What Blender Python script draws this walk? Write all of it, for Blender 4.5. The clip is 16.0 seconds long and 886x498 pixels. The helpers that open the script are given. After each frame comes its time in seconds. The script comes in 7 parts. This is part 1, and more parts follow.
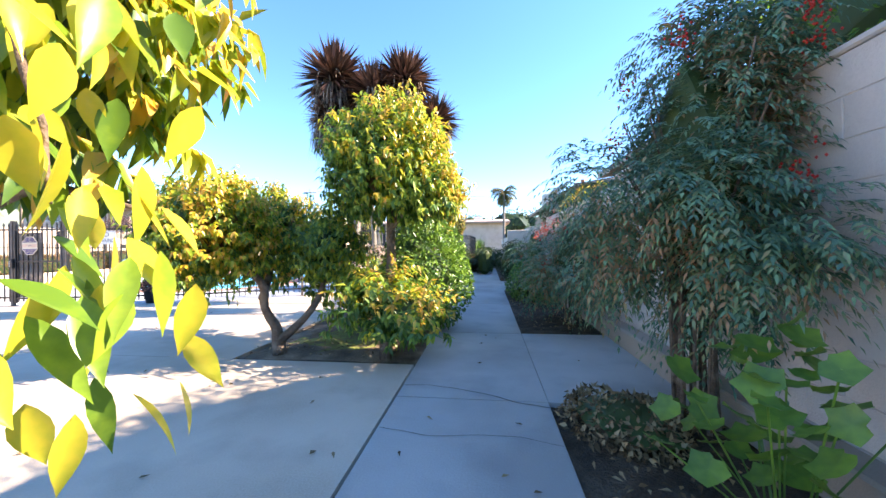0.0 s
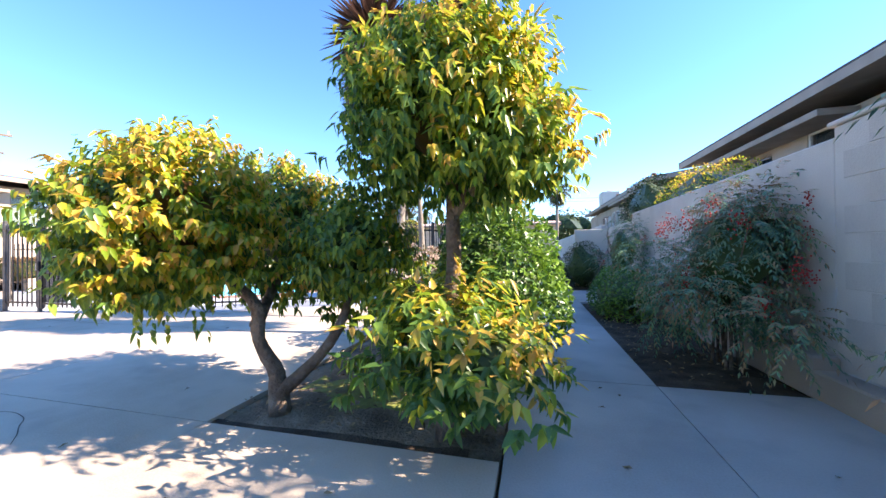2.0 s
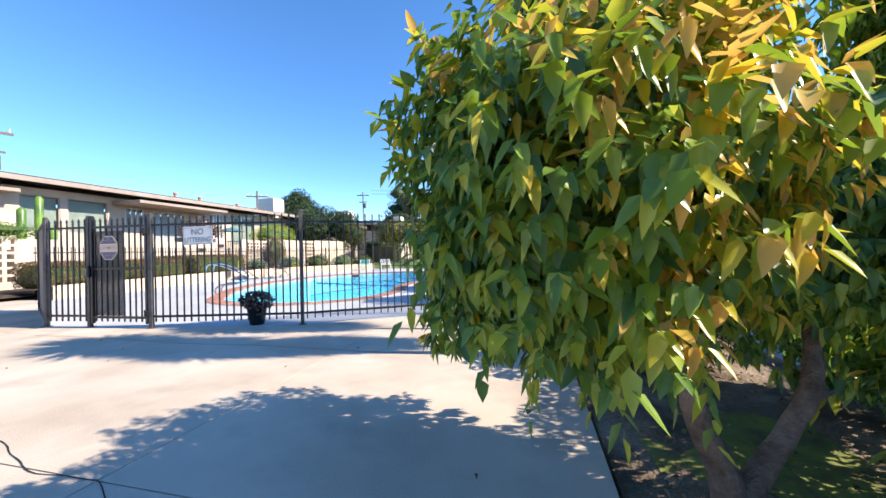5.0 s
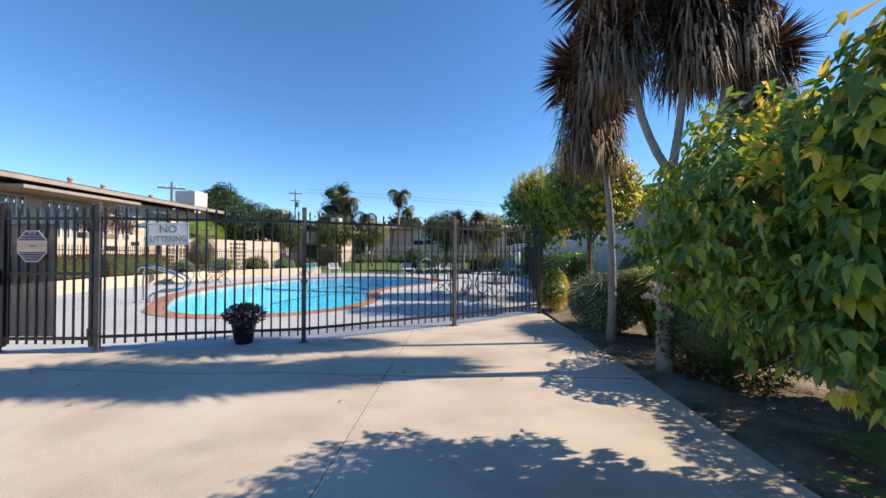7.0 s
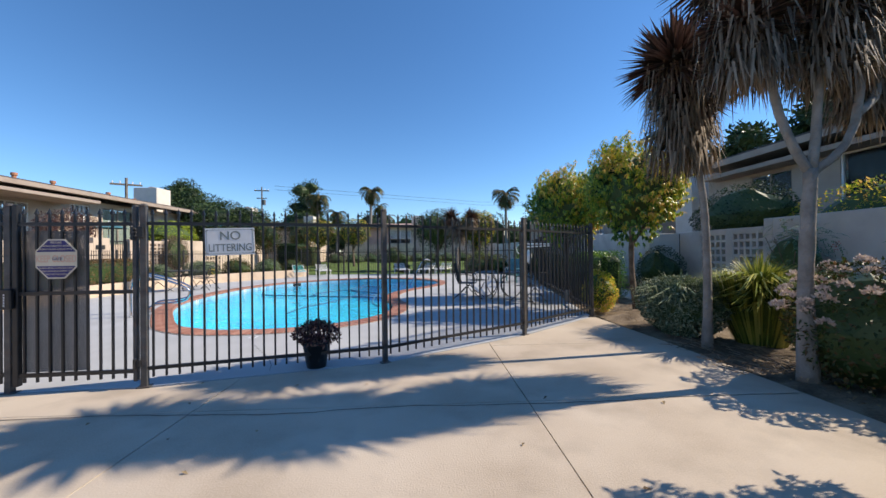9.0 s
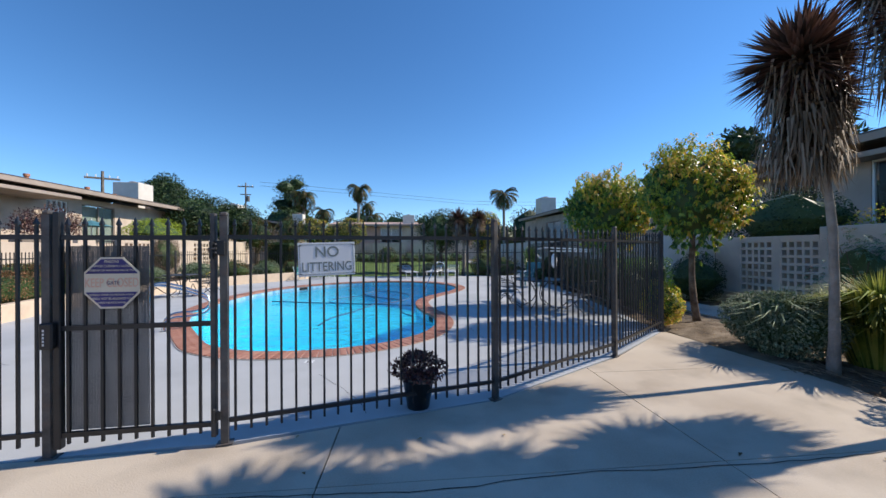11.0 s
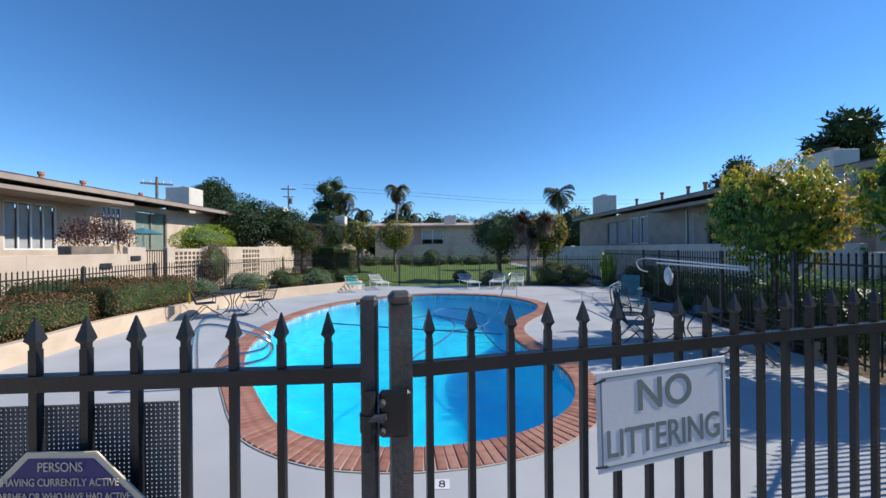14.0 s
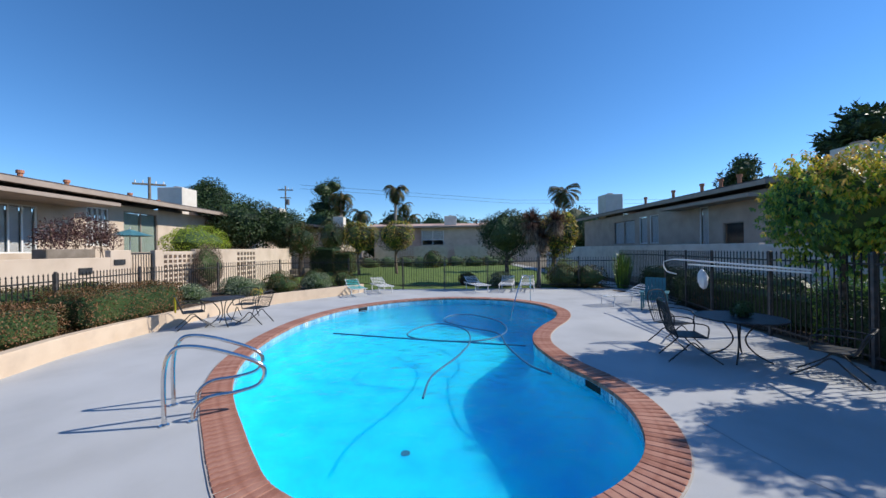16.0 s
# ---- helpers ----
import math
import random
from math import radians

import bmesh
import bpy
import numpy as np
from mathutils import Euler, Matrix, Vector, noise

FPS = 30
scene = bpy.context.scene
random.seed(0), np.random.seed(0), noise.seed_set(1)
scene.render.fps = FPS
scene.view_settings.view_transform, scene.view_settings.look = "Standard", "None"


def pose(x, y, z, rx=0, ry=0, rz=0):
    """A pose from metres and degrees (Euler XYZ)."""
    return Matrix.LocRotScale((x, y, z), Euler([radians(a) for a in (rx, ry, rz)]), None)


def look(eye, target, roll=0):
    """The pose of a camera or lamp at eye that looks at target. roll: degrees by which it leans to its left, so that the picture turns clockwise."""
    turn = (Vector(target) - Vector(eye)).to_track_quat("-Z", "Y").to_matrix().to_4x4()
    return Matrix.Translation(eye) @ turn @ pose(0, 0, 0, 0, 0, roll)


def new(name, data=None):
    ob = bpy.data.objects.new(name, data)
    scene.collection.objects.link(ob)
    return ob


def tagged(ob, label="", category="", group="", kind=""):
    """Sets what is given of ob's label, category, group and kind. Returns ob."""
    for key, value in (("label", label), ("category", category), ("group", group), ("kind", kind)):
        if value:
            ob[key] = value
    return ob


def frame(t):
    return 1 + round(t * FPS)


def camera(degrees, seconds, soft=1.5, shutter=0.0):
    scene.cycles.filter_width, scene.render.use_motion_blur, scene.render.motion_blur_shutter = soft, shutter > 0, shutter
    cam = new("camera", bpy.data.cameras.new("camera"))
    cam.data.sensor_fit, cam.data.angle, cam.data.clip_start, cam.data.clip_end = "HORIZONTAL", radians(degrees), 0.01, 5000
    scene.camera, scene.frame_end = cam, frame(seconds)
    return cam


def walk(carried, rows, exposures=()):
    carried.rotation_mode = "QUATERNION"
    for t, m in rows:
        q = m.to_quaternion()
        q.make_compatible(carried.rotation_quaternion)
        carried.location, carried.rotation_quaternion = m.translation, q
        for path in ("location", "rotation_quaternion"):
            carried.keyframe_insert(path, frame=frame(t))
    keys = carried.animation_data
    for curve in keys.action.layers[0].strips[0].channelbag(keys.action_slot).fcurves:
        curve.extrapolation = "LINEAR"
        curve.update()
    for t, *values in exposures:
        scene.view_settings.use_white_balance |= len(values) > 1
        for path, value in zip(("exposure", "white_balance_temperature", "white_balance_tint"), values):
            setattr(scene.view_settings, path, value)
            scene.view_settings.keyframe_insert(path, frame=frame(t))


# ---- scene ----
cam = camera(102.7, 16.0)
# the path: seconds, eye, target, roll
PATH = [
    (0, (5.019, -2.263, 1.131), (4.771, -0.278, 1.125), -0.6),
    (0.5, (5.045, -1.789, 1.107), (4.715, 0.183, 1.116), -1.0),
    (1, (4.945, -1.363, 1.088), (4.55, 0.598, 1.099), -1.0),
    (1.5, (4.759, -1.015, 1.101), (4.331, 0.938, 1.117), -0.8),
    (2, (4.481, -0.771, 1.112), (3.989, 1.168, 1.126), -0.5),
    (2.5, (4.088, -0.623, 1.074), (3.554, 1.304, 1.112), -0.6),
    (3, (3.607, -0.453, 1.033), (3.012, 1.456, 1.07), -0.6),
    (3.5, (3.17, -0.331, 1.045), (2.543, 1.568, 1.067), -0.9),
    (4, (2.764, -0.275, 1.039), (2.183, 1.639, 1.059), -1.0),
    (4.5, (2.38, -0.227, 1.06), (1.851, 1.702, 1.08), -1.2),
    (5, (2.017, -0.18, 1.107), (1.541, 1.763, 1.115), -1.3),
    (5.2, (1.879, -0.173, 1.124), (1.454, 1.781, 1.134), -1.4),
    (7.3, (0.403, 0.153, 1.206), (0.36, 2.152, 1.234), -0.3),
    (7.5, (0.251, 0.239, 1.227), (0.246, 2.239, 1.24), -0.7),
    (8, (-0.141, 0.285, 1.24), (-0.086, 2.284, 1.254), -0.8),
    (8.5, (-0.555, 0.352, 1.28), (-0.472, 2.35, 1.291), -0.7),
    (9, (-0.949, 0.483, 1.296), (-0.861, 2.481, 1.309), -0.7),
    (11.5, (-2.565, 1.508, 1.561), (-2.37, 3.498, 1.56), -0.3),
    (12, (-2.8, 1.88, 1.623), (-2.614, 3.871, 1.619), -0.5),
    (12.5, (-3.037, 2.208, 1.718), (-2.906, 4.203, 1.713), -0.6),
    (13, (-3.282, 2.532, 1.792), (-3.223, 4.531, 1.79), -0.6),
    (13.5, (-3.458, 2.919, 1.843), (-3.439, 4.919, 1.842), -0.7),
    (14, (-3.639, 3.238, 1.905), (-3.637, 5.238, 1.903), -0.5),
    (14.5, (-3.826, 3.54, 1.927), (-3.839, 5.54, 1.926), -0.6),
    (15, (-3.924, 3.807, 1.928), (-3.938, 5.807, 1.929), -0.8),
    (15.5, (-3.98, 4.013, 1.932), (-3.999, 6.013, 1.933), -0.7),
    (15.7, (-4.003, 4.071, 1.929), (-4.009, 6.071, 1.931), -0.7),
    (15.8, (-4.008, 4.116, 1.928), (-4.009, 6.116, 1.930), -0.7),
    (16, (-4.018, 4.156, 1.924), (-4.004, 6.156, 1.927), -0.8),
]
walk(cam, [(t, look(eye, target, roll)) for t, eye, target, roll in PATH],
     [(0, 2.15, 7700, 18), (0.8, 2.0, 7300, 20), (2, 1.9, 7300, 20), (3, 1.8, 7200, 18), (4.0, 1.7, 7000, 14), (5.0, 1.2, 6900, 13), (7.5, 0.6, 7300, 12), (9, 0.45, 7200, 12), (12, 0.3, 6500, 10), (16, 0.2, 6450, 10)])

# ---- world, sun, exposure ----
SUN_EL, SUN_AZ = radians(37), (0.991, 0.13)          # height, and the level direction towards it
world = bpy.data.worlds.new("world")
scene.world = world
world.use_nodes = True
wn = world.node_tree.nodes
sky = wn.new("ShaderNodeTexSky")
sky.sky_type = "NISHITA"
sky.sun_disc = False
sky.sun_elevation = SUN_EL
sky.sun_rotation = math.atan2(SUN_AZ[0], SUN_AZ[1])
sky.altitude = 1200
sky.air_density, sky.dust_density, sky.ozone_density = 1.0, 0.0, 6.0
wn["Background"].inputs[1].default_value = 0.14
hs = wn.new("ShaderNodeHueSaturation")
hs.inputs["Saturation"].default_value, hs.inputs["Value"].default_value = 1.14, 1.06
world.node_tree.links.new(sky.outputs[0], hs.inputs["Color"])
world.node_tree.links.new(hs.outputs[0], wn["Background"].inputs[0])
sun = new("sun", bpy.data.lights.new("sun", "SUN"))
sun.data.energy, sun.data.angle, sun.data.color = 4.3, radians(0.53), (1.0, 0.93, 0.82)
sun.matrix_world = look((SUN_AZ[0] * 20, SUN_AZ[1] * 20, 20 * math.tan(SUN_EL)), (0, 0, 0))


# ---- helpers for materials and meshes ----
def material(name, colors, scale=6.0, rough=0.8, bump=0.15, fine=60.0, metal=0.0, per_object=0.0, per_island=0.0,
             spec=0.3, trans=0.0, stain=None, bump_scale=None, dist=0.01):
    """Two scales of noise mix the colours; optional change from object to object or island to island."""
    m = bpy.data.materials.new(name)
    m.use_nodes = True
    n, l = m.node_tree.nodes, m.node_tree.links
    b = n["Principled BSDF"]
    tc = n.new("ShaderNodeTexCoord")
    big, small = n.new("ShaderNodeTexNoise"), n.new("ShaderNodeTexNoise")
    big.inputs["Scale"].default_value, small.inputs["Scale"].default_value = scale, fine
    big.inputs["Detail"].default_value, small.inputs["Detail"].default_value = 5, 4
    l.new(tc.outputs["Object"], big.inputs["Vector"])
    l.new(tc.outputs["Object"], small.inputs["Vector"])
    mix = n.new("ShaderNodeMath")
    mix.operation = "MULTIPLY_ADD"
    mix.inputs[1].default_value = 0.35
    l.new(small.outputs["Fac"], mix.inputs[0])
    off = n.new("ShaderNodeMath")
    off.operation = "MULTIPLY_ADD"
    off.inputs[1].default_value, off.inputs[2].default_value = 1.3, -0.32
    l.new(big.outputs["Fac"], off.inputs[0])
    l.new(off.outputs[0], mix.inputs[2])
    fac = mix.outputs[0]
    for amount, node, out in ((per_object, "ShaderNodeObjectInfo", "Random"), (per_island, "ShaderNodeNewGeometry", "Random Per Island")):
        if amount:
            r = n.new(node)
            a = n.new("ShaderNodeMath")
            a.operation = "MULTIPLY_ADD"
            a.inputs[1].default_value = amount
            l.new(r.outputs[out], a.inputs[0])
            s = n.new("ShaderNodeMath")
            s.operation = "SUBTRACT"
            s.inputs[1].default_value = amount / 2
            l.new(fac, s.inputs[0])
            l.new(s.outputs[0], a.inputs[2])
            fac = a.outputs[0]
    ramp = n.new("ShaderNodeValToRGB")
    e = ramp.color_ramp.elements
    while len(e) < len(colors):
        e.new(0.5)
    for i, c in enumerate(colors):
        e[i].position = 0.25 + 0.5 * i / max(1, len(colors) - 1)
        e[i].color = (*c, 1)
    l.new(fac, ramp.inputs[0])
    col = ramp.outputs[0]
    if stain:
        st = n.new("ShaderNodeTexNoise")
        st.inputs["Scale"].default_value, st.inputs["Detail"].default_value = stain[1], 7
        l.new(tc.outputs["Object"], st.inputs["Vector"])
        sr = n.new("ShaderNodeMapRange")
        sr.inputs[1].default_value, sr.inputs[2].default_value = 0.52, 0.72
        sr.inputs[4].default_value = stain[2]
        l.new(st.outputs["Fac"], sr.inputs[0])
        mx = n.new("ShaderNodeMix")
        mx.data_type = "RGBA"
        l.new(sr.outputs[0], mx.inputs[0])
        l.new(col, mx.inputs[6])
        mx.inputs[7].default_value = (*stain[0], 1)
        col = mx.outputs[2]
    l.new(col, b.inputs["Base Color"])
    b.inputs["Roughness"].default_value, b.inputs["Metallic"].default_value = rough, metal
    b.inputs["Specular IOR Level"].default_value = spec
    if bump:
        bp = n.new("ShaderNodeBump")
        bp.inputs["Strength"].default_value, bp.inputs["Distance"].default_value = bump, dist
        if bump_scale:
            t = n.new("ShaderNodeTexNoise")
            t.inputs["Scale"].default_value = bump_scale
            l.new(tc.outputs["Object"], t.inputs["Vector"])
            l.new(t.outputs["Fac"], bp.inputs["Height"])
        else:
            l.new(small.outputs["Fac"], bp.inputs["Height"])
        l.new(bp.outputs[0], b.inputs["Normal"])
    if trans:
        tr, ms = n.new("ShaderNodeBsdfTranslucent"), n.new("ShaderNodeMixShader")
        l.new(col, tr.inputs[0])
        ms.inputs[0].default_value = trans
        l.new(b.outputs[0], ms.inputs[1])
        l.new(tr.outputs[0], ms.inputs[2])
        l.new(ms.outputs[0], n["Material Output"].inputs[0])
    return m


def ab(x, y):
    """Survey coordinates turned into the axes of the buildings."""
    c, s = math.cos(radians(6)), math.sin(radians(6))
    return (c * x + s * y, c * y - s * x)


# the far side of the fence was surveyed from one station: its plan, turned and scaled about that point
FAR_SIDE = Matrix.Translation((-4.018, 4.156, 0)) @ Matrix.Rotation(radians(0.85), 4, "Z") @ Matrix.Scale(0.978, 4) @ Matrix.Translation((3.96, -4.211, 0))


def far(a, b):
    """A place in the plan of the far side, in world coordinates."""
    v = FAR_SIDE @ Vector((-3.96 + 1.05 * (a + 3.93), 4.207 + 1.05 * (b - 4.42), 0))
    return v.x, v.y


def part(name, bm, mat, parent=None, label="", smooth=False, at=None, kind=""):
    me = bpy.data.meshes.new(name)
    if isinstance(bm, tuple):
        me.from_pydata(bm[0], [], bm[1])
    else:
        bm.to_mesh(me)
        bm.free()
    if mat is not None:
        me.materials.append(mat)
    if smooth:
        me.polygons.foreach_set("use_smooth", [True] * len(me.polygons))
    me.update()
    ob = new(name, me)
    if parent is not None:
        ob.parent = parent
    if at is not None:
        ob.matrix_basis = at
    return tagged(ob, label=label, kind=kind)


def again(ob, at, name=None):
    """Another piece on the same mesh, beside it under the same parent."""
    o = new(name or ob.name.split(".")[0], ob.data)
    o.parent = ob.parent
    o.matrix_basis = at
    return o


def thing(name, label, category, group="", at=None):
    e = new(name)
    e.empty_display_size = 0.1
    if at is not None:
        e.matrix_basis = at
    return tagged(e, label, category, group)


def box(bm, x0, x1, y0, y1, z0, z1, bevel=0.0):
    r = bmesh.ops.create_cube(bm, size=1.0)
    m = Matrix.Translation(((x0 + x1) / 2, (y0 + y1) / 2, (z0 + z1) / 2)) @ Matrix.Diagonal((x1 - x0, y1 - y0, z1 - z0, 1))
    bmesh.ops.transform(bm, matrix=m, verts=r["verts"])
    if bevel:
        es = list({e for v in r["verts"] for e in v.link_edges})
        bmesh.ops.bevel(bm, geom=es, offset=bevel, segments=1, affect="EDGES")
    return bm


def boxes(*list_of, bevel=0.0):
    bm = bmesh.new()
    for b in list_of:
        box(bm, *b, bevel=bevel)
    return bm


def tube(path, radii, sides=8, close=True):
    """Vertices and faces of a tube along points; radii: one or a list."""
    pts = [Vector(p) for p in path]
    if not isinstance(radii, (list, tuple)):
        radii = [radii] * len(pts)
    vs, fs = [], []
    ref = Vector((0, 0, 1))
    for i, p in enumerate(pts):
        d = (pts[min(i + 1, len(pts) - 1)] - pts[max(i - 1, 0)]).normalized()
        if i == 0:
            ref = Vector((1, 0, 0)) if abs(d.x) < 0.8 else Vector((0, 1, 0))
        s = (ref - d * ref.dot(d)).normalized()
        ref = s
        q = d.cross(s)
        for k in range(sides):
            a = 2 * math.pi * k / sides
            vs.append(p + (s * math.cos(a) + q * math.sin(a)) * radii[i])
    for i in range(len(pts) - 1):
        for k in range(sides):
            fs.append((i * sides + k, i * sides + (k + 1) % sides, (i + 1) * sides + (k + 1) % sides, (i + 1) * sides + k))
    if close:
        fs.append(tuple(range(sides))[::-1])
        fs.append(tuple((len(pts) - 1) * sides + k for k in range(sides)))
    return [tuple(v) for v in vs], fs


def joined(*pieces):
    vs, fs = [], []
    for v, f in pieces:
        o = len(vs)
        vs += list(v)
        fs += [tuple(i + o for i in q) for q in f]
    return vs, fs


def curve_through(pts, n, closed=False):
    """Catmull-Rom points through pts, n to each span."""
    out, k = [], len(pts)
    P = [Vector(p) for p in pts]
    spans = k if closed else k - 1
    for i in range(spans):
        if closed:
            p0, p1, p2, p3 = P[i - 1], P[i], P[(i + 1) % k], P[(i + 2) % k]
        else:
            p0, p1, p2, p3 = P[max(i - 1, 0)], P[i], P[i + 1], P[min(i + 2, k - 1)]
        for j in range(n):
            t = j / n
            out.append(0.5 * ((2 * p1) + (p2 - p0) * t + (2 * p0 - 5 * p1 + 4 * p2 - p3) * t * t + (3 * p1 - p0 - 3 * p2 + p3) * t ** 3))
    if not closed:
        out.append(P[-1])
    return out


def sheet(outer, holes=(), z=0.0, depth=0.0):
    """A flat face with holes; depth thickens it downwards."""
    bm = bmesh.new()
    edges = []
    for loop in (outer, *holes):
        vs = [bm.verts.new((p[0], p[1], z)) for p in loop]
        edges += [bm.edges.new((vs[i], vs[(i + 1) % len(vs)])) for i in range(len(vs))]
    bmesh.ops.triangle_fill(bm, edges=edges, use_beauty=True)
    for f in bm.faces:
        f.normal_update()
        if f.normal.z < 0:
            f.normal_flip()
    if depth:
        r = bmesh.ops.extrude_face_region(bm, geom=list(bm.faces))
        bmesh.ops.translate(bm, verts=[v for v in r["geom"] if isinstance(v, bmesh.types.BMVert)], vec=(0, 0, -depth))
        bmesh.ops.recalc_face_normals(bm, faces=list(bm.faces))
    return bm


# ---- leaves ----
def unit(v):
    return v / np.maximum(np.linalg.norm(v, axis=1, keepdims=True), 1e-9)


def leaf_cloud(rng, pos, axis, face, length, width, fold=0.25, droop=0.2, fine=False):
    """Folded, pointed leaves: at pos, pointing along axis, their upper side towards face."""
    n = len(pos)
    a = unit(axis)
    s = unit(np.cross(a, face))
    u = np.cross(s, a)
    L = (length * rng.uniform(0.6, 1.2, n))[:, None]
    Wd = (width * rng.uniform(0.7, 1.15, n))[:, None]
    base = pos
    mid = pos + a * L * 0.42 - u * Wd * fold
    left = pos + a * L * 0.36 - s * Wd / 2 + u * Wd * fold * 0.5
    right = pos + a * L * 0.36 + s * Wd / 2 + u * Wd * fold * 0.5
    tip = pos + a * L - u * L * droop
    if fine:
        m1, m2 = pos + a * L * 0.3 - u * Wd * fold * 0.8, pos + a * L * 0.68 - u * (Wd * fold * 0.6 + L * droop * 0.45)
        l1, r1 = pos + a * L * 0.26 - s * Wd * 0.5 + u * Wd * fold * 0.5, pos + a * L * 0.26 + s * Wd * 0.5 + u * Wd * fold * 0.5
        l2, r2 = pos + a * L * 0.62 - s * Wd * 0.36 - u * L * droop * 0.3, pos + a * L * 0.62 + s * Wd * 0.36 - u * L * droop * 0.3
        vs = np.stack([base, l1, r1, m1, l2, r2, m2, tip], 1).reshape(-1, 3)
        i = np.arange(n)[:, None] * 8
        fs = np.concatenate([i + f for f in ([0, 3, 1], [0, 2, 3], [1, 3, 4], [3, 6, 4], [3, 2, 5], [3, 5, 6], [4, 6, 7], [6, 5, 7])], 0)
        return vs, fs
    vs = np.stack([base, left, mid, right, tip], 1).reshape(-1, 3)
    i = np.arange(n)[:, None] * 5
    fs = np.concatenate([i + [0, 2, 1], i + [0, 3, 2], i + [1, 2, 4], i + [2, 3, 4]], 0)
    return vs, fs


def cloud_mesh(name, vs, fs, mat, parent, label="", kind="", at=None):
    me = bpy.data.meshes.new(name)
    me.vertices.add(len(vs))
    me.vertices.foreach_set("co", np.asarray(vs, dtype=np.float32).ravel())
    me.loops.add(fs.size)
    me.loops.foreach_set("vertex_index", fs.ravel().astype(np.int32))
    me.polygons.add(len(fs))
    me.polygons.foreach_set("loop_start", (np.arange(len(fs)) * fs.shape[1]).astype(np.int32))
    me.update(calc_edges=True)
    me.materials.append(mat)
    ob = new(name, me)
    ob.parent = parent
    if at is not None:
        ob.matrix_basis = at
    return tagged(ob, label=label, kind=kind)


def crown_points(rng, n, centre, radii, depth=0.35, lumps=14, lump=0.25, box_like=0.0):
    """Points in an uneven shell round a centre, and the outward way at each."""
    d = unit(rng.normal(size=(n, 3)))
    hubs = unit(rng.normal(size=(lumps, 3)))
    near = np.max(d @ hubs.T, axis=1)
    swell = 1 + lump * (np.clip((near - 0.75) / 0.25, 0, 1) - 0.45)
    if box_like:
        m = np.max(np.abs(d), axis=1)
        swell = swell * (1 - box_like + box_like / m * 0.85)
    r = swell * (1 - depth * rng.random(n) ** 1.6)
    # gaps: fewer leaves where a slow wave is low
    w = np.sin(d[:, 0] * 7 + centre[0] * 3) + np.sin(d[:, 1] * 6 + centre[1]) + np.sin(d[:, 2] * 8 + d[:, 0] * 3)
    keep = rng.random(n) < np.clip(0.85 + 0.25 * w, 0.5, 1)
    p = np.array(centre) + d * np.array(radii) * r[:, None]
    return p[keep], d[keep]


def leafy(name, parent, rng, lobes, n, length, width, mat, hang=0.7, lump=0.25, depth=0.35, box_like=0.0, label="", spread=0.6, fine=False):
    P, D = [], []
    total = sum(r[0] * r[1] + r[1] * r[2] + r[0] * r[2] for _, r in lobes)
    for c, r in lobes:
        k = int(n * (r[0] * r[1] + r[1] * r[2] + r[0] * r[2]) / total)
        p, d = crown_points(rng, k, c, r, depth, lump=lump, box_like=box_like)
        P.append(p)
        D.append(d)
    P, D = np.concatenate(P), np.concatenate(D)
    k = len(P)
    axis = D * 0.7 + rng.normal(size=(k, 3)) * spread + np.array([0, 0, -hang])
    face = D + np.array([0, 0, 0.8]) + rng.normal(size=(k, 3)) * 0.6
    vs, fs = leaf_cloud(rng, P, axis, face, length, width, fine=fine)
    return cloud_mesh(name, vs, fs, mat, parent, label, "stuff")


def sprigs(name, parent, rng, lobes, n, reach, length, width, mat, up=0.5, per=8, label=""):
    """Short leafy shoots that stand out of a crown and break its outline."""
    P, A_, F = [], [], []
    for i in range(n):
        c, r = lobes[int(rng.integers(len(lobes)))]
        d = unit(rng.normal(size=(1, 3)))[0]
        if up > 0 and d[2] < -0.2:
            d[2] *= -0.5
        root = np.array(c) + d * np.array(r) * 0.95
        way = unit(np.array([d + rng.normal(size=3) * 0.35 + [0, 0, up]]))[0]
        L = reach * rng.uniform(0.5, 1.2)
        for j in range(per):
            t = (j + 1) / per
            o = unit(rng.normal(size=(1, 3)))[0]
            P.append(root + way * L * t - np.array([0, 0, 0.3 * L * t * t]))
            A_.append(way * 0.5 + o * 0.7 + [0, 0, -0.45])
            F.append(way * 0.3 + [0, 0, 1.0] + o * 0.3)
    vs, fs = leaf_cloud(rng, np.array(P), np.array(A_), np.array(F), length, width, fine=True)
    return cloud_mesh(name, vs, fs, mat, parent, label, "stuff")


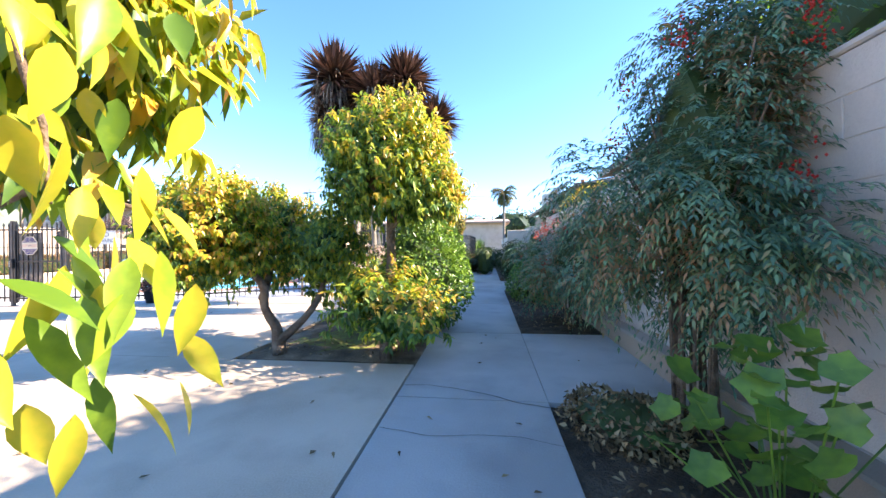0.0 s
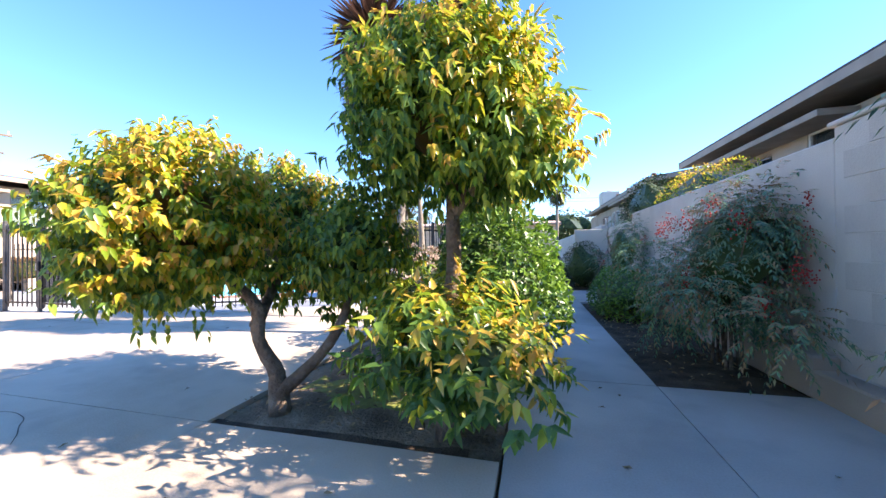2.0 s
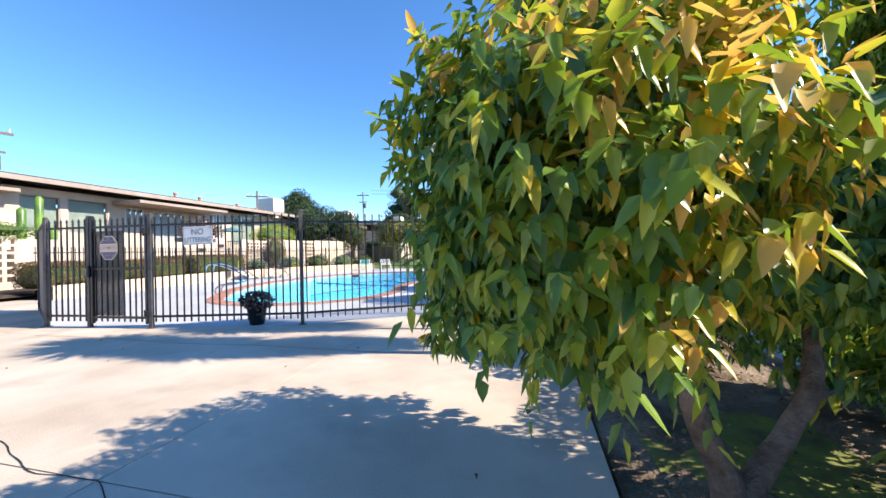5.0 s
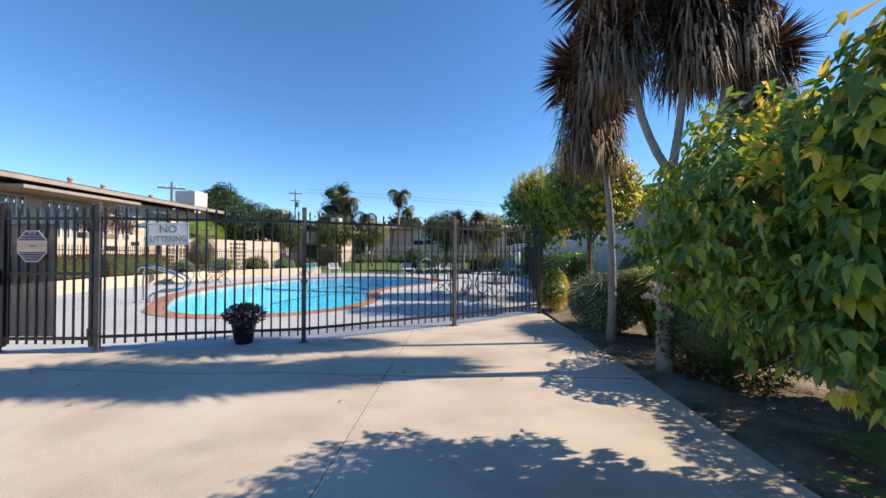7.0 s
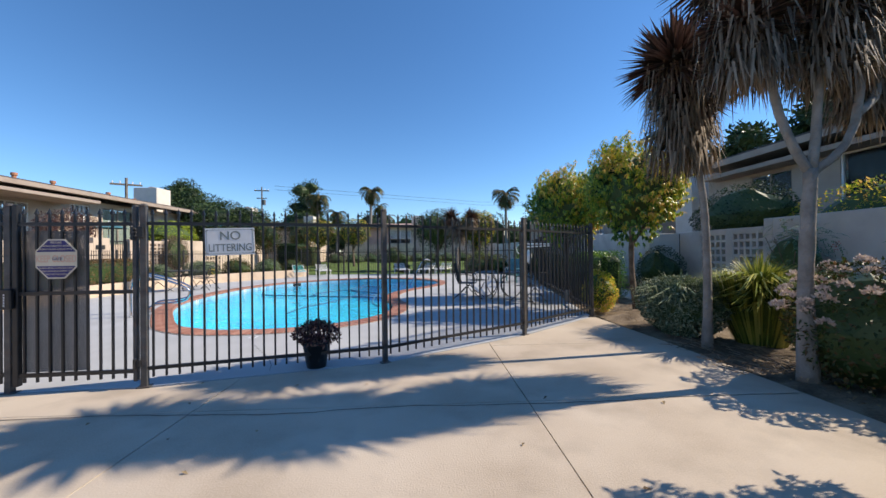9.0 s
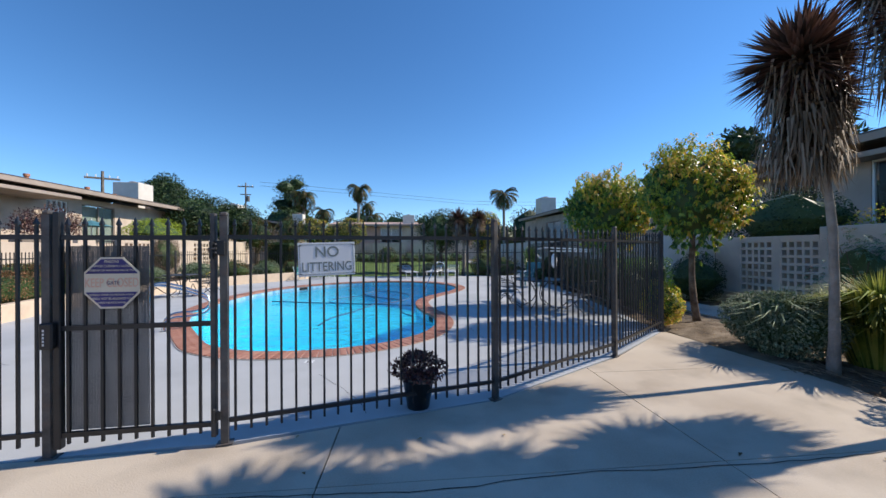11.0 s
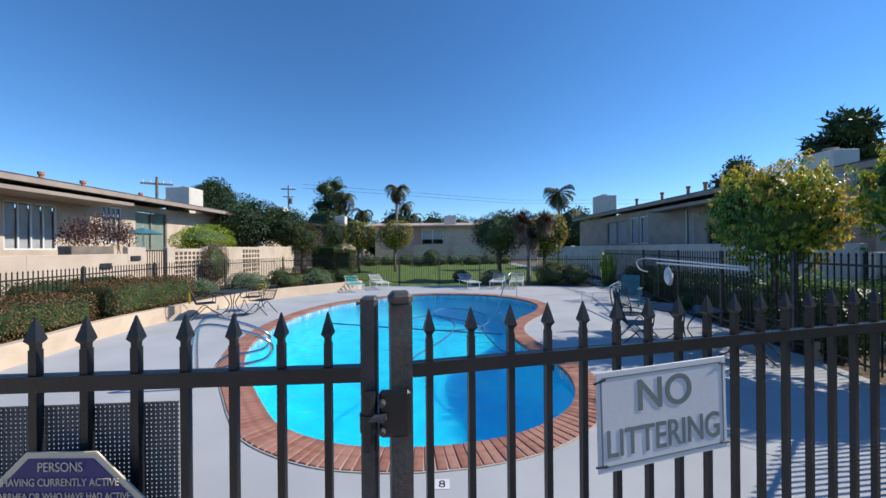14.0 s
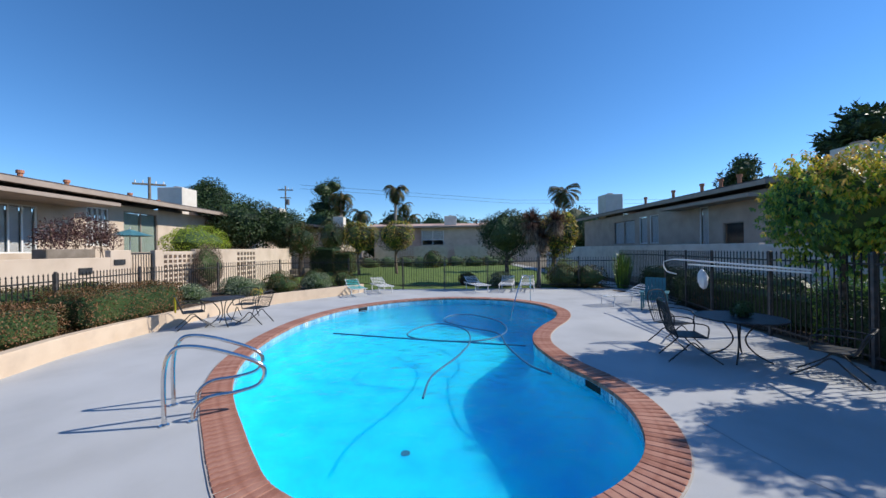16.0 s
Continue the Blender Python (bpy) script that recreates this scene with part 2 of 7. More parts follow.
def whorls(parent, rng, lobes, n, length, width, gold=0.4, reach=0.1, per=7, sunny=(0.8, 0.0, 0.6), hang=0.75, edge=0.0):
    """A crown of shoot tips, each with a ring of drooping pointed leaves; young golden tips gather on the sunny side,
    where the gold also paints in sunlight.
    """
    P, A_, F, G = [], [], [], []
    total = sum(q[0] * q[1] + q[1] * q[2] + q[0] * q[2] for _, q in lobes)
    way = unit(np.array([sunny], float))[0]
    for c, q in lobes:
        k = int(n * (q[0] * q[1] + q[1] * q[2] + q[0] * q[2]) / total)
        p, d = crown_points(rng, k, c, q, 0.42, lump=0.35, box_like=edge)
        push = 1 + reach * rng.random(len(p)) ** 3 / min(q)
        p = np.array(c) + (p - np.array(c)) * push[:, None]
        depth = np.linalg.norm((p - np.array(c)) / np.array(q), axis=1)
        # gold rises towards the sun: young growth plus sunlight put into the colour
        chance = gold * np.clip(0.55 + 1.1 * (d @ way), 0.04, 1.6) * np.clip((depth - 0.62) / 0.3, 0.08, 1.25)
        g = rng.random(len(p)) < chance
        for i in range(len(p)):
            a0 = rng.uniform(0, 6.28)
            side = np.cross(d[i], [0.0, 0.0, 1.0])
            side = side / max(1e-6, np.linalg.norm(side))
            up_ = np.cross(side, d[i])
            for j in range(per):
                a = a0 + 2.4 * j
                out = side * math.cos(a) + up_ * math.sin(a)
                back = 0.012 * j
                P.append(p[i] - d[i] * back + np.array([0, 0, -0.006 * j]))
                A_.append(d[i] * 0.45 + out * 0.75 + np.array([0, 0, -hang]) + rng.normal(size=3) * 0.18)
                F.append(d[i] * 0.8 + out * 0.35 + np.array([0, 0, 0.9]))
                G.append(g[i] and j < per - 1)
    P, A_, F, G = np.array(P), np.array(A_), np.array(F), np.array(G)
    for name, mask, mat, lab in (("crown", ~G, M["leaf"], "glossy drooping green leaves"), ("young_leaves", G, M["leafgold"], "golden young leaves, sunlight painted in on the sunny side")):
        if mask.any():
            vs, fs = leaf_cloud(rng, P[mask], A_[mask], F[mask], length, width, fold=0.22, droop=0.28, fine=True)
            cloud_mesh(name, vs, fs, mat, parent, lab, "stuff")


def blob(rng, centre, radii, seed, rough=0.12, sub=3):
    bm = bmesh.new()
    bmesh.ops.create_icosphere(bm, subdivisions=sub, radius=1.0)
    for v in bm.verts:
        k = 1 + rough * noise.noise(v.co * 2.3 + Vector((seed * 1.7, seed, 0))) * 2
        v.co = Vector((centre[0] + v.co.x * radii[0] * k, centre[1] + v.co.y * radii[1] * k, centre[2] + v.co.z * radii[2] * k))
    return bm


# ---- materials ----
M = {}
M["drive"] = material("warm_concrete", [(0.42, 0.34, 0.26), (0.54, 0.45, 0.355), (0.60, 0.51, 0.41)], 0.9, 0.85, 0.25, 90, per_object=0.12,
                      stain=((0.30, 0.25, 0.20), 1.7, 0.5))
M["walk"] = material("grey_concrete", [(0.34, 0.33, 0.31), (0.42, 0.41, 0.385), (0.48, 0.465, 0.44)], 0.9, 0.88, 0.25, 90, per_object=0.15,
                     stain=((0.27, 0.26, 0.25), 2.1, 0.5))
M["deck"] = material("painted_deck", [(0.40, 0.41, 0.42), (0.455, 0.465, 0.475), (0.49, 0.50, 0.51)], 0.7, 0.8, 0.3, 120,
                     stain=((0.34, 0.34, 0.34), 0.9, 0.35))
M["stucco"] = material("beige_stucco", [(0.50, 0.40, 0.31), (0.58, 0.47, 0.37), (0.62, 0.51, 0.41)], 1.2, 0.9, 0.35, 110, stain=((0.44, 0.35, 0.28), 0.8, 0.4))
# beige stucco darkened: the east side's shade is put into its colour
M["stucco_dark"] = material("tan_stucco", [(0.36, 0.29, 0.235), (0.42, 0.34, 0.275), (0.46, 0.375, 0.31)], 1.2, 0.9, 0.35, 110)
M["greywall"] = material("grey_block_paint", [(0.58, 0.51, 0.46), (0.65, 0.58, 0.52), (0.70, 0.63, 0.57)], 1.5, 0.9, 0.4, 90, stain=((0.36, 0.32, 0.30), 1.4, 0.4))
M["white"] = material("white_paint", [(0.70, 0.69, 0.66), (0.78, 0.77, 0.75)], 3, 0.6, 0.1, 60)
M["chim"] = material("cream_stucco", [(0.62, 0.57, 0.50), (0.70, 0.65, 0.58)], 2, 0.9, 0.3, 60)
M["pink"] = material("rose_stucco", [(0.50, 0.34, 0.28), (0.56, 0.39, 0.32)], 2, 0.9, 0.3, 60)
M["roof"] = material("roof_edge", [(0.30, 0.24, 0.20), (0.38, 0.31, 0.26)], 2, 0.8, 0.2, 60)
M["roof_dark"] = material("roof_felt", [(0.07, 0.065, 0.065), (0.12, 0.11, 0.11)], 3, 0.9, 0.3, 60)
M["steel"] = material("black_painted_steel", [(0.010, 0.011, 0.012), (0.022, 0.022, 0.024)], 9, 0.42, 0.15, 120, spec=0.5, per_object=0.2)
M["steel_worn"] = material("weathered_black_steel", [(0.03, 0.03, 0.032), (0.10, 0.095, 0.09)], 7, 0.5, 0.2, 90, spec=0.5, stain=((0.16, 0.08, 0.05), 9, 0.4))
M["mesh"] = material("grey_screen", [(0.12, 0.12, 0.12), (0.16, 0.16, 0.155)], 4, 0.6, 0.2, 90)
M["iron"] = material("dark_wrought_iron", [(0.02, 0.022, 0.024), (0.05, 0.052, 0.055)], 9, 0.5, 0.1, 90)
M["chrome"] = material("stainless", [(0.62, 0.62, 0.62), (0.72, 0.72, 0.72)], 6, 0.14, 0.02, 60, metal=1.0)
M["brick"] = material("coping_brick", [(0.30, 0.13, 0.09), (0.38, 0.18, 0.13), (0.44, 0.23, 0.17)], 14, 0.85, 0.35, 120, per_object=0.5, per_island=0.5)
M["mortar"] = material("mortar", [(0.42, 0.37, 0.33), (0.52, 0.47, 0.42)], 20, 0.9, 0.3, 120)
M["plaster"] = material("pool_plaster", [(0.006, 0.56, 0.90), (0.010, 0.64, 0.94), (0.015, 0.70, 0.96)], 1.6, 0.6, 0.1, 50)
sub = M["plaster"].node_tree.nodes["Principled BSDF"]
sub.inputs["Subsurface Weight"].default_value, sub.inputs["Subsurface Scale"].default_value = 0.9, 1.0
sub.inputs["Subsurface Radius"].default_value = (0.3, 2.0, 2.2)
M["tile"] = material("pool_tile", [(0.10, 0.30, 0.48), (0.25, 0.48, 0.62), (0.42, 0.60, 0.68)], 30, 0.2, 0.1, 80, per_island=0.3, spec=0.5)
M["soil"] = material("soil", [(0.045, 0.03, 0.02), (0.085, 0.058, 0.04), (0.13, 0.095, 0.065)], 5, 0.95, 0.9, 60, dist=0.03)
# lighter copy of soil: sun on the planter bed put into its colour
M["drysoil"] = material("dry_soil", [(0.09, 0.065, 0.045), (0.19, 0.14, 0.095), (0.32, 0.25, 0.18)], 3, 0.95, 0.9, 45, dist=0.03)
M["planterwall"] = material("peach_planter_wall", [(0.58, 0.45, 0.33), (0.66, 0.53, 0.40)], 2, 0.9, 0.3, 80, stain=((0.45, 0.35, 0.27), 3, 0.4))
M["grass"] = material("lawn", [(0.06, 0.10, 0.02), (0.11, 0.17, 0.035), (0.17, 0.22, 0.06)], 3, 0.9, 0.6, 40, dist=0.03)
M["moss"] = material("moss", [(0.13, 0.10, 0.06), (0.17, 0.19, 0.05), (0.22, 0.26, 0.06)], 6, 0.95, 0.8, 60)
M["earth"] = material("far_ground", [(0.12, 0.10, 0.07), (0.20, 0.17, 0.12)], 0.3, 0.95, 0.3, 8)
M["bark"] = material("bark", [(0.09, 0.06, 0.042), (0.17, 0.12, 0.085), (0.26, 0.20, 0.15)], 9, 0.9, 0.9, 50, dist=0.02)
M["palmbark"] = material("grey_trunk", [(0.22, 0.19, 0.16), (0.34, 0.30, 0.26)], 6, 0.9, 0.9, 26, dist=0.02)
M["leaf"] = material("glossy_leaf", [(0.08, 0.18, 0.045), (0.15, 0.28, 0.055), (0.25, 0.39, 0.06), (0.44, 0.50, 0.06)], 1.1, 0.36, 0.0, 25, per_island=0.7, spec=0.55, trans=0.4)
M["leafyoung"] = material("yellow_green_leaf", [(0.12, 0.24, 0.03), (0.24, 0.38, 0.04), (0.40, 0.48, 0.05)], 9, 0.3, 0.0, 40, per_object=0.5, spec=0.5, trans=0.45)
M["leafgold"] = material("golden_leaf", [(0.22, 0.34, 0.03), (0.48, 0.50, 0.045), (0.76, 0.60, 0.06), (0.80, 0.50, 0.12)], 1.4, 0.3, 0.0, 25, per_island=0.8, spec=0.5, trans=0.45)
M["leafgreen"] = material("green_leaf", [(0.055, 0.14, 0.03), (0.12, 0.24, 0.045), (0.22, 0.38, 0.05)], 1.5, 0.35, 0.0, 25, per_island=0.7, spec=0.5, trans=0.25)
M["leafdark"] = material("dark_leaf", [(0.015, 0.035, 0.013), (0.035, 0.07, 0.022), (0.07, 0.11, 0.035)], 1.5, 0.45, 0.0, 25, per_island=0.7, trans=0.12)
M["nandina"] = material("bluish_leaf", [(0.08, 0.18, 0.12), (0.13, 0.26, 0.15), (0.21, 0.35, 0.17), (0.42, 0.24, 0.13)], 1.1, 0.5, 0.0, 25, per_island=0.55, trans=0.2)
M["berry"] = material("red_berry", [(0.40, 0.02, 0.015), (0.60, 0.04, 0.02)], 9, 0.4, 0.0, 60)
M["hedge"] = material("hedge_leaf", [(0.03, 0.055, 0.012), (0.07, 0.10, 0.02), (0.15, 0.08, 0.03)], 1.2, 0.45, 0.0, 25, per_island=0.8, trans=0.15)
M["redhedge"] = material("reddish_hedge_leaf", [(0.06, 0.07, 0.02), (0.14, 0.085, 0.035), (0.26, 0.13, 0.065)], 1.4, 0.45, 0.0, 25, per_island=0.8, trans=0.15)
M["purple"] = material("purple_leaf", [(0.05, 0.02, 0.025), (0.12, 0.05, 0.05), (0.24, 0.15, 0.12)], 2, 0.45, 0.0, 25, per_island=0.8, trans=0.15)
M["silver"] = material("silvery_leaf", [(0.09, 0.13, 0.07), (0.18, 0.24, 0.14), (0.30, 0.34, 0.22)], 2, 0.6, 0.0, 25, per_island=0.8, trans=0.15)
M["strap"] = material("strap_leaf", [(0.08, 0.12, 0.02), (0.22, 0.27, 0.04), (0.46, 0.44, 0.10)], 2, 0.5, 0.0, 25, per_island=0.9, trans=0.25)
M["cord"] = material("bronze_blade", [(0.045, 0.028, 0.022), (0.10, 0.055, 0.040), (0.20, 0.11, 0.085)], 2, 0.45, 0.0, 25, per_island=0.9, trans=0.12)
M["dead"] = material("dead_blade", [(0.12, 0.085, 0.055), (0.24, 0.175, 0.12), (0.36, 0.27, 0.19)], 2, 0.8, 0.0, 25, per_island=0.9, trans=0.12)
M["flower"] = material("pale_flower", [(0.55, 0.42, 0.36), (0.70, 0.58, 0.50)], 8, 0.7, 0.0, 60, per_island=0.5, trans=0.2)
M["pot"] = material("dark_glazed_pot", [(0.012, 0.016, 0.02), (0.03, 0.035, 0.04)], 4, 0.35, 0.1, 60, spec=0.5)
M["signwhite"] = material("white_sign_enamel", [(0.66, 0.67, 0.68), (0.74, 0.75, 0.75)], 4, 0.4, 0.05, 60)
M["signgrey"] = material("sign_lettering", [(0.17, 0.20, 0.19), (0.23, 0.26, 0.25)], 4, 0.5, 0.0, 60)
M["navy"] = material("navy_print", [(0.03, 0.025, 0.12), (0.06, 0.05, 0.20)], 4, 0.4, 0.0, 60)
M["cream"] = material("cream_print", [(0.62, 0.54, 0.40), (0.70, 0.62, 0.48)], 4, 0.4, 0.0, 60)
M["salmon"] = material("faded_red_print", [(0.66, 0.38, 0.27), (0.72, 0.45, 0.33)], 6, 0.4, 0.0, 60)
M["teal"] = material("teal_plastic", [(0.05, 0.16, 0.19), (0.09, 0.24, 0.27)], 3, 0.5, 0.1, 60)
M["cyan"] = material("turquoise_strap", [(0.05, 0.42, 0.42), (0.08, 0.5, 0.5)], 3, 0.5, 0.1, 60)
M["wood"] = material("grey_wood", [(0.16, 0.13, 0.10), (0.25, 0.21, 0.17)], 4, 0.8, 0.3, 50)
M["curtain"] = material("pale_green_blind", [(0.30, 0.38, 0.31), (0.38, 0.45, 0.38)], 3, 0.9, 0.1, 40)
M["sheer"] = material("white_blind", [(0.55, 0.55, 0.55), (0.66, 0.66, 0.65)], 3, 0.9, 0.1, 40)
M["litter"] = material("fallen_leaf", [(0.10, 0.06, 0.03), (0.22, 0.14, 0.07), (0.36, 0.26, 0.14)], 3, 0.85, 0.0, 30, per_island=0.9)
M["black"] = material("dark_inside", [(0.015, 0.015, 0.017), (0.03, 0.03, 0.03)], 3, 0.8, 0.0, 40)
M["terracotta"] = material("terracotta", [(0.40, 0.16, 0.09), (0.52, 0.24, 0.14)], 3, 0.8, 0.1, 40)
M["hose"] = material("grey_hose", [(0.03, 0.13, 0.24), (0.05, 0.18, 0.30)], 3, 0.6, 0.0, 40)

glass = bpy.data.materials.new("window_glass")
glass.use_nodes = True
gb = glass.node_tree.nodes["Principled BSDF"]
gb.inputs["Base Color"].default_value, gb.inputs["Roughness"].default_value = (0.03, 0.05, 0.06, 1), 0.04
gb.inputs["Specular IOR Level"].default_value, gb.inputs["Alpha"].default_value = 0.9, 0.12
M["glass"] = glass

water = bpy.data.materials.new("pool_water")
water.use_nodes = True
n, l = water.node_tree.nodes, water.node_tree.links
n.remove(n["Principled BSDF"])
gl, tr, mx, fr = n.new("ShaderNodeBsdfGlossy"), n.new("ShaderNodeBsdfTransparent"), n.new("ShaderNodeMixShader"), n.new("ShaderNodeFresnel")
gl.inputs["Roughness"].default_value, fr.inputs["IOR"].default_value = 0.03, 1.33
tr.inputs[0].default_value = (0.72, 0.97, 1.0, 1)
wv, bp, tc = n.new("ShaderNodeTexNoise"), n.new("ShaderNodeBump"), n.new("ShaderNodeTexCoord")
wv.inputs["Scale"].default_value, wv.inputs["Detail"].default_value = 4.5, 4
bp.inputs["Strength"].default_value, bp.inputs["Distance"].default_value = 0.9, 0.05
l.new(tc.outputs["Object"], wv.inputs["Vector"])
l.new(wv.outputs["Fac"], bp.inputs["Height"])
l.new(bp.outputs[0], gl.inputs["Normal"])
l.new(bp.outputs[0], fr.inputs["Normal"])
l.new(fr.outputs[0], mx.inputs[0])
l.new(tr.outputs[0], mx.inputs[1])
l.new(gl.outputs[0], mx.inputs[2])
l.new(mx.outputs[0], n["Material Output"].inputs[0])
M["water"] = water

rng = np.random.default_rng(7)

# ---- pool, deck, ground ----
POOL = [(-5.43, 7.05), (-4.82, 6.71), (-4.26, 6.60), (-3.62, 6.62), (-3.02, 6.77), (-2.55, 7.03), (-2.14, 7.42), (-1.87, 7.95), (-1.75, 8.6), (-1.82, 9.3),
        (-2.01, 9.92), (-2.12, 10.65), (-2.12, 11.4), (-1.90, 12.17), (-1.49, 12.92), (-0.99, 13.66), (-0.62, 14.46), (-0.50, 15.33), (-0.75, 16.35), (-1.55, 17.35),
        (-2.72, 17.89), (-4.03, 18.0), (-5.31, 17.6), (-6.42, 16.8), (-7.3, 15.62), (-7.78, 14.02), (-7.86, 12.45), (-7.75, 11.34), (-7.55, 10.43), (-7.28, 9.72),
        (-6.99, 9.15), (-6.62, 8.58), (-6.22, 8.03), (-5.84, 7.52)]
loop = [Vector((p.x, p.y)) for p in curve_through([(x, y, 0) for x, y in POOL], 6, True)]
N = len(loop)


def offset_loop(d):
    out = []
    for i, p in enumerate(loop):
        t = (loop[(i + 1) % N] - loop[i - 1]).normalized()
        out.append(p + Vector((t.y, -t.x)) * d)
    return out


FENCE = [(-5.74, 3.94), (-4.925, 4.035), (-3.745, 4.11), (-1.46, 4.68), (0.53, 5.885), (2.21, 7.198)]
RIGHT = [(2.21, 7.198), (2.62, 9.58), (2.98, 11.6), (3.34, 13.6), (3.8, 15.2), (4.18, 16.75), (4.4, 20.35)]
BACK = [(4.4, 20.35), (2.7, 20.7), (0.9, 21.0), (-1.5, 21.05), (-3.5, 21.3), (-5.5, 21.5), (-8.6, 23.6)]
LEFT = [(-8.6, 23.6), (-12.0, 23.0), (-13.0, 19.4), (-13.1, 15.6), (-12.6, 12.7), (-12.2, 10.0), (-11.9, 7.4)]
RIGHT = RIGHT[:1] + [far(*p) for p in RIGHT[1:]]
BACK, LEFT = [far(*p) for p in BACK], [far(*p) for p in LEFT]
hole = offset_loop(0.17)
part("ground", sheet([(-900, -900), (900, -900), (900, 900), (-900, 900)], [hole], -0.06), M["earth"])["kind"] = "structure"
deck_outer = FENCE + RIGHT[1:] + BACK[1:-1] + [far(-9.4, 22.4), far(-11.0, 20.6), far(-12.2, 12.0), (-12.1, 7.0), (-8.6, 5.4)]
part("pool_deck", sheet(deck_outer, [offset_loop(0.2)], 0.0, 0.05), M["deck"])["kind"] = "structure"
inner, bottom = offset_loop(0.0), offset_loop(-0.9)
vs, fs = [], []
for ring, z in ((inner, -0.02), (inner, -0.55), (offset_loop(-0.12), -0.82), (offset_loop(-0.35), -0.98), (offset_loop(-0.75), -1.07), (offset_loop(-1.2), -1.1)):
    vs += [(p.x, p.y, z) for p in ring]
for r in range(5):
    fs += [(r * N + i, r * N + (i + 1) % N, (r + 1) * N + (i + 1) % N, (r + 1) * N + i) for i in range(N)]
fs.append(tuple(5 * N + i for i in range(N)))
part("pool_shell", (vs, fs), M["plaster"], smooth=True)["kind"] = "structure"
pool_water = tagged(part("water", sheet(offset_loop(-0.005), (), -0.13), M["water"]), kind="structure")
pool_water.visible_shadow = False
bm = sheet(offset_loop(0.36), [offset_loop(0.0)], 0.010, 0.06)
coping = part("pool_coping", bm, M["mortar"])
coping["kind"] = "structure"

# paving slabs, laid with open joints over a dark bed
part("paving_bed", sheet([(-26, -7), (4.315, -7), (4.315, 1.1), (2.38, 1.1), (2.38, 7.25), (2.2, 7.2), (0.5, 5.85), (-1.47, 4.66), (-3.72, 4.07), (-5.7, 3.97), (-8.6, 5.3), (-12, 7), (-26, 7)], (), -0.02, 0.03),
     M["soil"])["kind"] = "structure"


def slab(pts, mat, name="paving_slab", z=0.0, parent=None):
    c = Vector((sum(p[0] for p in pts) / len(pts), sum(p[1] for p in pts) / len(pts)))
    ins = []
    for p in pts:
        v = c - Vector(p)
        ins.append(Vector(p) + v.normalized() * 0.006)
    bm = sheet(ins, (), z, 0.05)
    return part(name, bm, mat, parent)


drive = tagged(new("driveway"), kind="structure")
AX = [-25, -19, -14.5, -11, -8.6, -5.75, -2.9, -0.1, 2.38, 4.30]
BY = [-7, -4.7, -2.35, 1.12, 3.5]
for i in range(len(AX) - 1):
    for j in range(len(BY) - 1):
        if AX[i] >= 2.3 and BY[j] >= 1.1:
            continue
        slab([(AX[i], BY[j]), (AX[i + 1], BY[j]), (AX[i + 1], BY[j + 1]), (AX[i], BY[j + 1])], M["drive"], parent=drive)
slab([(-25, 3.5), (-5.75, 3.5), (-5.75, 3.98), (-8.6, 5.35), (-12, 7), (-25, 7)], M["drive"], parent=drive)
slab([(-5.75, 3.5), (-2.9, 3.5), (-2.9, 4.28), (-3.72, 4.05), (-5.7, 3.97)], M["drive"], parent=drive)
slab([(-2.9, 3.5), (-0.1, 3.5), (-0.1, 5.47), (-1.47, 4.65), (-2.9, 4.28)], M["drive"], parent=drive)
slab([(-0.1, 3.5), (2.38, 3.5), (2.36, 5.3), (-0.1, 5.3)], M["drive"], parent=drive)
slab([(-0.1, 5.3), (2.36, 5.3), (2.25, 7.22), (0.53, 5.84), (-0.1, 5.47)], M["drive"], parent=drive)
walkp = tagged(new("walkway"), kind="structure")
WB = [-7, -3.6, -1.2, 0.38, 2.46, 4.9, 7.3, 9.7, 12.1, 15, 18, 22, 27, 34, 44, 54]
for j in range(len(WB) - 1):
    slab([(4.315, WB[j]), (5.45, WB[j]), (5.45, WB[j + 1]), (4.315, WB[j + 1])], M["walk"], parent=walkp)
slab([(5.45, 0.38), (6.5, 0.38), (6.5, 2.46), (5.45, 2.46)], M["walk"], parent=walkp)
slab([(5.45, 7.3), (6.5, 7.3), (6.5, 9.7), (5.45, 9.7)], M["walk"], parent=walkp)


def bed(name, pts, mat, h, seed, z=-0.03):
    """Uneven soil inside an outline."""
    xs, ys = [p[0] for p in pts], [p[1] for p in pts]
    x0, x1, y0, y1 = min(xs), max(xs), min(ys), max(ys)
    nx, ny = max(4, min(60, int((x1 - x0) / 0.12))), max(4, min(90, int((y1 - y0) / 0.12)))
    vs, fs = [], []
    for j in range(ny + 1):
        for i in range(nx + 1):
            x, y = x0 + (x1 - x0) * i / nx, y0 + (y1 - y0) * j / ny
            e = min(i, nx - i, j, ny - j)
            vs.append((x, y, z + (h * (0.6 + noise.noise(Vector((x * 1.3, y * 1.3, seed)))) + 0.02 * noise.noise(Vector((x * 9, y * 9, seed)))) * min(1, e / 3)))
    for j in range(ny):
        for i in range(nx):
            k = j * (nx + 1) + i
            fs.append((k, k + 1, k + nx + 2, k + nx + 1))
    return tagged(part(name, (vs, fs), mat, smooth=True), kind="structure")


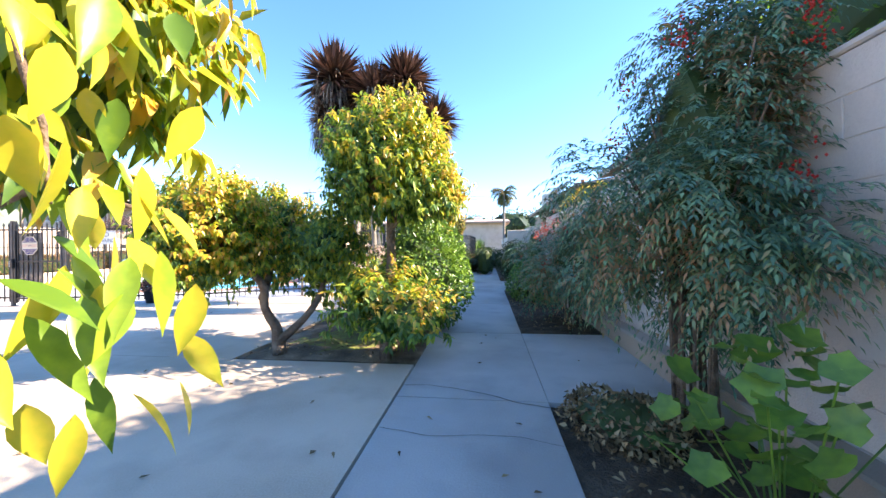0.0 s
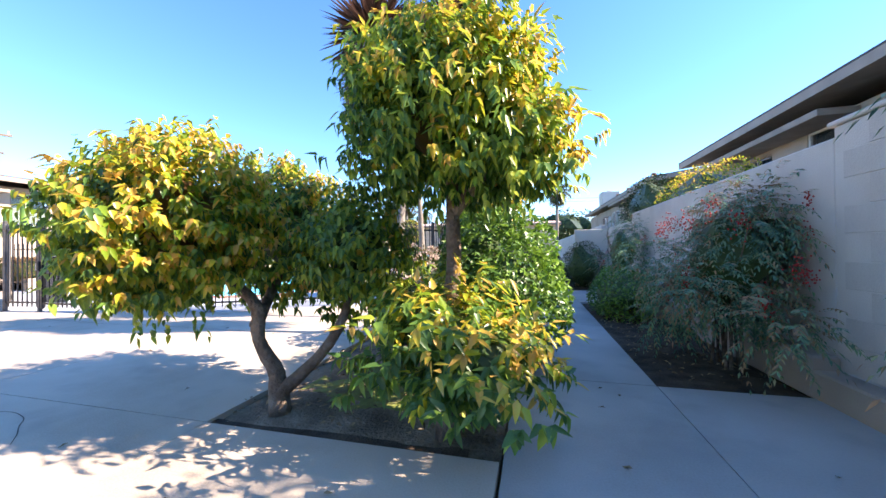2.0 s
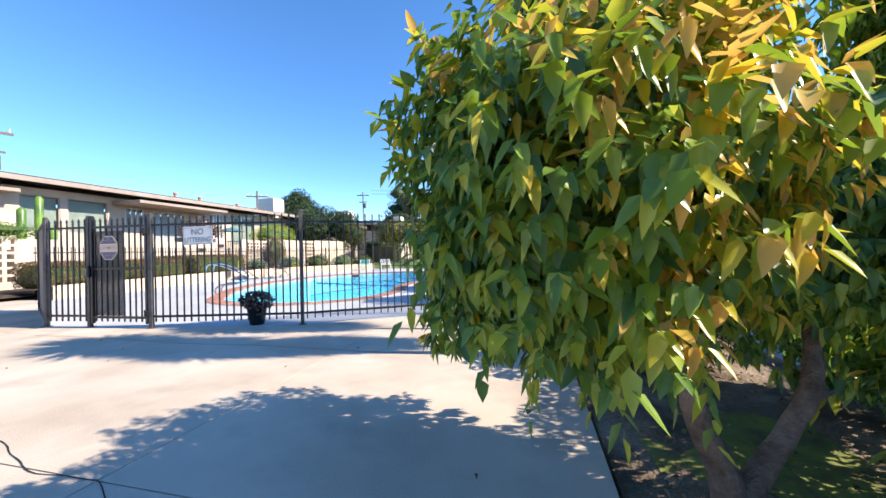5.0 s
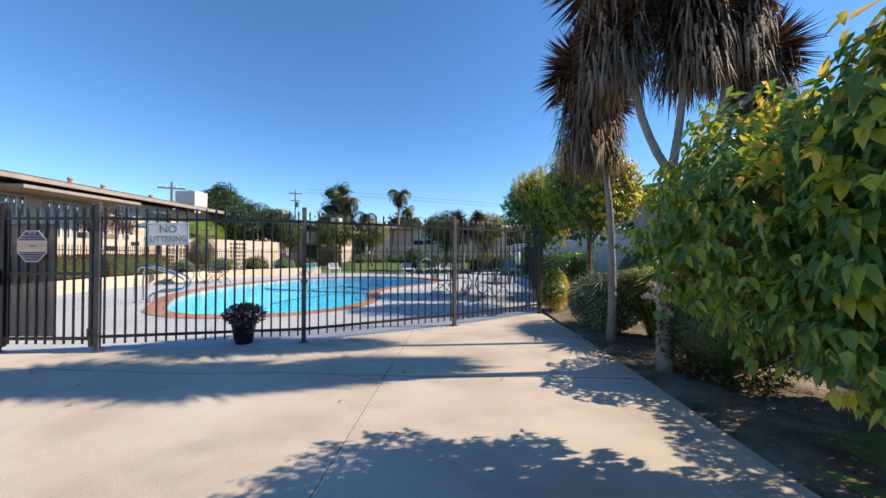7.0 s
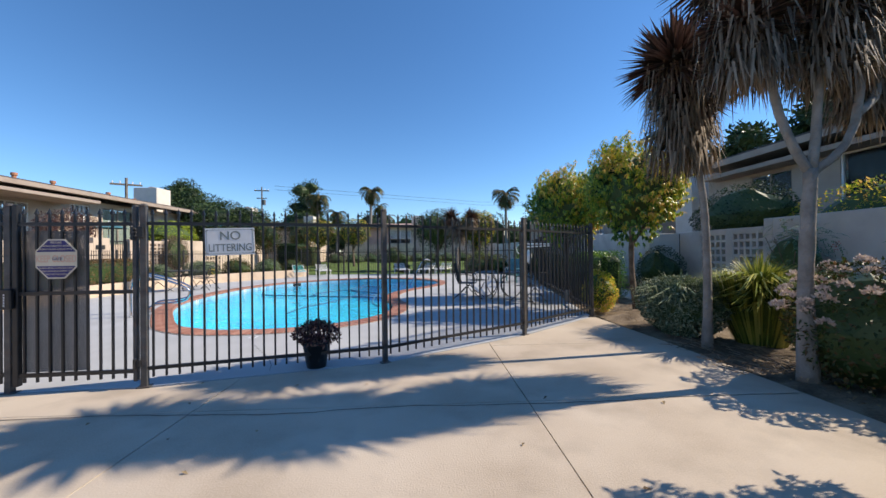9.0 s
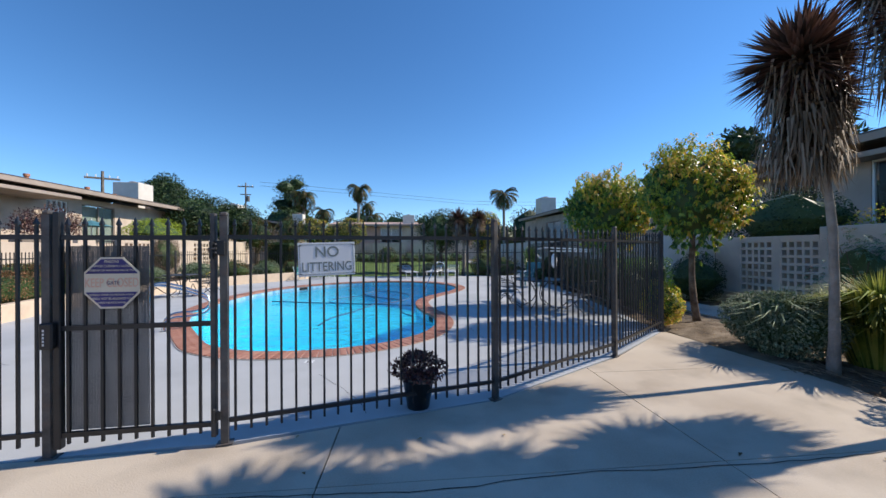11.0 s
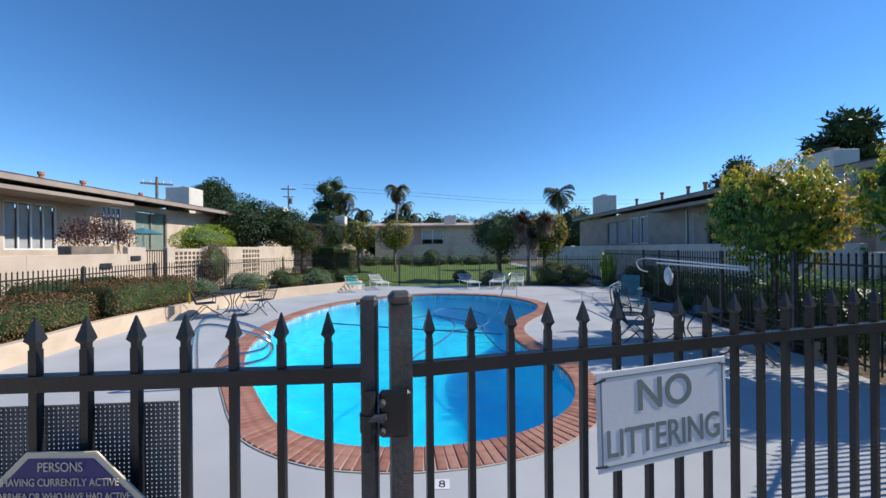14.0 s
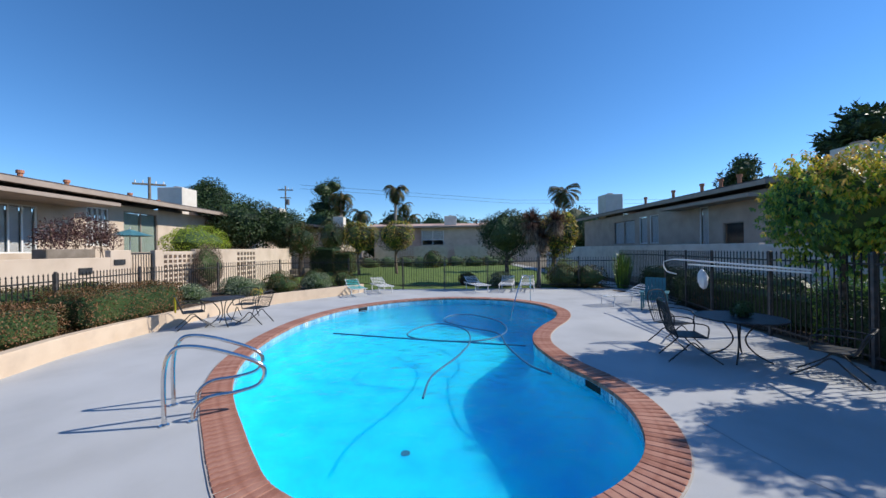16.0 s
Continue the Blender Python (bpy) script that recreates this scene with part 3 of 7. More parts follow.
bed("planter_bed", [(2.4, 1.13), (4.30, 1.13), (4.30, 10.4), (2.4, 10.4)], M["drysoil"], 0.06, 1)
bed("planter_bed", [(4.42, 10.4), (4.24, 10.4), (4.24, 22), (3.4, 22)], M["soil"], 0.05, 8)
bed("planter_bed", [(5.46, -7), (6.5, -7), (6.5, 0.37), (5.46, 0.37)], M["soil"], 0.06, 2)
bed("planter_bed", [(5.46, 2.47), (6.5, 2.47), (6.5, 7.29), (5.46, 7.29)], M["soil"], 0.06, 3)
bed("planter_bed", [(5.46, 9.71), (6.5, 9.71), (6.5, 40), (5.46, 40)], M["soil"], 0.06, 4)
bed("moss_patch", [(2.62, 1.45), (3.9, 1.45), (3.9, 2.7), (2.62, 2.7)], M["moss"], 0.055, 1.3, -0.012)
bed("lawn", [(-15, 21.5), (5.2, 21.5), (5.2, 55), (-15, 55)], M["grass"], 0.12, 5, -0.05)
bed("left_bed", [(-15, 4.6), (-11.6, 4.6), (-11.6, 23), (-15, 23)], M["soil"], 0.08, 6, 0.1)

# low peach wall round the left planter
wall = [Vector(p) for p in curve_through([(x, y, 0) for x, y in [(-10.5, 6.6), (-10.7, 8.4), (-10.9, 9.8), (-11.1, 10.8), (-11.15, 11.9), (-11.02, 13.5), (-10.75, 15.8), (-9.95, 17.45), (-8.4, 19.35), (-7.6, 20.6)]], 6)]
vs, fs = [], []
for i, p in enumerate(wall):
    t = (wall[min(i + 1, len(wall) - 1)] - wall[max(i - 1, 0)]).normalized()
    o = Vector((-t.y, t.x, 0)) * 0.2
    vs += [(p.x, p.y, -0.03), (p.x, p.y, 0.36), (p.x + 0.02 * o.x, p.y + 0.02 * o.y, 0.38), (p.x + o.x, p.y + o.y, 0.38), (p.x + o.x, p.y + o.y, -0.03)]
for i in range(len(wall) - 1):
    fs += [(i * 5 + k, i * 5 + 5 + k, i * 5 + 6 + k, i * 5 + 1 + k) for k in range(4)]
tagged(part("planter_wall", (vs, fs), M["planterwall"]), kind="structure")
sv = [(p.x, p.y, 0.27) for p in wall] + [(-12.4, 22.5, 0.3), (-13.4, 19, 0.3), (-13.4, 12, 0.3), (-12.3, 6.4, 0.3)]
tagged(part("planter_soil", sheet(sv, (), 0.27), M["soil"]), kind="structure")


# ---- garden walls ----
def lattice(name, x, y0, y1, z0, z1, cols, rows, mat, parent, along="y"):
    """A panel of pierced blocks: bars that leave square holes."""
    bm = bmesh.new()
    t = 0.09
    bw = 0.34 * (y1 - y0) / cols
    bh = 0.34 * (z1 - z0) / rows
    def bar(a0, a1, b0, b1, d=0.0):
        if along == "y":
            box(bm, x - t + d, x + t - d, a0, a1, b0, b1)
        else:
            box(bm, a0, a1, x - t + d, x + t - d, b0, b1)
    for c in range(cols + 1):
        cy = y0 + (y1 - y0) * c / cols
        bar(max(y0, cy - bw / 2), min(y1, cy + bw / 2), z0, z1)
    for r in range(rows + 1):
        cz = z0 + (z1 - z0) * r / rows
        bar(y0, y1, max(z0, cz - bh / 2), min(z1, cz + bh / 2), 0.004)
    return part(name, bm, mat, parent)


def wall_run(name, x, spans, mat, label, thick=0.2, base=0.0):
    """A garden wall along the b axis. Spans: (b0, b1, top, None) or (b0, b1, top, (cols, rows)) for a pierced panel."""
    w = tagged(thing(name, label, "garden wall"), kind="structure")
    for b0, b1, top, holes in spans:
        if holes:
            lo = base + 0.35
            part("wall_panel", boxes((x - thick / 2, x + thick / 2, b0, b1, base, lo)), mat, w)
            part("wall_panel", boxes((x - thick / 2, x + thick / 2, b0, b1, top - 0.12, top)), mat, w)
            lattice("pierced_blocks", x, b0, b1, lo, top - 0.12, holes[0], holes[1], mat, w)
        else:
            part("wall_panel", boxes((x - thick / 2, x + thick / 2, b0, b1, base, top), bevel=0.012), mat, w)
    return w


wall_run("wall_east", 6.8, [(-8, -2.0, 2.0, None), (2.55, 8.0, 1.95, None), (8.0, 8.22, 1.95, None), (8.22, 9.05, 1.78, (5, 7)), (9.05, 9.25, 1.78, None),
                           (9.25, 10.1, 1.78, (5, 7)), (10.1, 10.9, 1.78, None), (12.0, 16.0, 1.95, None), (16.0, 20.0, 2.0, None), (20.0, 27.0, 2.0, None), (27.0, 40.0, 2.0, None)],
         M["greywall"], "painted grey-beige garden wall with pierced block panels")
blockwall = tagged(thing("block_wall", "garden wall of painted concrete blocks in courses", "garden wall"), kind="structure")
part("wall_core", boxes((6.701, 7.0, -2.0, 2.55, 0, 2.02)), M["greywall"], blockwall)
bm = boxes((-0.2, 0.2, -0.095, 0.095, -0.0995, 0.0995), bevel=0.004)
blk = None
for r in range(10):
    for c in range(12):
        y = -1.98 + 0.2 + c * 0.405 + (0.2 if r % 2 else 0)
        if y > 2.4:
            continue
        m = pose(6.79, y, 0.1 + r * 0.203, 0, 0, 90)
        if blk is None:
            blk = part("block", bm, M["greywall"], blockwall, at=m)
        else:
            again(blk, m)
part("cap", boxes((6.68, 7.02, -2.0, 2.6, 2.03, 2.07), bevel=0.01), M["greywall"], blockwall)
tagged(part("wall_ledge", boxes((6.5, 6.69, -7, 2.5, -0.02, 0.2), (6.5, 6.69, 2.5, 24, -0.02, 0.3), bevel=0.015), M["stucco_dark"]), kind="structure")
tagged(part("screen_wall", boxes((5.75, 6.69, 10.9, 11.05, -0.02, 1.75), bevel=0.01), M["chim"]), kind="structure")
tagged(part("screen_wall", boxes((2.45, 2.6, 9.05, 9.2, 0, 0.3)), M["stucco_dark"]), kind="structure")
wall_run("wall_west", -15.0, [(-8, 3.6, 2.0, None), (3.6, 5.6, 2.0, None), (5.6, 8.3, 2.02, (9, 6)), (8.3, 13.2, 1.86, None), (13.2, 16.4, 1.86, None), (16.4, 17.2, 2.1, None),
                             (18.3, 18.7, 2.1, None), (18.7, 20.6, 2.05, (7, 8)), (20.6, 24.0, 2.15, None), (24.0, 26.0, 2.15, (6, 6)), (26.0, 31.0, 2.2, None)],
         M["stucco"], "sunlit beige stucco garden wall with pierced block panels")
part("terrace_fill", boxes((-15.6, -15.15, 8.4, 16.3, 0.0, 1.5)), M["stucco"])["kind"] = "structure"
tagged(part("front_wall", boxes((-18.5, -15.2, 5.0, 5.2, 0, 1.75), (-19, -15.6, 2.2, 2.5, 0, 1.5), bevel=0.01), M["stucco"]), kind="structure")
for y, w_, c in ((17.25, 1.0, "iron"),):
    g = thing("garden_gate", "black iron gate in the sunlit garden wall, closed", "gate", at=pose(-15, y, 0))
    part("gate_frame", boxes((-0.02, 0.02, 0, 0.04, 0.1, 2.0), (-0.02, 0.02, 0.98, 1.02, 0.1, 2.0), (-0.02, 0.02, 0.04, 0.98, 1.94, 2.0), (-0.02, 0.02, 0.04, 0.98, 0.1, 0.16)), M["iron"], g)
    p0 = None
    for k in range(7):
        m = pose(0, 0.14 + k * 0.12, 0.16)
        if p0 is None:
            p0 = part("bar", boxes((-0.01, 0.01, -0.01, 0.01, 0, 1.78)), M["iron"], g, at=m)
        else:
            again(p0, m)
g2 = thing("garden_gate", "dark iron gate in the shaded garden wall, closed", "gate", at=pose(6.8, 10.95, 0))
part("gate_frame", boxes((-0.02, 0.02, 0, 0.04, 0.1, 1.75), (-0.02, 0.02, 0.98, 1.02, 0.1, 1.75), (-0.02, 0.02, 0.04, 0.98, 1.69, 1.75)), M["iron"], g2)
p0 = None
for k in range(9):
    m = pose(0, 0.1 + k * 0.1, 0.1)
    p0 = part("bar", boxes((-0.01, 0.01, -0.012, 0.012, 0, 1.6)), M["iron"], g2, at=m) if p0 is None else again(p0, m)


# ---- houses ----
def window(parent, side, x, y0, y1, z0, z1, panes=2, blind="curtain", frame_mat="white"):
    """A framed window on a wall that faces side (+1 or -1) along a; y along the wall."""
    w = part("window", boxes((x - 0.03, x + 0.03, y0, y1, z0 - 0.06, z0), (x - 0.03, x + 0.03, y0, y1, z1, z1 + 0.06),
                             (x - 0.03, x + 0.03, y0 - 0.06, y0, z0 - 0.06, z1 + 0.06), (x - 0.03, x + 0.03, y1, y1 + 0.06, z0 - 0.06, z1 + 0.06),
                             *[(x - 0.025, x + 0.025, y0 + (y1 - y0) * k / panes - 0.03, y0 + (y1 - y0) * k / panes + 0.03, z0, z1) for k in range(1, panes)]), M[frame_mat], parent)
    for k in range(panes):
        a, b = y0 + (y1 - y0) * k / panes + 0.03, y0 + (y1 - y0) * (k + 1) / panes - 0.03
        part("pane", boxes((x - 0.006, x + 0.006, a, b, z0, z1)), M["glass"], w)
        # with black, no blind: an added dark sheet stands for the unlit room
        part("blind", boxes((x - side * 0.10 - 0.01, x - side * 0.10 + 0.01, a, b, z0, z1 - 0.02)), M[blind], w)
    return w


def house(name, label, side, x, y0, y1, wall_z, eave, roof_z, mat, deep=8.0, openings=(), canopies=(), vents=()):
    """A low house whose front lies at x and faces side; openings: (b0, b1, z0, z1, panes, blind, frame)."""
    h = thing(name, label, "house")
    bk = x - side * deep
    # the front, cut round the openings
    spans = sorted(openings)
    t0, t1 = sorted((x, x - side * 0.2))
    at = y0
    for o in spans:
        part("wall", boxes((t0, t1, at, o[0], 0, wall_z)), M[mat], h)
        part("wall_under_window", boxes((t0, t1, o[0], o[1], 0, o[2])), M[mat], h)
        part("wall_over_window", boxes((t0, t1, o[0], o[1], o[3], wall_z)), M[mat], h)
        at = o[1]
    part("wall", boxes((t0, t1, at, y1, 0, wall_z)), M[mat], h)
    lo, hi = sorted((x - side * 0.2, bk))
    part("side_wall", boxes((lo, hi, y0, y0 + 0.2, 0, wall_z)), M[mat], h)
    part("side_wall", boxes((lo, hi, y1 - 0.2, y1, 0, wall_z)), M[mat], h)
    b0, b1 = sorted((bk, bk + side * 0.2))
    part("back_wall", boxes((b0, b1, y0 + 0.2, y1 - 0.2, 0, wall_z)), M[mat], h)
    for o in spans:
        window(h, side, x - side * 0.06, o[0] + 0.06, o[1] - 0.06, o[2] + 0.06, o[3] - 0.06, o[4], o[5], o[6])
    # roof: a low slab with a fascia, rising a little to the back
    e = x + side * eave
    vs = []
    for y in (y0 - 0.6, y1 + 0.6):
        vs += [(e, y, roof_z - 0.22), (e, y, roof_z), (x - side * deep * 0.55, y, roof_z + 0.75), (bk - side * 0.6, y, roof_z + 0.2), (bk - side * 0.6, y, roof_z), (x - side * deep * 0.55, y, roof_z + 0.55)]
    fs = [(i, (i + 1) % 6, 6 + (i + 1) % 6, 6 + i) for i in range(6)] + [(0, 1, 2, 5), (2, 3, 4, 5), (6, 11, 8, 7), (8, 11, 10, 9)]
    part("roof", (vs, fs), M["roof"], h)
    part("roof_cover", ([(e, y0 - 0.6, roof_z + 0.01), (x - side * deep * 0.55, y0 - 0.6, roof_z + 0.76), (x - side * deep * 0.55, y1 + 0.6, roof_z + 0.76), (e, y1 + 0.6, roof_z + 0.01),
                         (e, y0 - 0.6, roof_z + 0.05), (x - side * deep * 0.55, y0 - 0.6, roof_z + 0.80), (x - side * deep * 0.55, y1 + 0.6, roof_z + 0.80), (e, y1 + 0.6, roof_z + 0.05)],
                        [(4, 5, 6, 7), (0, 4, 7, 3), (0, 1, 5, 4), (3, 7, 6, 2), (0, 3, 2, 1)]), M["roof_dark"], h)
    for c0, c1, z, out in canopies:
        a, b = sorted((x, x + side * out))
        part("canopy", boxes((a, b, c0, c1, z - 0.16, z), bevel=0.01), M["roof"], h)
    v0 = None
    for vy, vx, vh in vents:
        m = pose(vx, vy, roof_z + 0.25)
        v0 = part("roof_vent", joined(tube([(0, 0, 0), (0, 0, vh)], 0.09, 10), tube([(0, 0, vh - 0.05), (0, 0, vh + 0.08)], 0.13, 10)), M["terracotta"], h, at=m) if v0 is None else again(v0, m)
    return h


def chimney(x, y, w, d, top, base=4.3, label="cream stucco chimney with a small cap"):
    c = thing("chimney", label, "chimney", "chimneys")
    part("shaft", boxes((x - w / 2, x + w / 2, y - d / 2, y + d / 2, base, top), bevel=0.02), M["chim"], c)
    part("cap", joined(tube([(x, y, top), (x, y, top + 0.12)], 0.16, 12), tube([(x, y, top + 0.12), (x, y, top + 0.17)], 0.26, 12)), M["roof"], c)
    return c


W_OP = [(-1.0, 1.0, 2.4, 4.2, 2, "sheer", "white"), (7.2, 8.6, 2.5, 4.2, 1, "curtain", "roof"), (11.4, 12.9, 2.5, 4.25, 1, "curtain", "roof"), (13.2, 15.0, 2.5, 4.25, 1, "curtain", "roof"), (15.9, 17.0, 3.0, 4.1, 3, "sheer", "white"),
        (17.6, 19.6, 2.05, 4.05, 4, "sheer", "white"), (21.7, 22.9, 2.4, 4.3, 4, "sheer", "white"), (23.75, 26.1, 2.0, 4.3, 2, "curtain", "roof"), (34.5, 36.0, 2.6, 4.2, 2, "sheer", "white"), (39.0, 41.0, 2.6, 4.2, 2, "sheer", "white")]
house("house", "long low beige stucco house with clerestory windows and a flat eave", 1, -20.8, 4.2, 31.5, 4.6, 1.3, 4.9, "stucco", openings=[o for o in W_OP if 4.2 < o[0] < 31],
      canopies=[(15.2, 21.2, 4.35, 2.1), (6.0, 11.0, 4.35, 0.9)], vents=[(19.6, -21.5, 0.35), (21.7, -21.7, 0.35), (25.6, -22.0, 0.35), (28.5, -22.6, 0.3), (9.5, -21.8, 0.35)])
house("house", "white-walled low house beyond the driveway", 1, -21.6, -9.0, 2.6, 4.0, 1.0, 4.2, "chim", openings=[(-5, -3, 2.0, 3.4, 2, "sheer", "white")])
house("house", "low beige stucco house further along the lawn", 1, -20.0, 33.5, 44.0, 4.3, 1.2, 4.6, "stucco", openings=[(35.5, 38.0, 2.4, 4.0, 3, "sheer", "white")])
house("house", "low cream stucco house at the far end of the lawn", 1, -15.5, 47.5, 56.0, 4.2, 1.2, 4.6, "stucco", openings=[(49.5, 51.5, 2.4, 3.9, 3, "sheer", "white")])
chimney(-24.5, 33.0, 1.9, 1.7, 7.1)
chimney(-22.5, 3.4, 2.2, 2.4, 6.1)
chimney(-22.3, 45.2, 1.9, 1.8, 6.9)
chimney(-16.2, 50.0, 1.3, 1.3, 6.3)
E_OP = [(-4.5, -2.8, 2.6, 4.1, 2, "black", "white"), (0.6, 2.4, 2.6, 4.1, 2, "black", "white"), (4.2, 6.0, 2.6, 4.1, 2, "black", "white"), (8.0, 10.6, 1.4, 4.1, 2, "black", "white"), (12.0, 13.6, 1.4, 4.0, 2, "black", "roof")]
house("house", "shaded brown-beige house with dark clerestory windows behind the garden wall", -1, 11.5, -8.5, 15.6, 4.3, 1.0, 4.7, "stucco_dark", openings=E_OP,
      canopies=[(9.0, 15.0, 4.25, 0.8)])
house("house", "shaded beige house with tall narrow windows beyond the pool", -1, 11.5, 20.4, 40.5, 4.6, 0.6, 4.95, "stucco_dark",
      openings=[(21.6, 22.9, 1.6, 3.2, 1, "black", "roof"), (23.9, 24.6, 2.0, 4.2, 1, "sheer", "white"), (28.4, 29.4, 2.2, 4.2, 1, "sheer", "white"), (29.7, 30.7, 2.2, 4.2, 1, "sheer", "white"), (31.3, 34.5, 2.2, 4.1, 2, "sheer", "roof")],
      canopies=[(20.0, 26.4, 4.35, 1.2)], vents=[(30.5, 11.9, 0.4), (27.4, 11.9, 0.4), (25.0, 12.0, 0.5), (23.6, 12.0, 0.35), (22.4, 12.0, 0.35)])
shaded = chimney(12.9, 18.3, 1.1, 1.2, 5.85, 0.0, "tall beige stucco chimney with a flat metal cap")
# shaft recoloured darker: its shaded side is put into the colour
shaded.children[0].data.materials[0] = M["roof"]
chimney(12.7, 37.5, 1.6, 1.6, 6.9)

# the house across the far end of the lawn
endh = thing("house", "low beige and rose stucco house across the end of the lawn", "house")
X0, X1, Y = -13.0, 9.0, 57.0
part("front_wall", boxes((X0, -9.5, Y, Y + 0.2, 0, 5.2), (-9.5, -6.0, Y + 0.6, Y + 0.8, 0, 5.2), (-6.0, -2.6, Y, Y + 0.2, 0, 2.7), (-6.0, -2.6, Y, Y + 0.2, 4.75, 5.2), (-2.6, X1, Y, Y + 0.2, 0, 5.2)), M["stucco"], endh)
part("rose_wall", boxes((-9.4, -6.1, Y + 0.5, Y + 0.59, 0, 5.1)), M["pink"], endh)
part("side_wall", boxes((X0, X0 + 0.2, Y + 0.2, Y + 9, 0, 5.2), (X1 - 0.2, X1, Y + 0.2, Y + 9, 0, 5.2), (X0, X1, Y + 9, Y + 9.2, 0, 5.2)), M["stucco"], endh)
part("roof", boxes((X0 - 0.8, X1 + 0.8, Y - 0.9, Y + 10, 5.2, 5.45)), M["roof"], endh)
part("roof_cover", ([(X0 - 0.8, Y - 0.9, 5.46), (X1 + 0.8, Y - 0.9, 5.46), (X1 + 0.8, Y + 5, 6.2), (X0 - 0.8, Y + 5, 6.2), (X0 - 0.8, Y + 10, 5.46), (X1 + 0.8, Y + 10, 5.46)],
                    [(0, 1, 2, 3), (3, 2, 5, 4), (0, 3, 4), (1, 5, 2)]), M["pink"], endh)
wn2 = part("window", boxes((-5.95, -5.85, Y - 0.02, Y + 0.06, 2.7, 4.75), (-2.75, -2.65, Y - 0.02, Y + 0.06, 2.7, 4.75), (-4.35, -4.25, Y - 0.02, Y + 0.06, 2.7, 4.75), (-5.85, -2.75, Y - 0.02, Y + 0.06, 3.4, 3.48)), M["white"], endh)
part("pane", boxes((-5.85, -2.75, Y + 0.07, Y + 0.08, 2.7, 4.75)), M["glass"], wn2)
part("blind", boxes((-5.85, -2.75, Y + 0.13, Y + 0.15, 3.4, 4.75)), M["sheer"], wn2)
chimney(-1.6, Y + 1.2, 1.8, 1.5, 7.0, 5.2)
chimney(4.5, Y + 8, 1.6, 1.4, 6.9, 5.2)
endw = wall_run("end_wall", 0, [], M["stucco"], "beige garden wall across the end of the lawn")
for a, b, holes in ((-12.5, -9.6, 0), (-9.6, -7.0, 1), (-7.0, -2.2, 0), (-1.2, 3.4, 0), (3.4, 5.8, 1), (5.8, 11, 0)):
    if holes:
        part("wall_panel", boxes((a, b, 54.9, 55.1, 0, 0.9)), M["stucco"], endw)
        lattice("pierced_blocks", 55.0, a, b, 0.9, 2.5, 7, 5, M["stucco"], endw, along="x")
    else:
        part("wall_panel", boxes((a, b, 54.9, 55.1, 0, 2.5)), M["stucco"], endw)
for px in (-11, 2.5, 7):
    part("roof_pipe", tube([(px, Y + 2, 5.6), (px, Y + 2, 6.6)], 0.12, 8), M["roof_dark"], endh)

# ---- fences ----
def picket_mesh(h, w=0.0175, low=0.09):
    """A square tube with a pressed point."""
    bm = bmesh.new()
    box(bm, -w / 2, w / 2, -w / 2, w / 2, low, h - 0.075)
    z0 = h - 0.075
    rings = [(w * 0.42, z0), (w * 0.42, z0 + 0.012), (w * 0.78, z0 + 0.022), (0.0012, h)]
    prev = None
    for r, z in rings:
        cur = [bm.verts.new((r * sx, r * sy, z)) for sx, sy in ((-1, -1), (1, -1), (1, 1), (-1, 1))]
        if prev:
            for i in range(4):
                bm.faces.new((prev[i], prev[(i + 1) % 4], cur[(i + 1) % 4], cur[i]))
        prev = cur
    me = bpy.data.meshes.new("picket")
    bm.to_mesh(me)
    bm.free()
    me.materials.append(M["steel"])
    return me


def post_mesh(h, w=0.052):
    bm = bmesh.new()
    box(bm, -w / 2, w / 2, -w / 2, w / 2, 0, h - 0.03)
    cap = box(bm, -w / 2 - 0.003, w / 2 + 0.003, -w / 2 - 0.003, w / 2 + 0.003, h - 0.035, h + 0.002, bevel=0.012)
    box(bm, -w / 2 - 0.03, w / 2 + 0.03, -w / 2 - 0.02, w / 2 + 0.02, -0.004, 0.008)
    me = bpy.data.meshes.new("fence_post")
    bm.to_mesh(me)
    bm.free()
    me.materials.append(M["steel_worn"])
    return me


PICK, POST, FPICK, FPOST, RPICK = picket_mesh(1.755), post_mesh(1.80), picket_mesh(1.5, 0.016), post_mesh(1.53, 0.05), picket_mesh(1.80, 0.016)


def fence_panel(name, label, p, q, h, pick, post, group, ends=(1, 1), step=0.113, w=0.06, clip0=0.0, base=0.0):
    """Posts, two rails and pickets between p and q."""
    p, q = Vector((*p, base)), Vector((*q, base))
    L, ang = (q - p).length, math.degrees(math.atan2(q.y - p.y, q.x - p.x))
    f = thing(name, label, "fence", group, at=pose(p.x, p.y, base, 0, 0, ang))
    for k, x in zip(ends, (0, L)):
        if k:
            o = new("post", post)
            o.parent, o.matrix_basis = f, pose(x, 0, 0)
    for z in (0.16, h - 0.21):
        part("rail", boxes((w / 2 + clip0, L - w / 2, -0.013, 0.013, z, z + 0.034)), M["steel"], f)
    n = max(2, round((L - 0.144) / step))
    for k in range(n + 1):
        o = new("picket", pick)
        o.parent, o.matrix_basis = f, pose(0.072 + (L - 0.144) * k / n, 0.0, 0)
    return f


fl = "black steel fence panel with pointed pickets beside the patio"
pan0 = fence_panel("pool_fence", fl, FENCE[0], FENCE[1], 1.8, PICK, POST, "near fence panels", ends=(1, 0))
for i in (2, 3, 4):
    fence_panel("pool_fence", fl, FENCE[i], FENCE[i + 1], 1.8, PICK, POST, "near fence panels", ends=(1, 1 if i == 4 else 0))
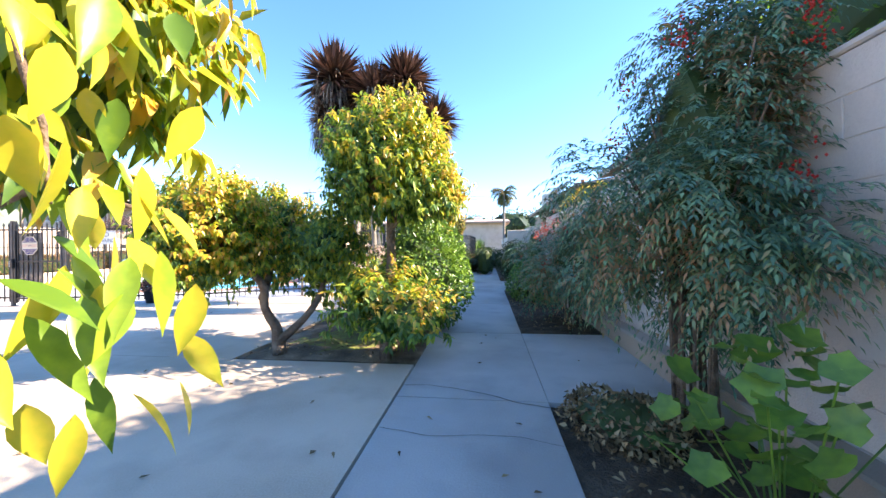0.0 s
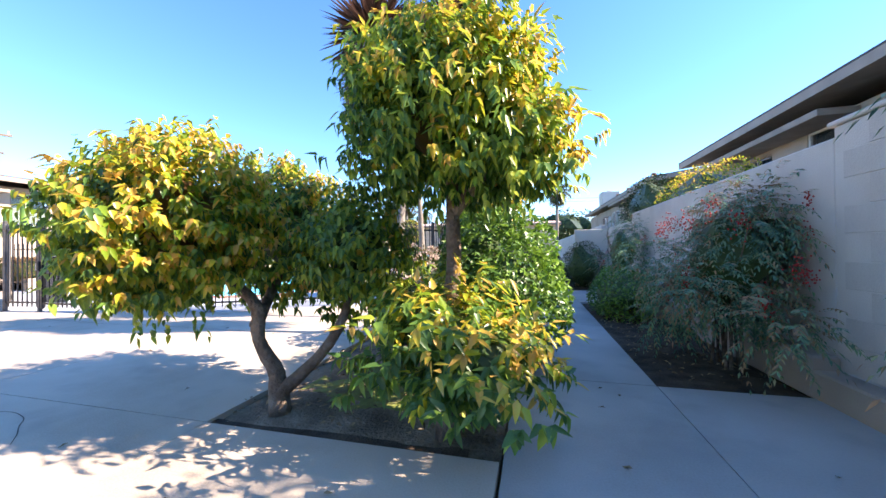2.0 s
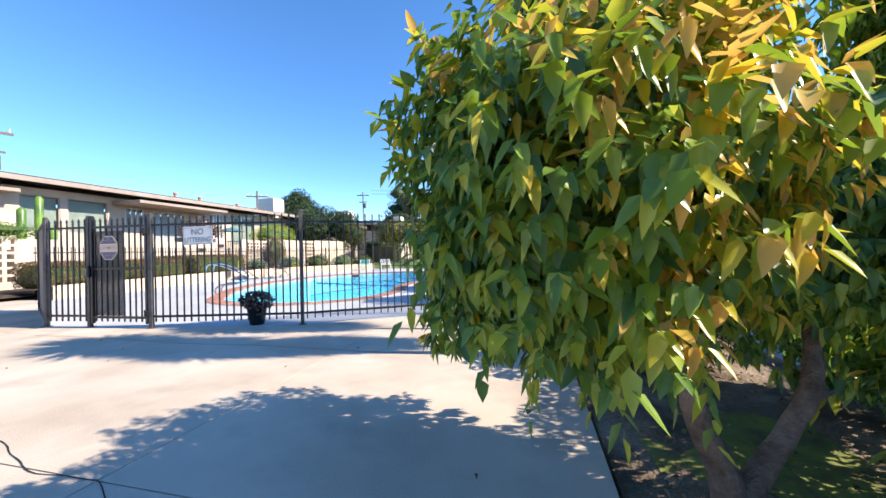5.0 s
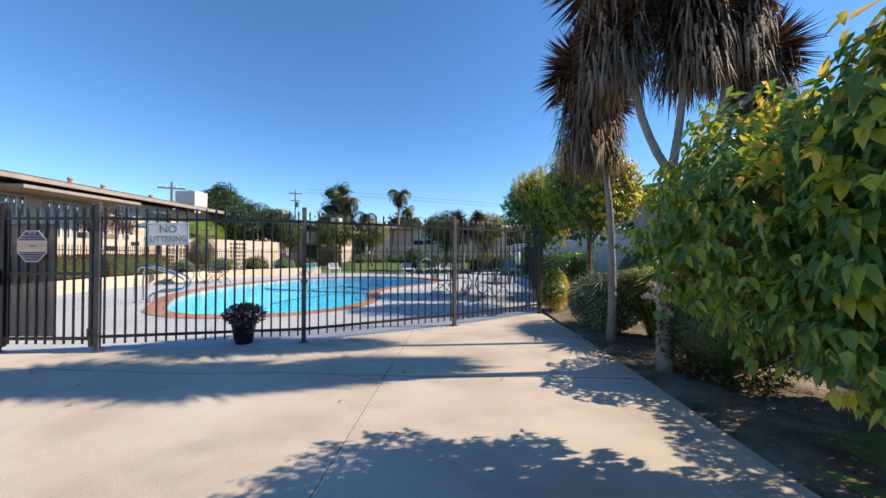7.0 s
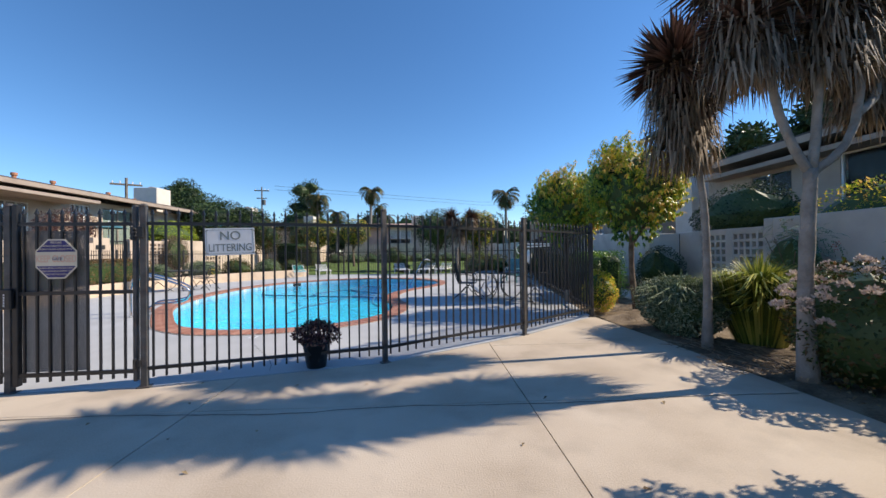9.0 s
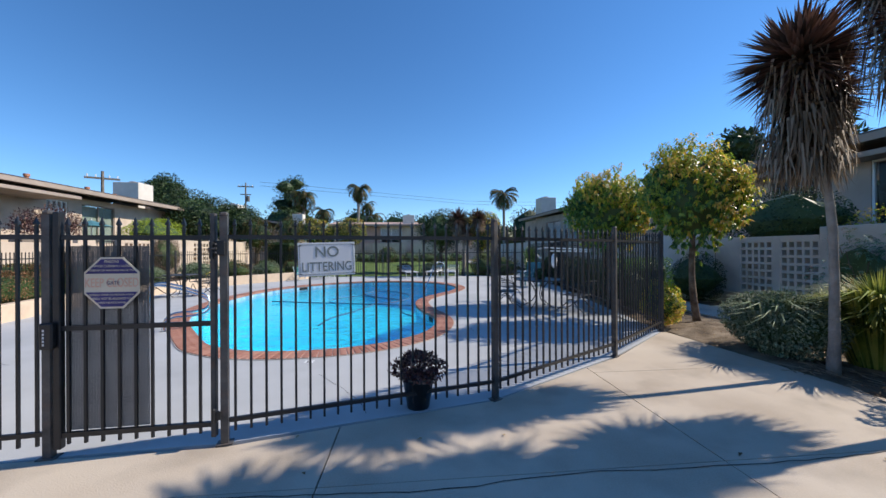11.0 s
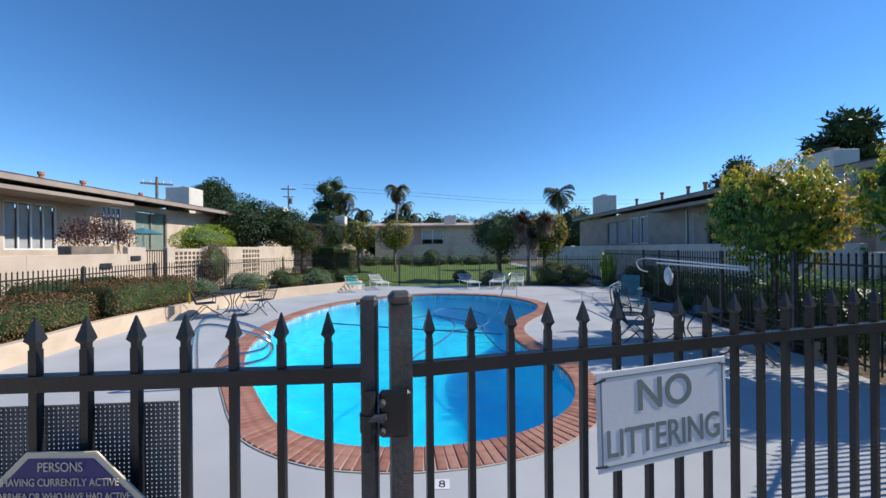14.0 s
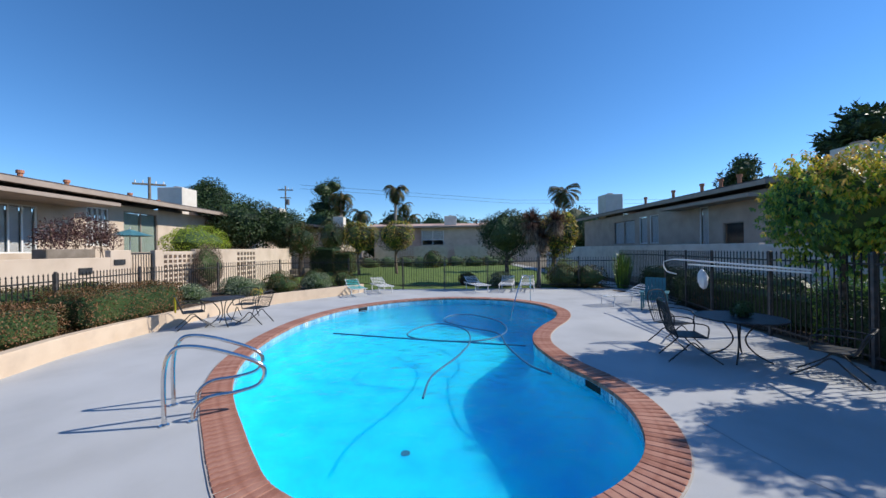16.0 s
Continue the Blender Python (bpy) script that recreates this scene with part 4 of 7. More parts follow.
# the gate
gp, gq = Vector((*FENCE[1], 0)), Vector((*FENCE[2], 0))
GL = (gq - gp).length - 0.06
gate = thing("pool_gate", "closed black steel pool gate with grey screen and lock", "gate", at=pose(gp.x, gp.y, 0, 0, 0, math.degrees(math.atan2(gq.y - gp.y, gq.x - gp.x))))
o = new("post", POST)
o.parent, o.matrix_basis = gate, pose(0, 0, 0)
part("gate_stile", boxes((0.04, 0.088, -0.025, 0.025, 0.06, 1.79), bevel=0.006), M["steel"], gate)
part("gate_stile", boxes((GL - 0.035, GL + 0.005, -0.022, 0.022, 0.06, 1.79), bevel=0.006), M["steel_worn"], gate)
for z in (0.14, 0.92, 1.585):
    part("gate_rail", boxes((0.088, GL - 0.035, -0.015, 0.015, z, z + 0.036)), M["steel"], gate)
for k in range(9):
    o = new("picket", PICK)
    o.parent, o.matrix_basis = gate, pose(0.124 + 0.1105 * k, 0, 0)
# pierced screen: a fine grid of strips behind the pickets
bm = bmesh.new()
for k in range(53):
    x = 0.09 + k * 0.0105
    box(bm, x, x + 0.0072, 0.021, 0.0225, 0.18, 1.54)
for k in range(130):
    z = 0.18 + k * 0.0105
    box(bm, 0.09, 0.645, 0.0228, 0.0242, z, z + 0.0066)
part("screen", bm, M["mesh"], gate, "grey pierced metal screen")
part("lock_box", boxes((-0.01, 0.075, -0.075, -0.03, 0.80, 0.99), bevel=0.01), M["steel"], gate, "black push-button lock")
part("lock_buttons", boxes(*[(0.02, 0.03, -0.079, -0.075, 0.83 + k * 0.025, 0.845 + k * 0.025) for k in range(5)]), M["signwhite"], gate)
part("latch", joined(tube([(GL - 0.012, -0.045, 1.44), (GL - 0.012, -0.045, 1.57)], [0.017, 0.017], 10), tube([(GL - 0.012, -0.045, 1.485), (GL - 0.012, -0.045, 1.525)], 0.021, 10)), M["steel"], gate, "black cylindrical latch")
part("latch_plate", boxes((GL + 0.012, GL + 0.085, -0.05, -0.03, 1.465, 1.575), bevel=0.007), M["steel"], gate)
part("latch_bolt", joined(*[tube([(GL + 0.02, -0.05, z), (GL + 0.02, -0.066, z)], [0.009, 0.006], 8) for z in (1.485, 1.515, 1.55)], tube([(GL - 0.01, -0.058, 1.515), (GL + 0.03, -0.058, 1.52)], 0.008, 8)), M["steel_worn"], gate)
part("hinge", boxes((GL - 0.02, GL + 0.05, -0.05, -0.031, 0.2, 0.27), (GL - 0.01, GL + 0.01, -0.065, -0.03, 0.18, 0.29), bevel=0.006), M["steel"], gate)


def text(name, body, size, mat, parent, x, z, y=0.0, depth=0.0006, bold=0.0, stretch=1.0):
    cu = bpy.data.curves.new(name, "FONT")
    cu.body, cu.size, cu.align_x, cu.extrude, cu.offset = body, size, "CENTER", depth, bold
    cu.space_character = 1.0
    cu.materials.append(M[mat])
    o = new(name, cu)
    o.parent = parent
    o.matrix_basis = pose(x, y, z, 90, 0, 0) @ Matrix.Diagonal((stretch, 1, 1, 1))
    return o


# octagonal warning sign on the gate
sg = thing("warning_sign", "cream octagonal warning sign with navy lettering fixed to the gate", "sign", at=pose(-4.495, 4.03, 1.268))


def octagon(r, y, z0=-9, z1=9, t=0.003):
    pts = [(r * math.cos(radians(22.5 + 45 * k)), r * math.sin(radians(22.5 + 45 * k))) for k in range(8)]
    out = []
    out += pts
    # cut by the two levels
    def cut(poly, lim, sgn):
        res = []
        for i in range(len(poly)):
            p, q = poly[i], poly[(i + 1) % len(poly)]
            ip, iq = sgn * (p[1] - lim) >= 0, sgn * (q[1] - lim) >= 0
            if ip:
                res.append(p)
            if ip != iq:
                k = (lim - p[1]) / (q[1] - p[1])
                res.append((p[0] + (q[0] - p[0]) * k, lim))
        return res
    out = cut(cut(out, z0, 1), z1, -1)
    k = len(out)
    vs = [(p[0], y, p[1]) for p in out] + [(p[0], y + t, p[1]) for p in out]
    fs = [tuple(range(k)), tuple(range(2 * k - 1, k - 1, -1))] + [(i, i + k, (i + 1) % k + k, (i + 1) % k) for i in range(k)]
    return vs, fs


part("plate", octagon(0.205, 0.0, t=0.004), M["cream"], sg)
part("navy_field", octagon(0.19, -0.0015, 0.068, 9, 0.0012), M["navy"], sg)
part("navy_field", octagon(0.19, -0.0015, -9, -0.068, 0.0012), M["navy"], sg)
text("lettering", "KEEP CLOSED", 0.094, "salmon", sg, 0, -0.03, -0.001, bold=0.001, stretch=0.64)
text("lettering", "GATE", 0.036, "navy", sg, 0.01, -0.012, -0.003)
for i, (s_, z_, h_) in enumerate((("PERSONS", 0.148, 0.030), ("HAVING CURRENTLY ACTIVE", 0.116, 0.024), ("DIARRHEA OR WHO HAVE HAD ACTIVE", 0.086, 0.021),
                                  ("DIARRHEA WITHIN THE PREVIOUS 14 DAYS", -0.094, 0.019), ("SHALL NOT BE ALLOWED TO", -0.124, 0.024), ("ENTER THE POOL WATER", -0.153, 0.020))):
    text("lettering", s_, h_, "cream", sg, 0, z_, -0.003, stretch=0.82)

# rectangular sign
a, b = Vector((*FENCE[2], 0)), Vector((*FENCE[3], 0))
d = (b - a).normalized()
ang = math.degrees(math.atan2(d.y, d.x))
c = a + d * 0.765
s2 = thing("notice_sign", "white enamel sign reading no littering, wired to the fence pickets", "sign", at=pose(c.x + 0.02 * d.y, c.y - 0.03, 1.425, 0, -1.5, ang))
part("plate", boxes((-0.228, 0.228, -0.001, 0.003, -0.14, 0.14), bevel=0.001), M["signwhite"], s2)
part("border", boxes((-0.212, 0.212, -0.0025, -0.0012, 0.121, 0.125), (-0.212, 0.212, -0.0025, -0.0012, -0.125, -0.121), (-0.216, -0.212, -0.0025, -0.0012, -0.121, 0.121), (0.212, 0.216, -0.0025, -0.0012, -0.121, 0.121)), M["signgrey"], s2)
text("lettering", "NO", 0.125, "signgrey", s2, 0, 0.02, -0.002, bold=0.0015)
text("lettering", "LITTERING", 0.108, "signgrey", s2, 0, -0.098, -0.002, bold=0.0012, stretch=0.78)
part("wire_tie", joined(tube([(-0.235, 0, 0.11), (-0.20, -0.004, 0.12)], 0.003, 5), tube([(-0.235, 0, -0.12), (-0.20, -0.004, -0.12)], 0.003, 5), tube([(0.20, -0.004, 0.12), (0.235, 0, 0.115)], 0.003, 5), tube([(0.20, -0.004, -0.12), (0.235, 0, -0.125)], 0.003, 5)), M["iron"], s2)

# screen panel that closes the fence towards the west, then the long runs
scr = thing("screen_panel", "tall grey pierced metal screen panel ending the fence", "screen", at=pose(-5.74, 3.94, 0, 0, 0, 154))
part("sheet", boxes((0.05, 2.9, -0.01, 0.0, 0.03, 1.72)), M["mesh"], scr)
part("frame", boxes((0.03, 0.08, -0.03, 0.03, 0, 1.76), (2.88, 2.94, -0.03, 0.03, 0, 1.76), (0.08, 2.88, -0.02, 0.02, 1.70, 1.75), (0.08, 2.88, -0.02, 0.02, 0.03, 0.07)), M["steel_worn"], scr)
far_l = "weathered black steel picket fence round the far side of the pool"
for run, h, pk, ps, lab, base in ((RIGHT, 1.8, RPICK, POST, "shaded black steel picket fence beside the walkway", 0.0), (BACK, 1.5, FPICK, FPOST, far_l, 0.0), (LEFT, 1.5, FPICK, FPOST, far_l, 0.0)):
    for i in range(len(run) - 1):
        fence_panel("far_fence", lab, run[i], run[i + 1], h, pk, ps, "far fence panels", ends=(1, 0), step=0.118, base=base)


# ---- trees and shrubs ----
def trunk(name, parent, path, radii, mat="bark", sides=10):
    vs, fs = tube(curve_through(path, 4), list(np.interp(np.linspace(0, 1, (len(path) - 1) * 4 + 1), np.linspace(0, 1, len(radii)), radii)), sides)
    vs = [(x + 0.012 * noise.noise(Vector((x * 9, y * 9, z * 9))), y + 0.012 * noise.noise(Vector((x * 9 + 5, y * 9, z * 9))), z) for x, y, z in vs]
    return part(name, (vs, fs), M[mat], parent, smooth=True)


# solid dark blobs put the shade inside a crown into colour
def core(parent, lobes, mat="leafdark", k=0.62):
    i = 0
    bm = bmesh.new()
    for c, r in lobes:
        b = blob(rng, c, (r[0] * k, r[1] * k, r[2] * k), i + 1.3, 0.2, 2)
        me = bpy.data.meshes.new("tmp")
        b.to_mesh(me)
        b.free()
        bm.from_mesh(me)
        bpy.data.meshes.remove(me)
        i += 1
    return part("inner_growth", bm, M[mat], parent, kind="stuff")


T1 = thing("privet_tree", "small forked tree with glossy drooping green and golden leaves", "tree", "trees in the soil bed")
tx, ty = ab(2.6, 1.64)
A = ab(2.05, 1.24)
A3, A2 = ab(2.0, 2.15), ab(2.95, 2.05)
trunk("trunk", T1, [(tx, ty, -0.02), (tx - 0.05, ty + 0.02, 0.25), (tx - 0.16, ty - 0.02, 0.5), (tx - 0.2, ty - 0.05, 0.8), (A[0], A[1], 1.2)], [0.085, 0.055, 0.045, 0.04, 0.025])
trunk("limb", T1, [(tx - 0.02, ty, 0.12), (tx + 0.2, ty + 0.12, 0.34), (tx + 0.36, ty + 0.2, 0.6), (A2[0], A2[1], 1.0)], [0.055, 0.04, 0.035, 0.025])
trunk("limb", T1, [(tx - 0.18, ty - 0.02, 0.6), (A3[0] + 0.1, A3[1], 1.0), (A3[0], A3[1], 1.2)], [0.045, 0.035, 0.02])
lobesA = [((A[0] + 0.01, A[1] + 0.02, 1.38), (0.57, 0.56, 0.51)), ((A3[0] + 0.06, A3[1], 1.36), (0.62, 0.60, 0.60)), ((A2[0], A2[1], 1.12), (0.42, 0.42, 0.50))]
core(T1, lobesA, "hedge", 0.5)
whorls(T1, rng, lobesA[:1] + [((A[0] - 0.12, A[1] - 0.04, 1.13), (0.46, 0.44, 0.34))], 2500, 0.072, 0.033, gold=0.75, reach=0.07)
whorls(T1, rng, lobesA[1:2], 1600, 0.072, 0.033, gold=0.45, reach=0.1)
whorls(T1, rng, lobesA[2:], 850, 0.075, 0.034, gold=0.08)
sprigs("shoot_growth", T1, rng, lobesA[:1], 70, 0.12, 0.075, 0.032, M["leafgold"], up=0.7, label="young golden shoots")
sprigs("hanging_growth", T1, rng, [((A[0], A[1], 1.14), (0.50, 0.46, 0.34))], 26, 0.2, 0.072, 0.032, M["leaf"], up=-0.9, label="hanging shoots")

T2 = thing("privet_tree", "tall clipped tree with crooked trunk and golden-green crown", "tree", "trees in the soil bed")
Bx, By = ab(3.80, 1.97)
trunk("trunk", T2, [(Bx - 0.05, By + 0.02, -0.02), (Bx - 0.12, By, 0.5), (Bx - 0.02, By - 0.02, 0.95), (Bx - 0.03, By, 1.5), (Bx, By, 2.0)], [0.08, 0.055, 0.05, 0.045, 0.025])
trunk("limb", T2, [(Bx - 0.03, By, 1.35), (Bx + 0.2, By - 0.1, 1.6), (Bx + 0.45, By - 0.15, 1.8)], [0.04, 0.035, 0.02])
lobesB = [((Bx - 0.02, By, 1.96), (0.66, 0.66, 0.48)), ((Bx - 0.06, By, 2.30), (0.58, 0.58, 0.48)), ((Bx + 0.38, By - 0.12, 1.80), (0.38, 0.42, 0.28))]
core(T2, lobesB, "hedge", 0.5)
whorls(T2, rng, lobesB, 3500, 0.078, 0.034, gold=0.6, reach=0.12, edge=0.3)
sprigs("hanging_growth", T2, rng, [((Bx + 0.1, By - 0.05, 1.9), (0.62, 0.58, 0.40))], 70, 0.2, 0.085, 0.036, M["leaf"], up=-0.9, label="hanging shoots")
sprigs("shoot_growth", T2, rng, lobesB, 90, 0.16, 0.08, 0.034, M["leafgold"], up=0.3, label="young golden shoots")

S1 = thing("privet_shrub", "low spreading shrub with shiny yellow-green leaves", "shrub")
Sx, Sy = ab(3.8, 1.72)
trunk("trunk", S1, [(Sx, Sy, -0.02), (Sx, Sy, 0.35), (Sx + 0.1, Sy, 0.7)], [0.07, 0.05, 0.02])
lobesS = [((Sx, Sy, 0.62), (0.48, 0.46, 0.34)), ((Sx + 0.28, Sy - 0.1, 0.50), (0.36, 0.36, 0.26)), ((Sx - 0.22, Sy + 0.25, 0.60), (0.36, 0.36, 0.26))]
core(S1, lobesS, k=0.5)
whorls(S1, rng, lobesS, 620, 0.095, 0.042, gold=0.35, reach=0.16, hang=0.4)

sprigs("shoot_growth", S1, rng, lobesS, 60, 0.28, 0.085, 0.035, M["leafgold"], up=0.1, label="long leafy shoots")

S2 = thing("round_shrub", "dense bright green clipped shrub behind the bare trunk", "shrub")
Dx, Dy = ab(3.85, 3.0)
lobesD = [((Dx, Dy, 0.75), (0.62, 0.7, 0.72))]
core(S2, lobesD)
leafy("crown", S2, rng, lobesD, 9000, 0.065, 0.04, M["leafgreen"], hang=0.1, label="glossy green leaves")


def clipped_hedge(name, label, x0, x1, y0, y1, h, mat, n, leaf=0.045, base=0.0, category="hedge", round_=0.15, group=""):
    """A clipped hedge: leaves over a rounded box."""
    t = thing(name, label, category, group)
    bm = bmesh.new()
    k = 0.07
    # dark box behind the leaves: the hedge's inner shade as colour
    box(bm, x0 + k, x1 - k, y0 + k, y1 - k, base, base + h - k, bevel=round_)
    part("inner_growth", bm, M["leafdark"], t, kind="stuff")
    lx, ly = x1 - x0, y1 - y0
    areas = np.array([ly * h, ly * h, lx * h, lx * h, lx * ly])
    pick = rng.choice(5, n, p=areas / areas.sum())
    u, v = rng.random(n), rng.random(n)
    P, D = np.zeros((n, 3)), np.zeros((n, 3))
    for s, (f, g) in enumerate(((lambda u, v: (x0 + 0 * u, y0 + ly * u, base + h * v), (-1, 0, 0.2)), (lambda u, v: (x1 + 0 * u, y0 + ly * u, base + h * v), (1, 0, 0.2)),
                                (lambda u, v: (x0 + lx * u, y0 + 0 * u, base + h * v), (0, -1, 0.2)), (lambda u, v: (x0 + lx * u, y1 + 0 * u, base + h * v), (0, 1, 0.2)),
                                (lambda u, v: (x0 + lx * u, y0 + ly * v, base + h + 0 * u), (0, 0, 1)))):
        m_ = pick == s
        P[m_] = np.stack(f(u[m_], v[m_]), 1)
        D[m_] = g
    c = np.array([(x0 + x1) / 2, (y0 + y1) / 2, base + h / 2])
    q = (P - c) / np.array([lx / 2, ly / 2, h / 2])
    edge = np.sort(np.abs(q), axis=1)[:, 1]
    P = c + (P - c) * (1 - round_ * 0.5 * np.clip(edge - 0.6, 0, 1)[:, None])
    P += D * rng.uniform(-0.09, 0.03, n)[:, None] + 0.03 * np.sin(P[:, ::-1] * 5)
    vs, fs = leaf_cloud(rng, P, D * 0.4 + rng.normal(size=(n, 3)) * 0.7 + [0, 0, 0.2], D + rng.normal(size=(n, 3)) * 0.4, leaf, leaf * 0.6)
    cloud_mesh("leaves", vs, fs, M[mat], t, kind="stuff")
    return t


def ball_shrub(name, label, c, r, mat, n, leaf=0.05, group="", category="shrub", hang=0.0, lump=0.2, shape=None):
    t = thing(name, label, category, group)
    radii = shape or (r, r, r)
    lobes = [((c[0], c[1], c[2]), radii)]
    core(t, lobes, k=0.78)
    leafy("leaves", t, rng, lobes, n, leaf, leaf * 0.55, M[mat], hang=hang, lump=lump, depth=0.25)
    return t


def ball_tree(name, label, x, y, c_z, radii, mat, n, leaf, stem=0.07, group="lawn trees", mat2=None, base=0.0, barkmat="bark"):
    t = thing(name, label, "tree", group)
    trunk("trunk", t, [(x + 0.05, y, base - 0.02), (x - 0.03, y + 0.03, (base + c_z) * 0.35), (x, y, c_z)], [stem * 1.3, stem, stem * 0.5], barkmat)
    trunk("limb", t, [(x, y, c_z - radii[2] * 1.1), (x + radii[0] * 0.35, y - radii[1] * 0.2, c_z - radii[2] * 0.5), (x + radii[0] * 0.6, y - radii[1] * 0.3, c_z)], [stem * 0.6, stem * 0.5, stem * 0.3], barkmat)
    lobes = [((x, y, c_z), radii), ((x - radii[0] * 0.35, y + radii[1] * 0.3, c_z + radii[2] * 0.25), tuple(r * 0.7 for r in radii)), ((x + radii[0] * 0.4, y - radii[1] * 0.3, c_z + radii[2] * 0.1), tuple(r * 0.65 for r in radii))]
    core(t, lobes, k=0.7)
    if group == "round trees":
        whorls(t, rng, lobes, n // 7, leaf, leaf * 0.42, gold=1.7, reach=0.16, sunny=(0.8, -0.3, 0.8))
        return t
    leafy("crown", t, rng, lobes, n, leaf, leaf * 0.5, M[mat], hang=0.3, lump=0.3, depth=0.3)
    # golden shell shifted sunward; sunlight put into the leaf colour
    if mat2:
        leafy("sunlit_leaves", t, rng, [((x + radii[0] * 0.15, y - radii[1] * 0.1, c_z + radii[2] * 0.12), radii)], n // 4, leaf * 1.05, leaf * 0.5, M[mat2], depth=0.1)
    return t


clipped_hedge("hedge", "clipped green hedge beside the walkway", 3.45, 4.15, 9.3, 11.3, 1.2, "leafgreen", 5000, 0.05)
# leafdark paints the unlit stretch of hedge; shade is in the colour
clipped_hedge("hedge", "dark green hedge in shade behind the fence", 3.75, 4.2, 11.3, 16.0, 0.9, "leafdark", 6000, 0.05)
ball_shrub("dark_hedge_ball", "dark green clipped round hedge in front of the screen wall", (5.95, 9.9 + 0.9, 0.62), 0.7, "leafdark", 5000, 0.05, shape=(0.6, 0.75, 0.72))
ball_shrub("low_shrub", "low dark green shrub beside the walkway", (5.95, 5.9, 0.35), 0.5, "leafgreen", 4200, 0.06, shape=(0.5, 0.9, 0.45))

# tree beside the start of the walk: a close branch with large leaves
E0 = ab(3.8, -1.12)
T3 = thing("privet_tree", "small golden-leaved tree with large sunlit hanging leaves", "tree", "trees in the soil bed")
trunk("trunk", T3, [(E0[0] - 0.1, E0[1] - 0.15, -0.02), (E0[0] - 0.15, E0[1] - 0.1, 0.8), (E0[0], E0[1], 1.7)], [0.09, 0.06, 0.03])
trunk("limb", T3, [(E0[0] - 0.1, E0[1] - 0.05, 1.1), (E0[0] + 0.15, E0[1] + 0.05, 1.3), (E0[0] + 0.4, E0[1] + 0.1, 1.25)], [0.02, 0.013, 0.006])
lobesE = [((E0[0], E0[1], 1.95), (0.62, 0.62, 0.60)), ((E0[0] - 0.05, E0[1], 2.5), (0.6, 0.6, 0.55))]
core(T3, lobesE, k=0.55)
whorls(T3, rng, lobesE, 1500, 0.115, 0.05, gold=1.3, reach=0.1, hang=0.9)
tagged(part("tree_bed", sheet([(E0[0] + 0.3 * math.cos(k), E0[1] + 0.3 * math.sin(k)) for k in np.linspace(0, 6.0, 10)], (), 0.012, 0.02), M["soil"]), kind="structure")
trunk("limb", T3, [(E0[0], E0[1], 1.5), (E0[0] + 0.35, E0[1] - 0.15, 1.62), (E0[0] + 0.66, E0[1] - 0.3, 1.45), (E0[0] + 0.74, E0[1] - 0.32, 1.2)], [0.018, 0.01, 0.006, 0.003])
sprigs("shoot_growth", T3, rng, lobesE, 50, 0.22, 0.12, 0.05, M["leafgold"], up=0.1, label="golden shoots")
lrng = np.random.default_rng(21)
k = 84
ang_ = lrng.uniform(-0.9, 1.2, k)
P = np.stack([E0[0] + 0.5 + 0.3 * lrng.random(k), E0[1] - 0.34 + 0.22 * ang_, lrng.uniform(0.86, 1.62, k)], 1)
for i in range(k):
    L, Wd = 0.145 * lrng.uniform(0.75, 1.15), 0.052 * lrng.uniform(0.8, 1.1)
    vs, fs = [], []
    curl = lrng.uniform(0.1, 0.5)
    for t_, w_ in ((0, 0.03), (0.1, 0.5), (0.26, 0.92), (0.42, 1.0), (0.58, 0.84), (0.72, 0.58), (0.85, 0.28), (0.94, 0.10), (1.0, 0.01)):
        yy, zz = L * t_, -curl * L * t_ * t_ * 0.5
        vs += [(-Wd * w_ / 2, yy, zz + Wd * w_ * 0.12), (0, yy, zz - Wd * w_ * 0.06), (Wd * w_ / 2, yy, zz + Wd * w_ * 0.12)]
    for q in range(8):
        fs += [(3 * q, 3 * q + 1, 3 * q + 4, 3 * q + 3), (3 * q + 1, 3 * q + 2, 3 * q + 5, 3 * q + 4)]
    part("leaf", (vs, fs), M["leafgold" if i % 5 < 3 else "leafyoung"], T3, at=pose(*P[i], -75 + lrng.normal() * 22, lrng.normal() * 16, lrng.uniform(-150, -30)), smooth=True)


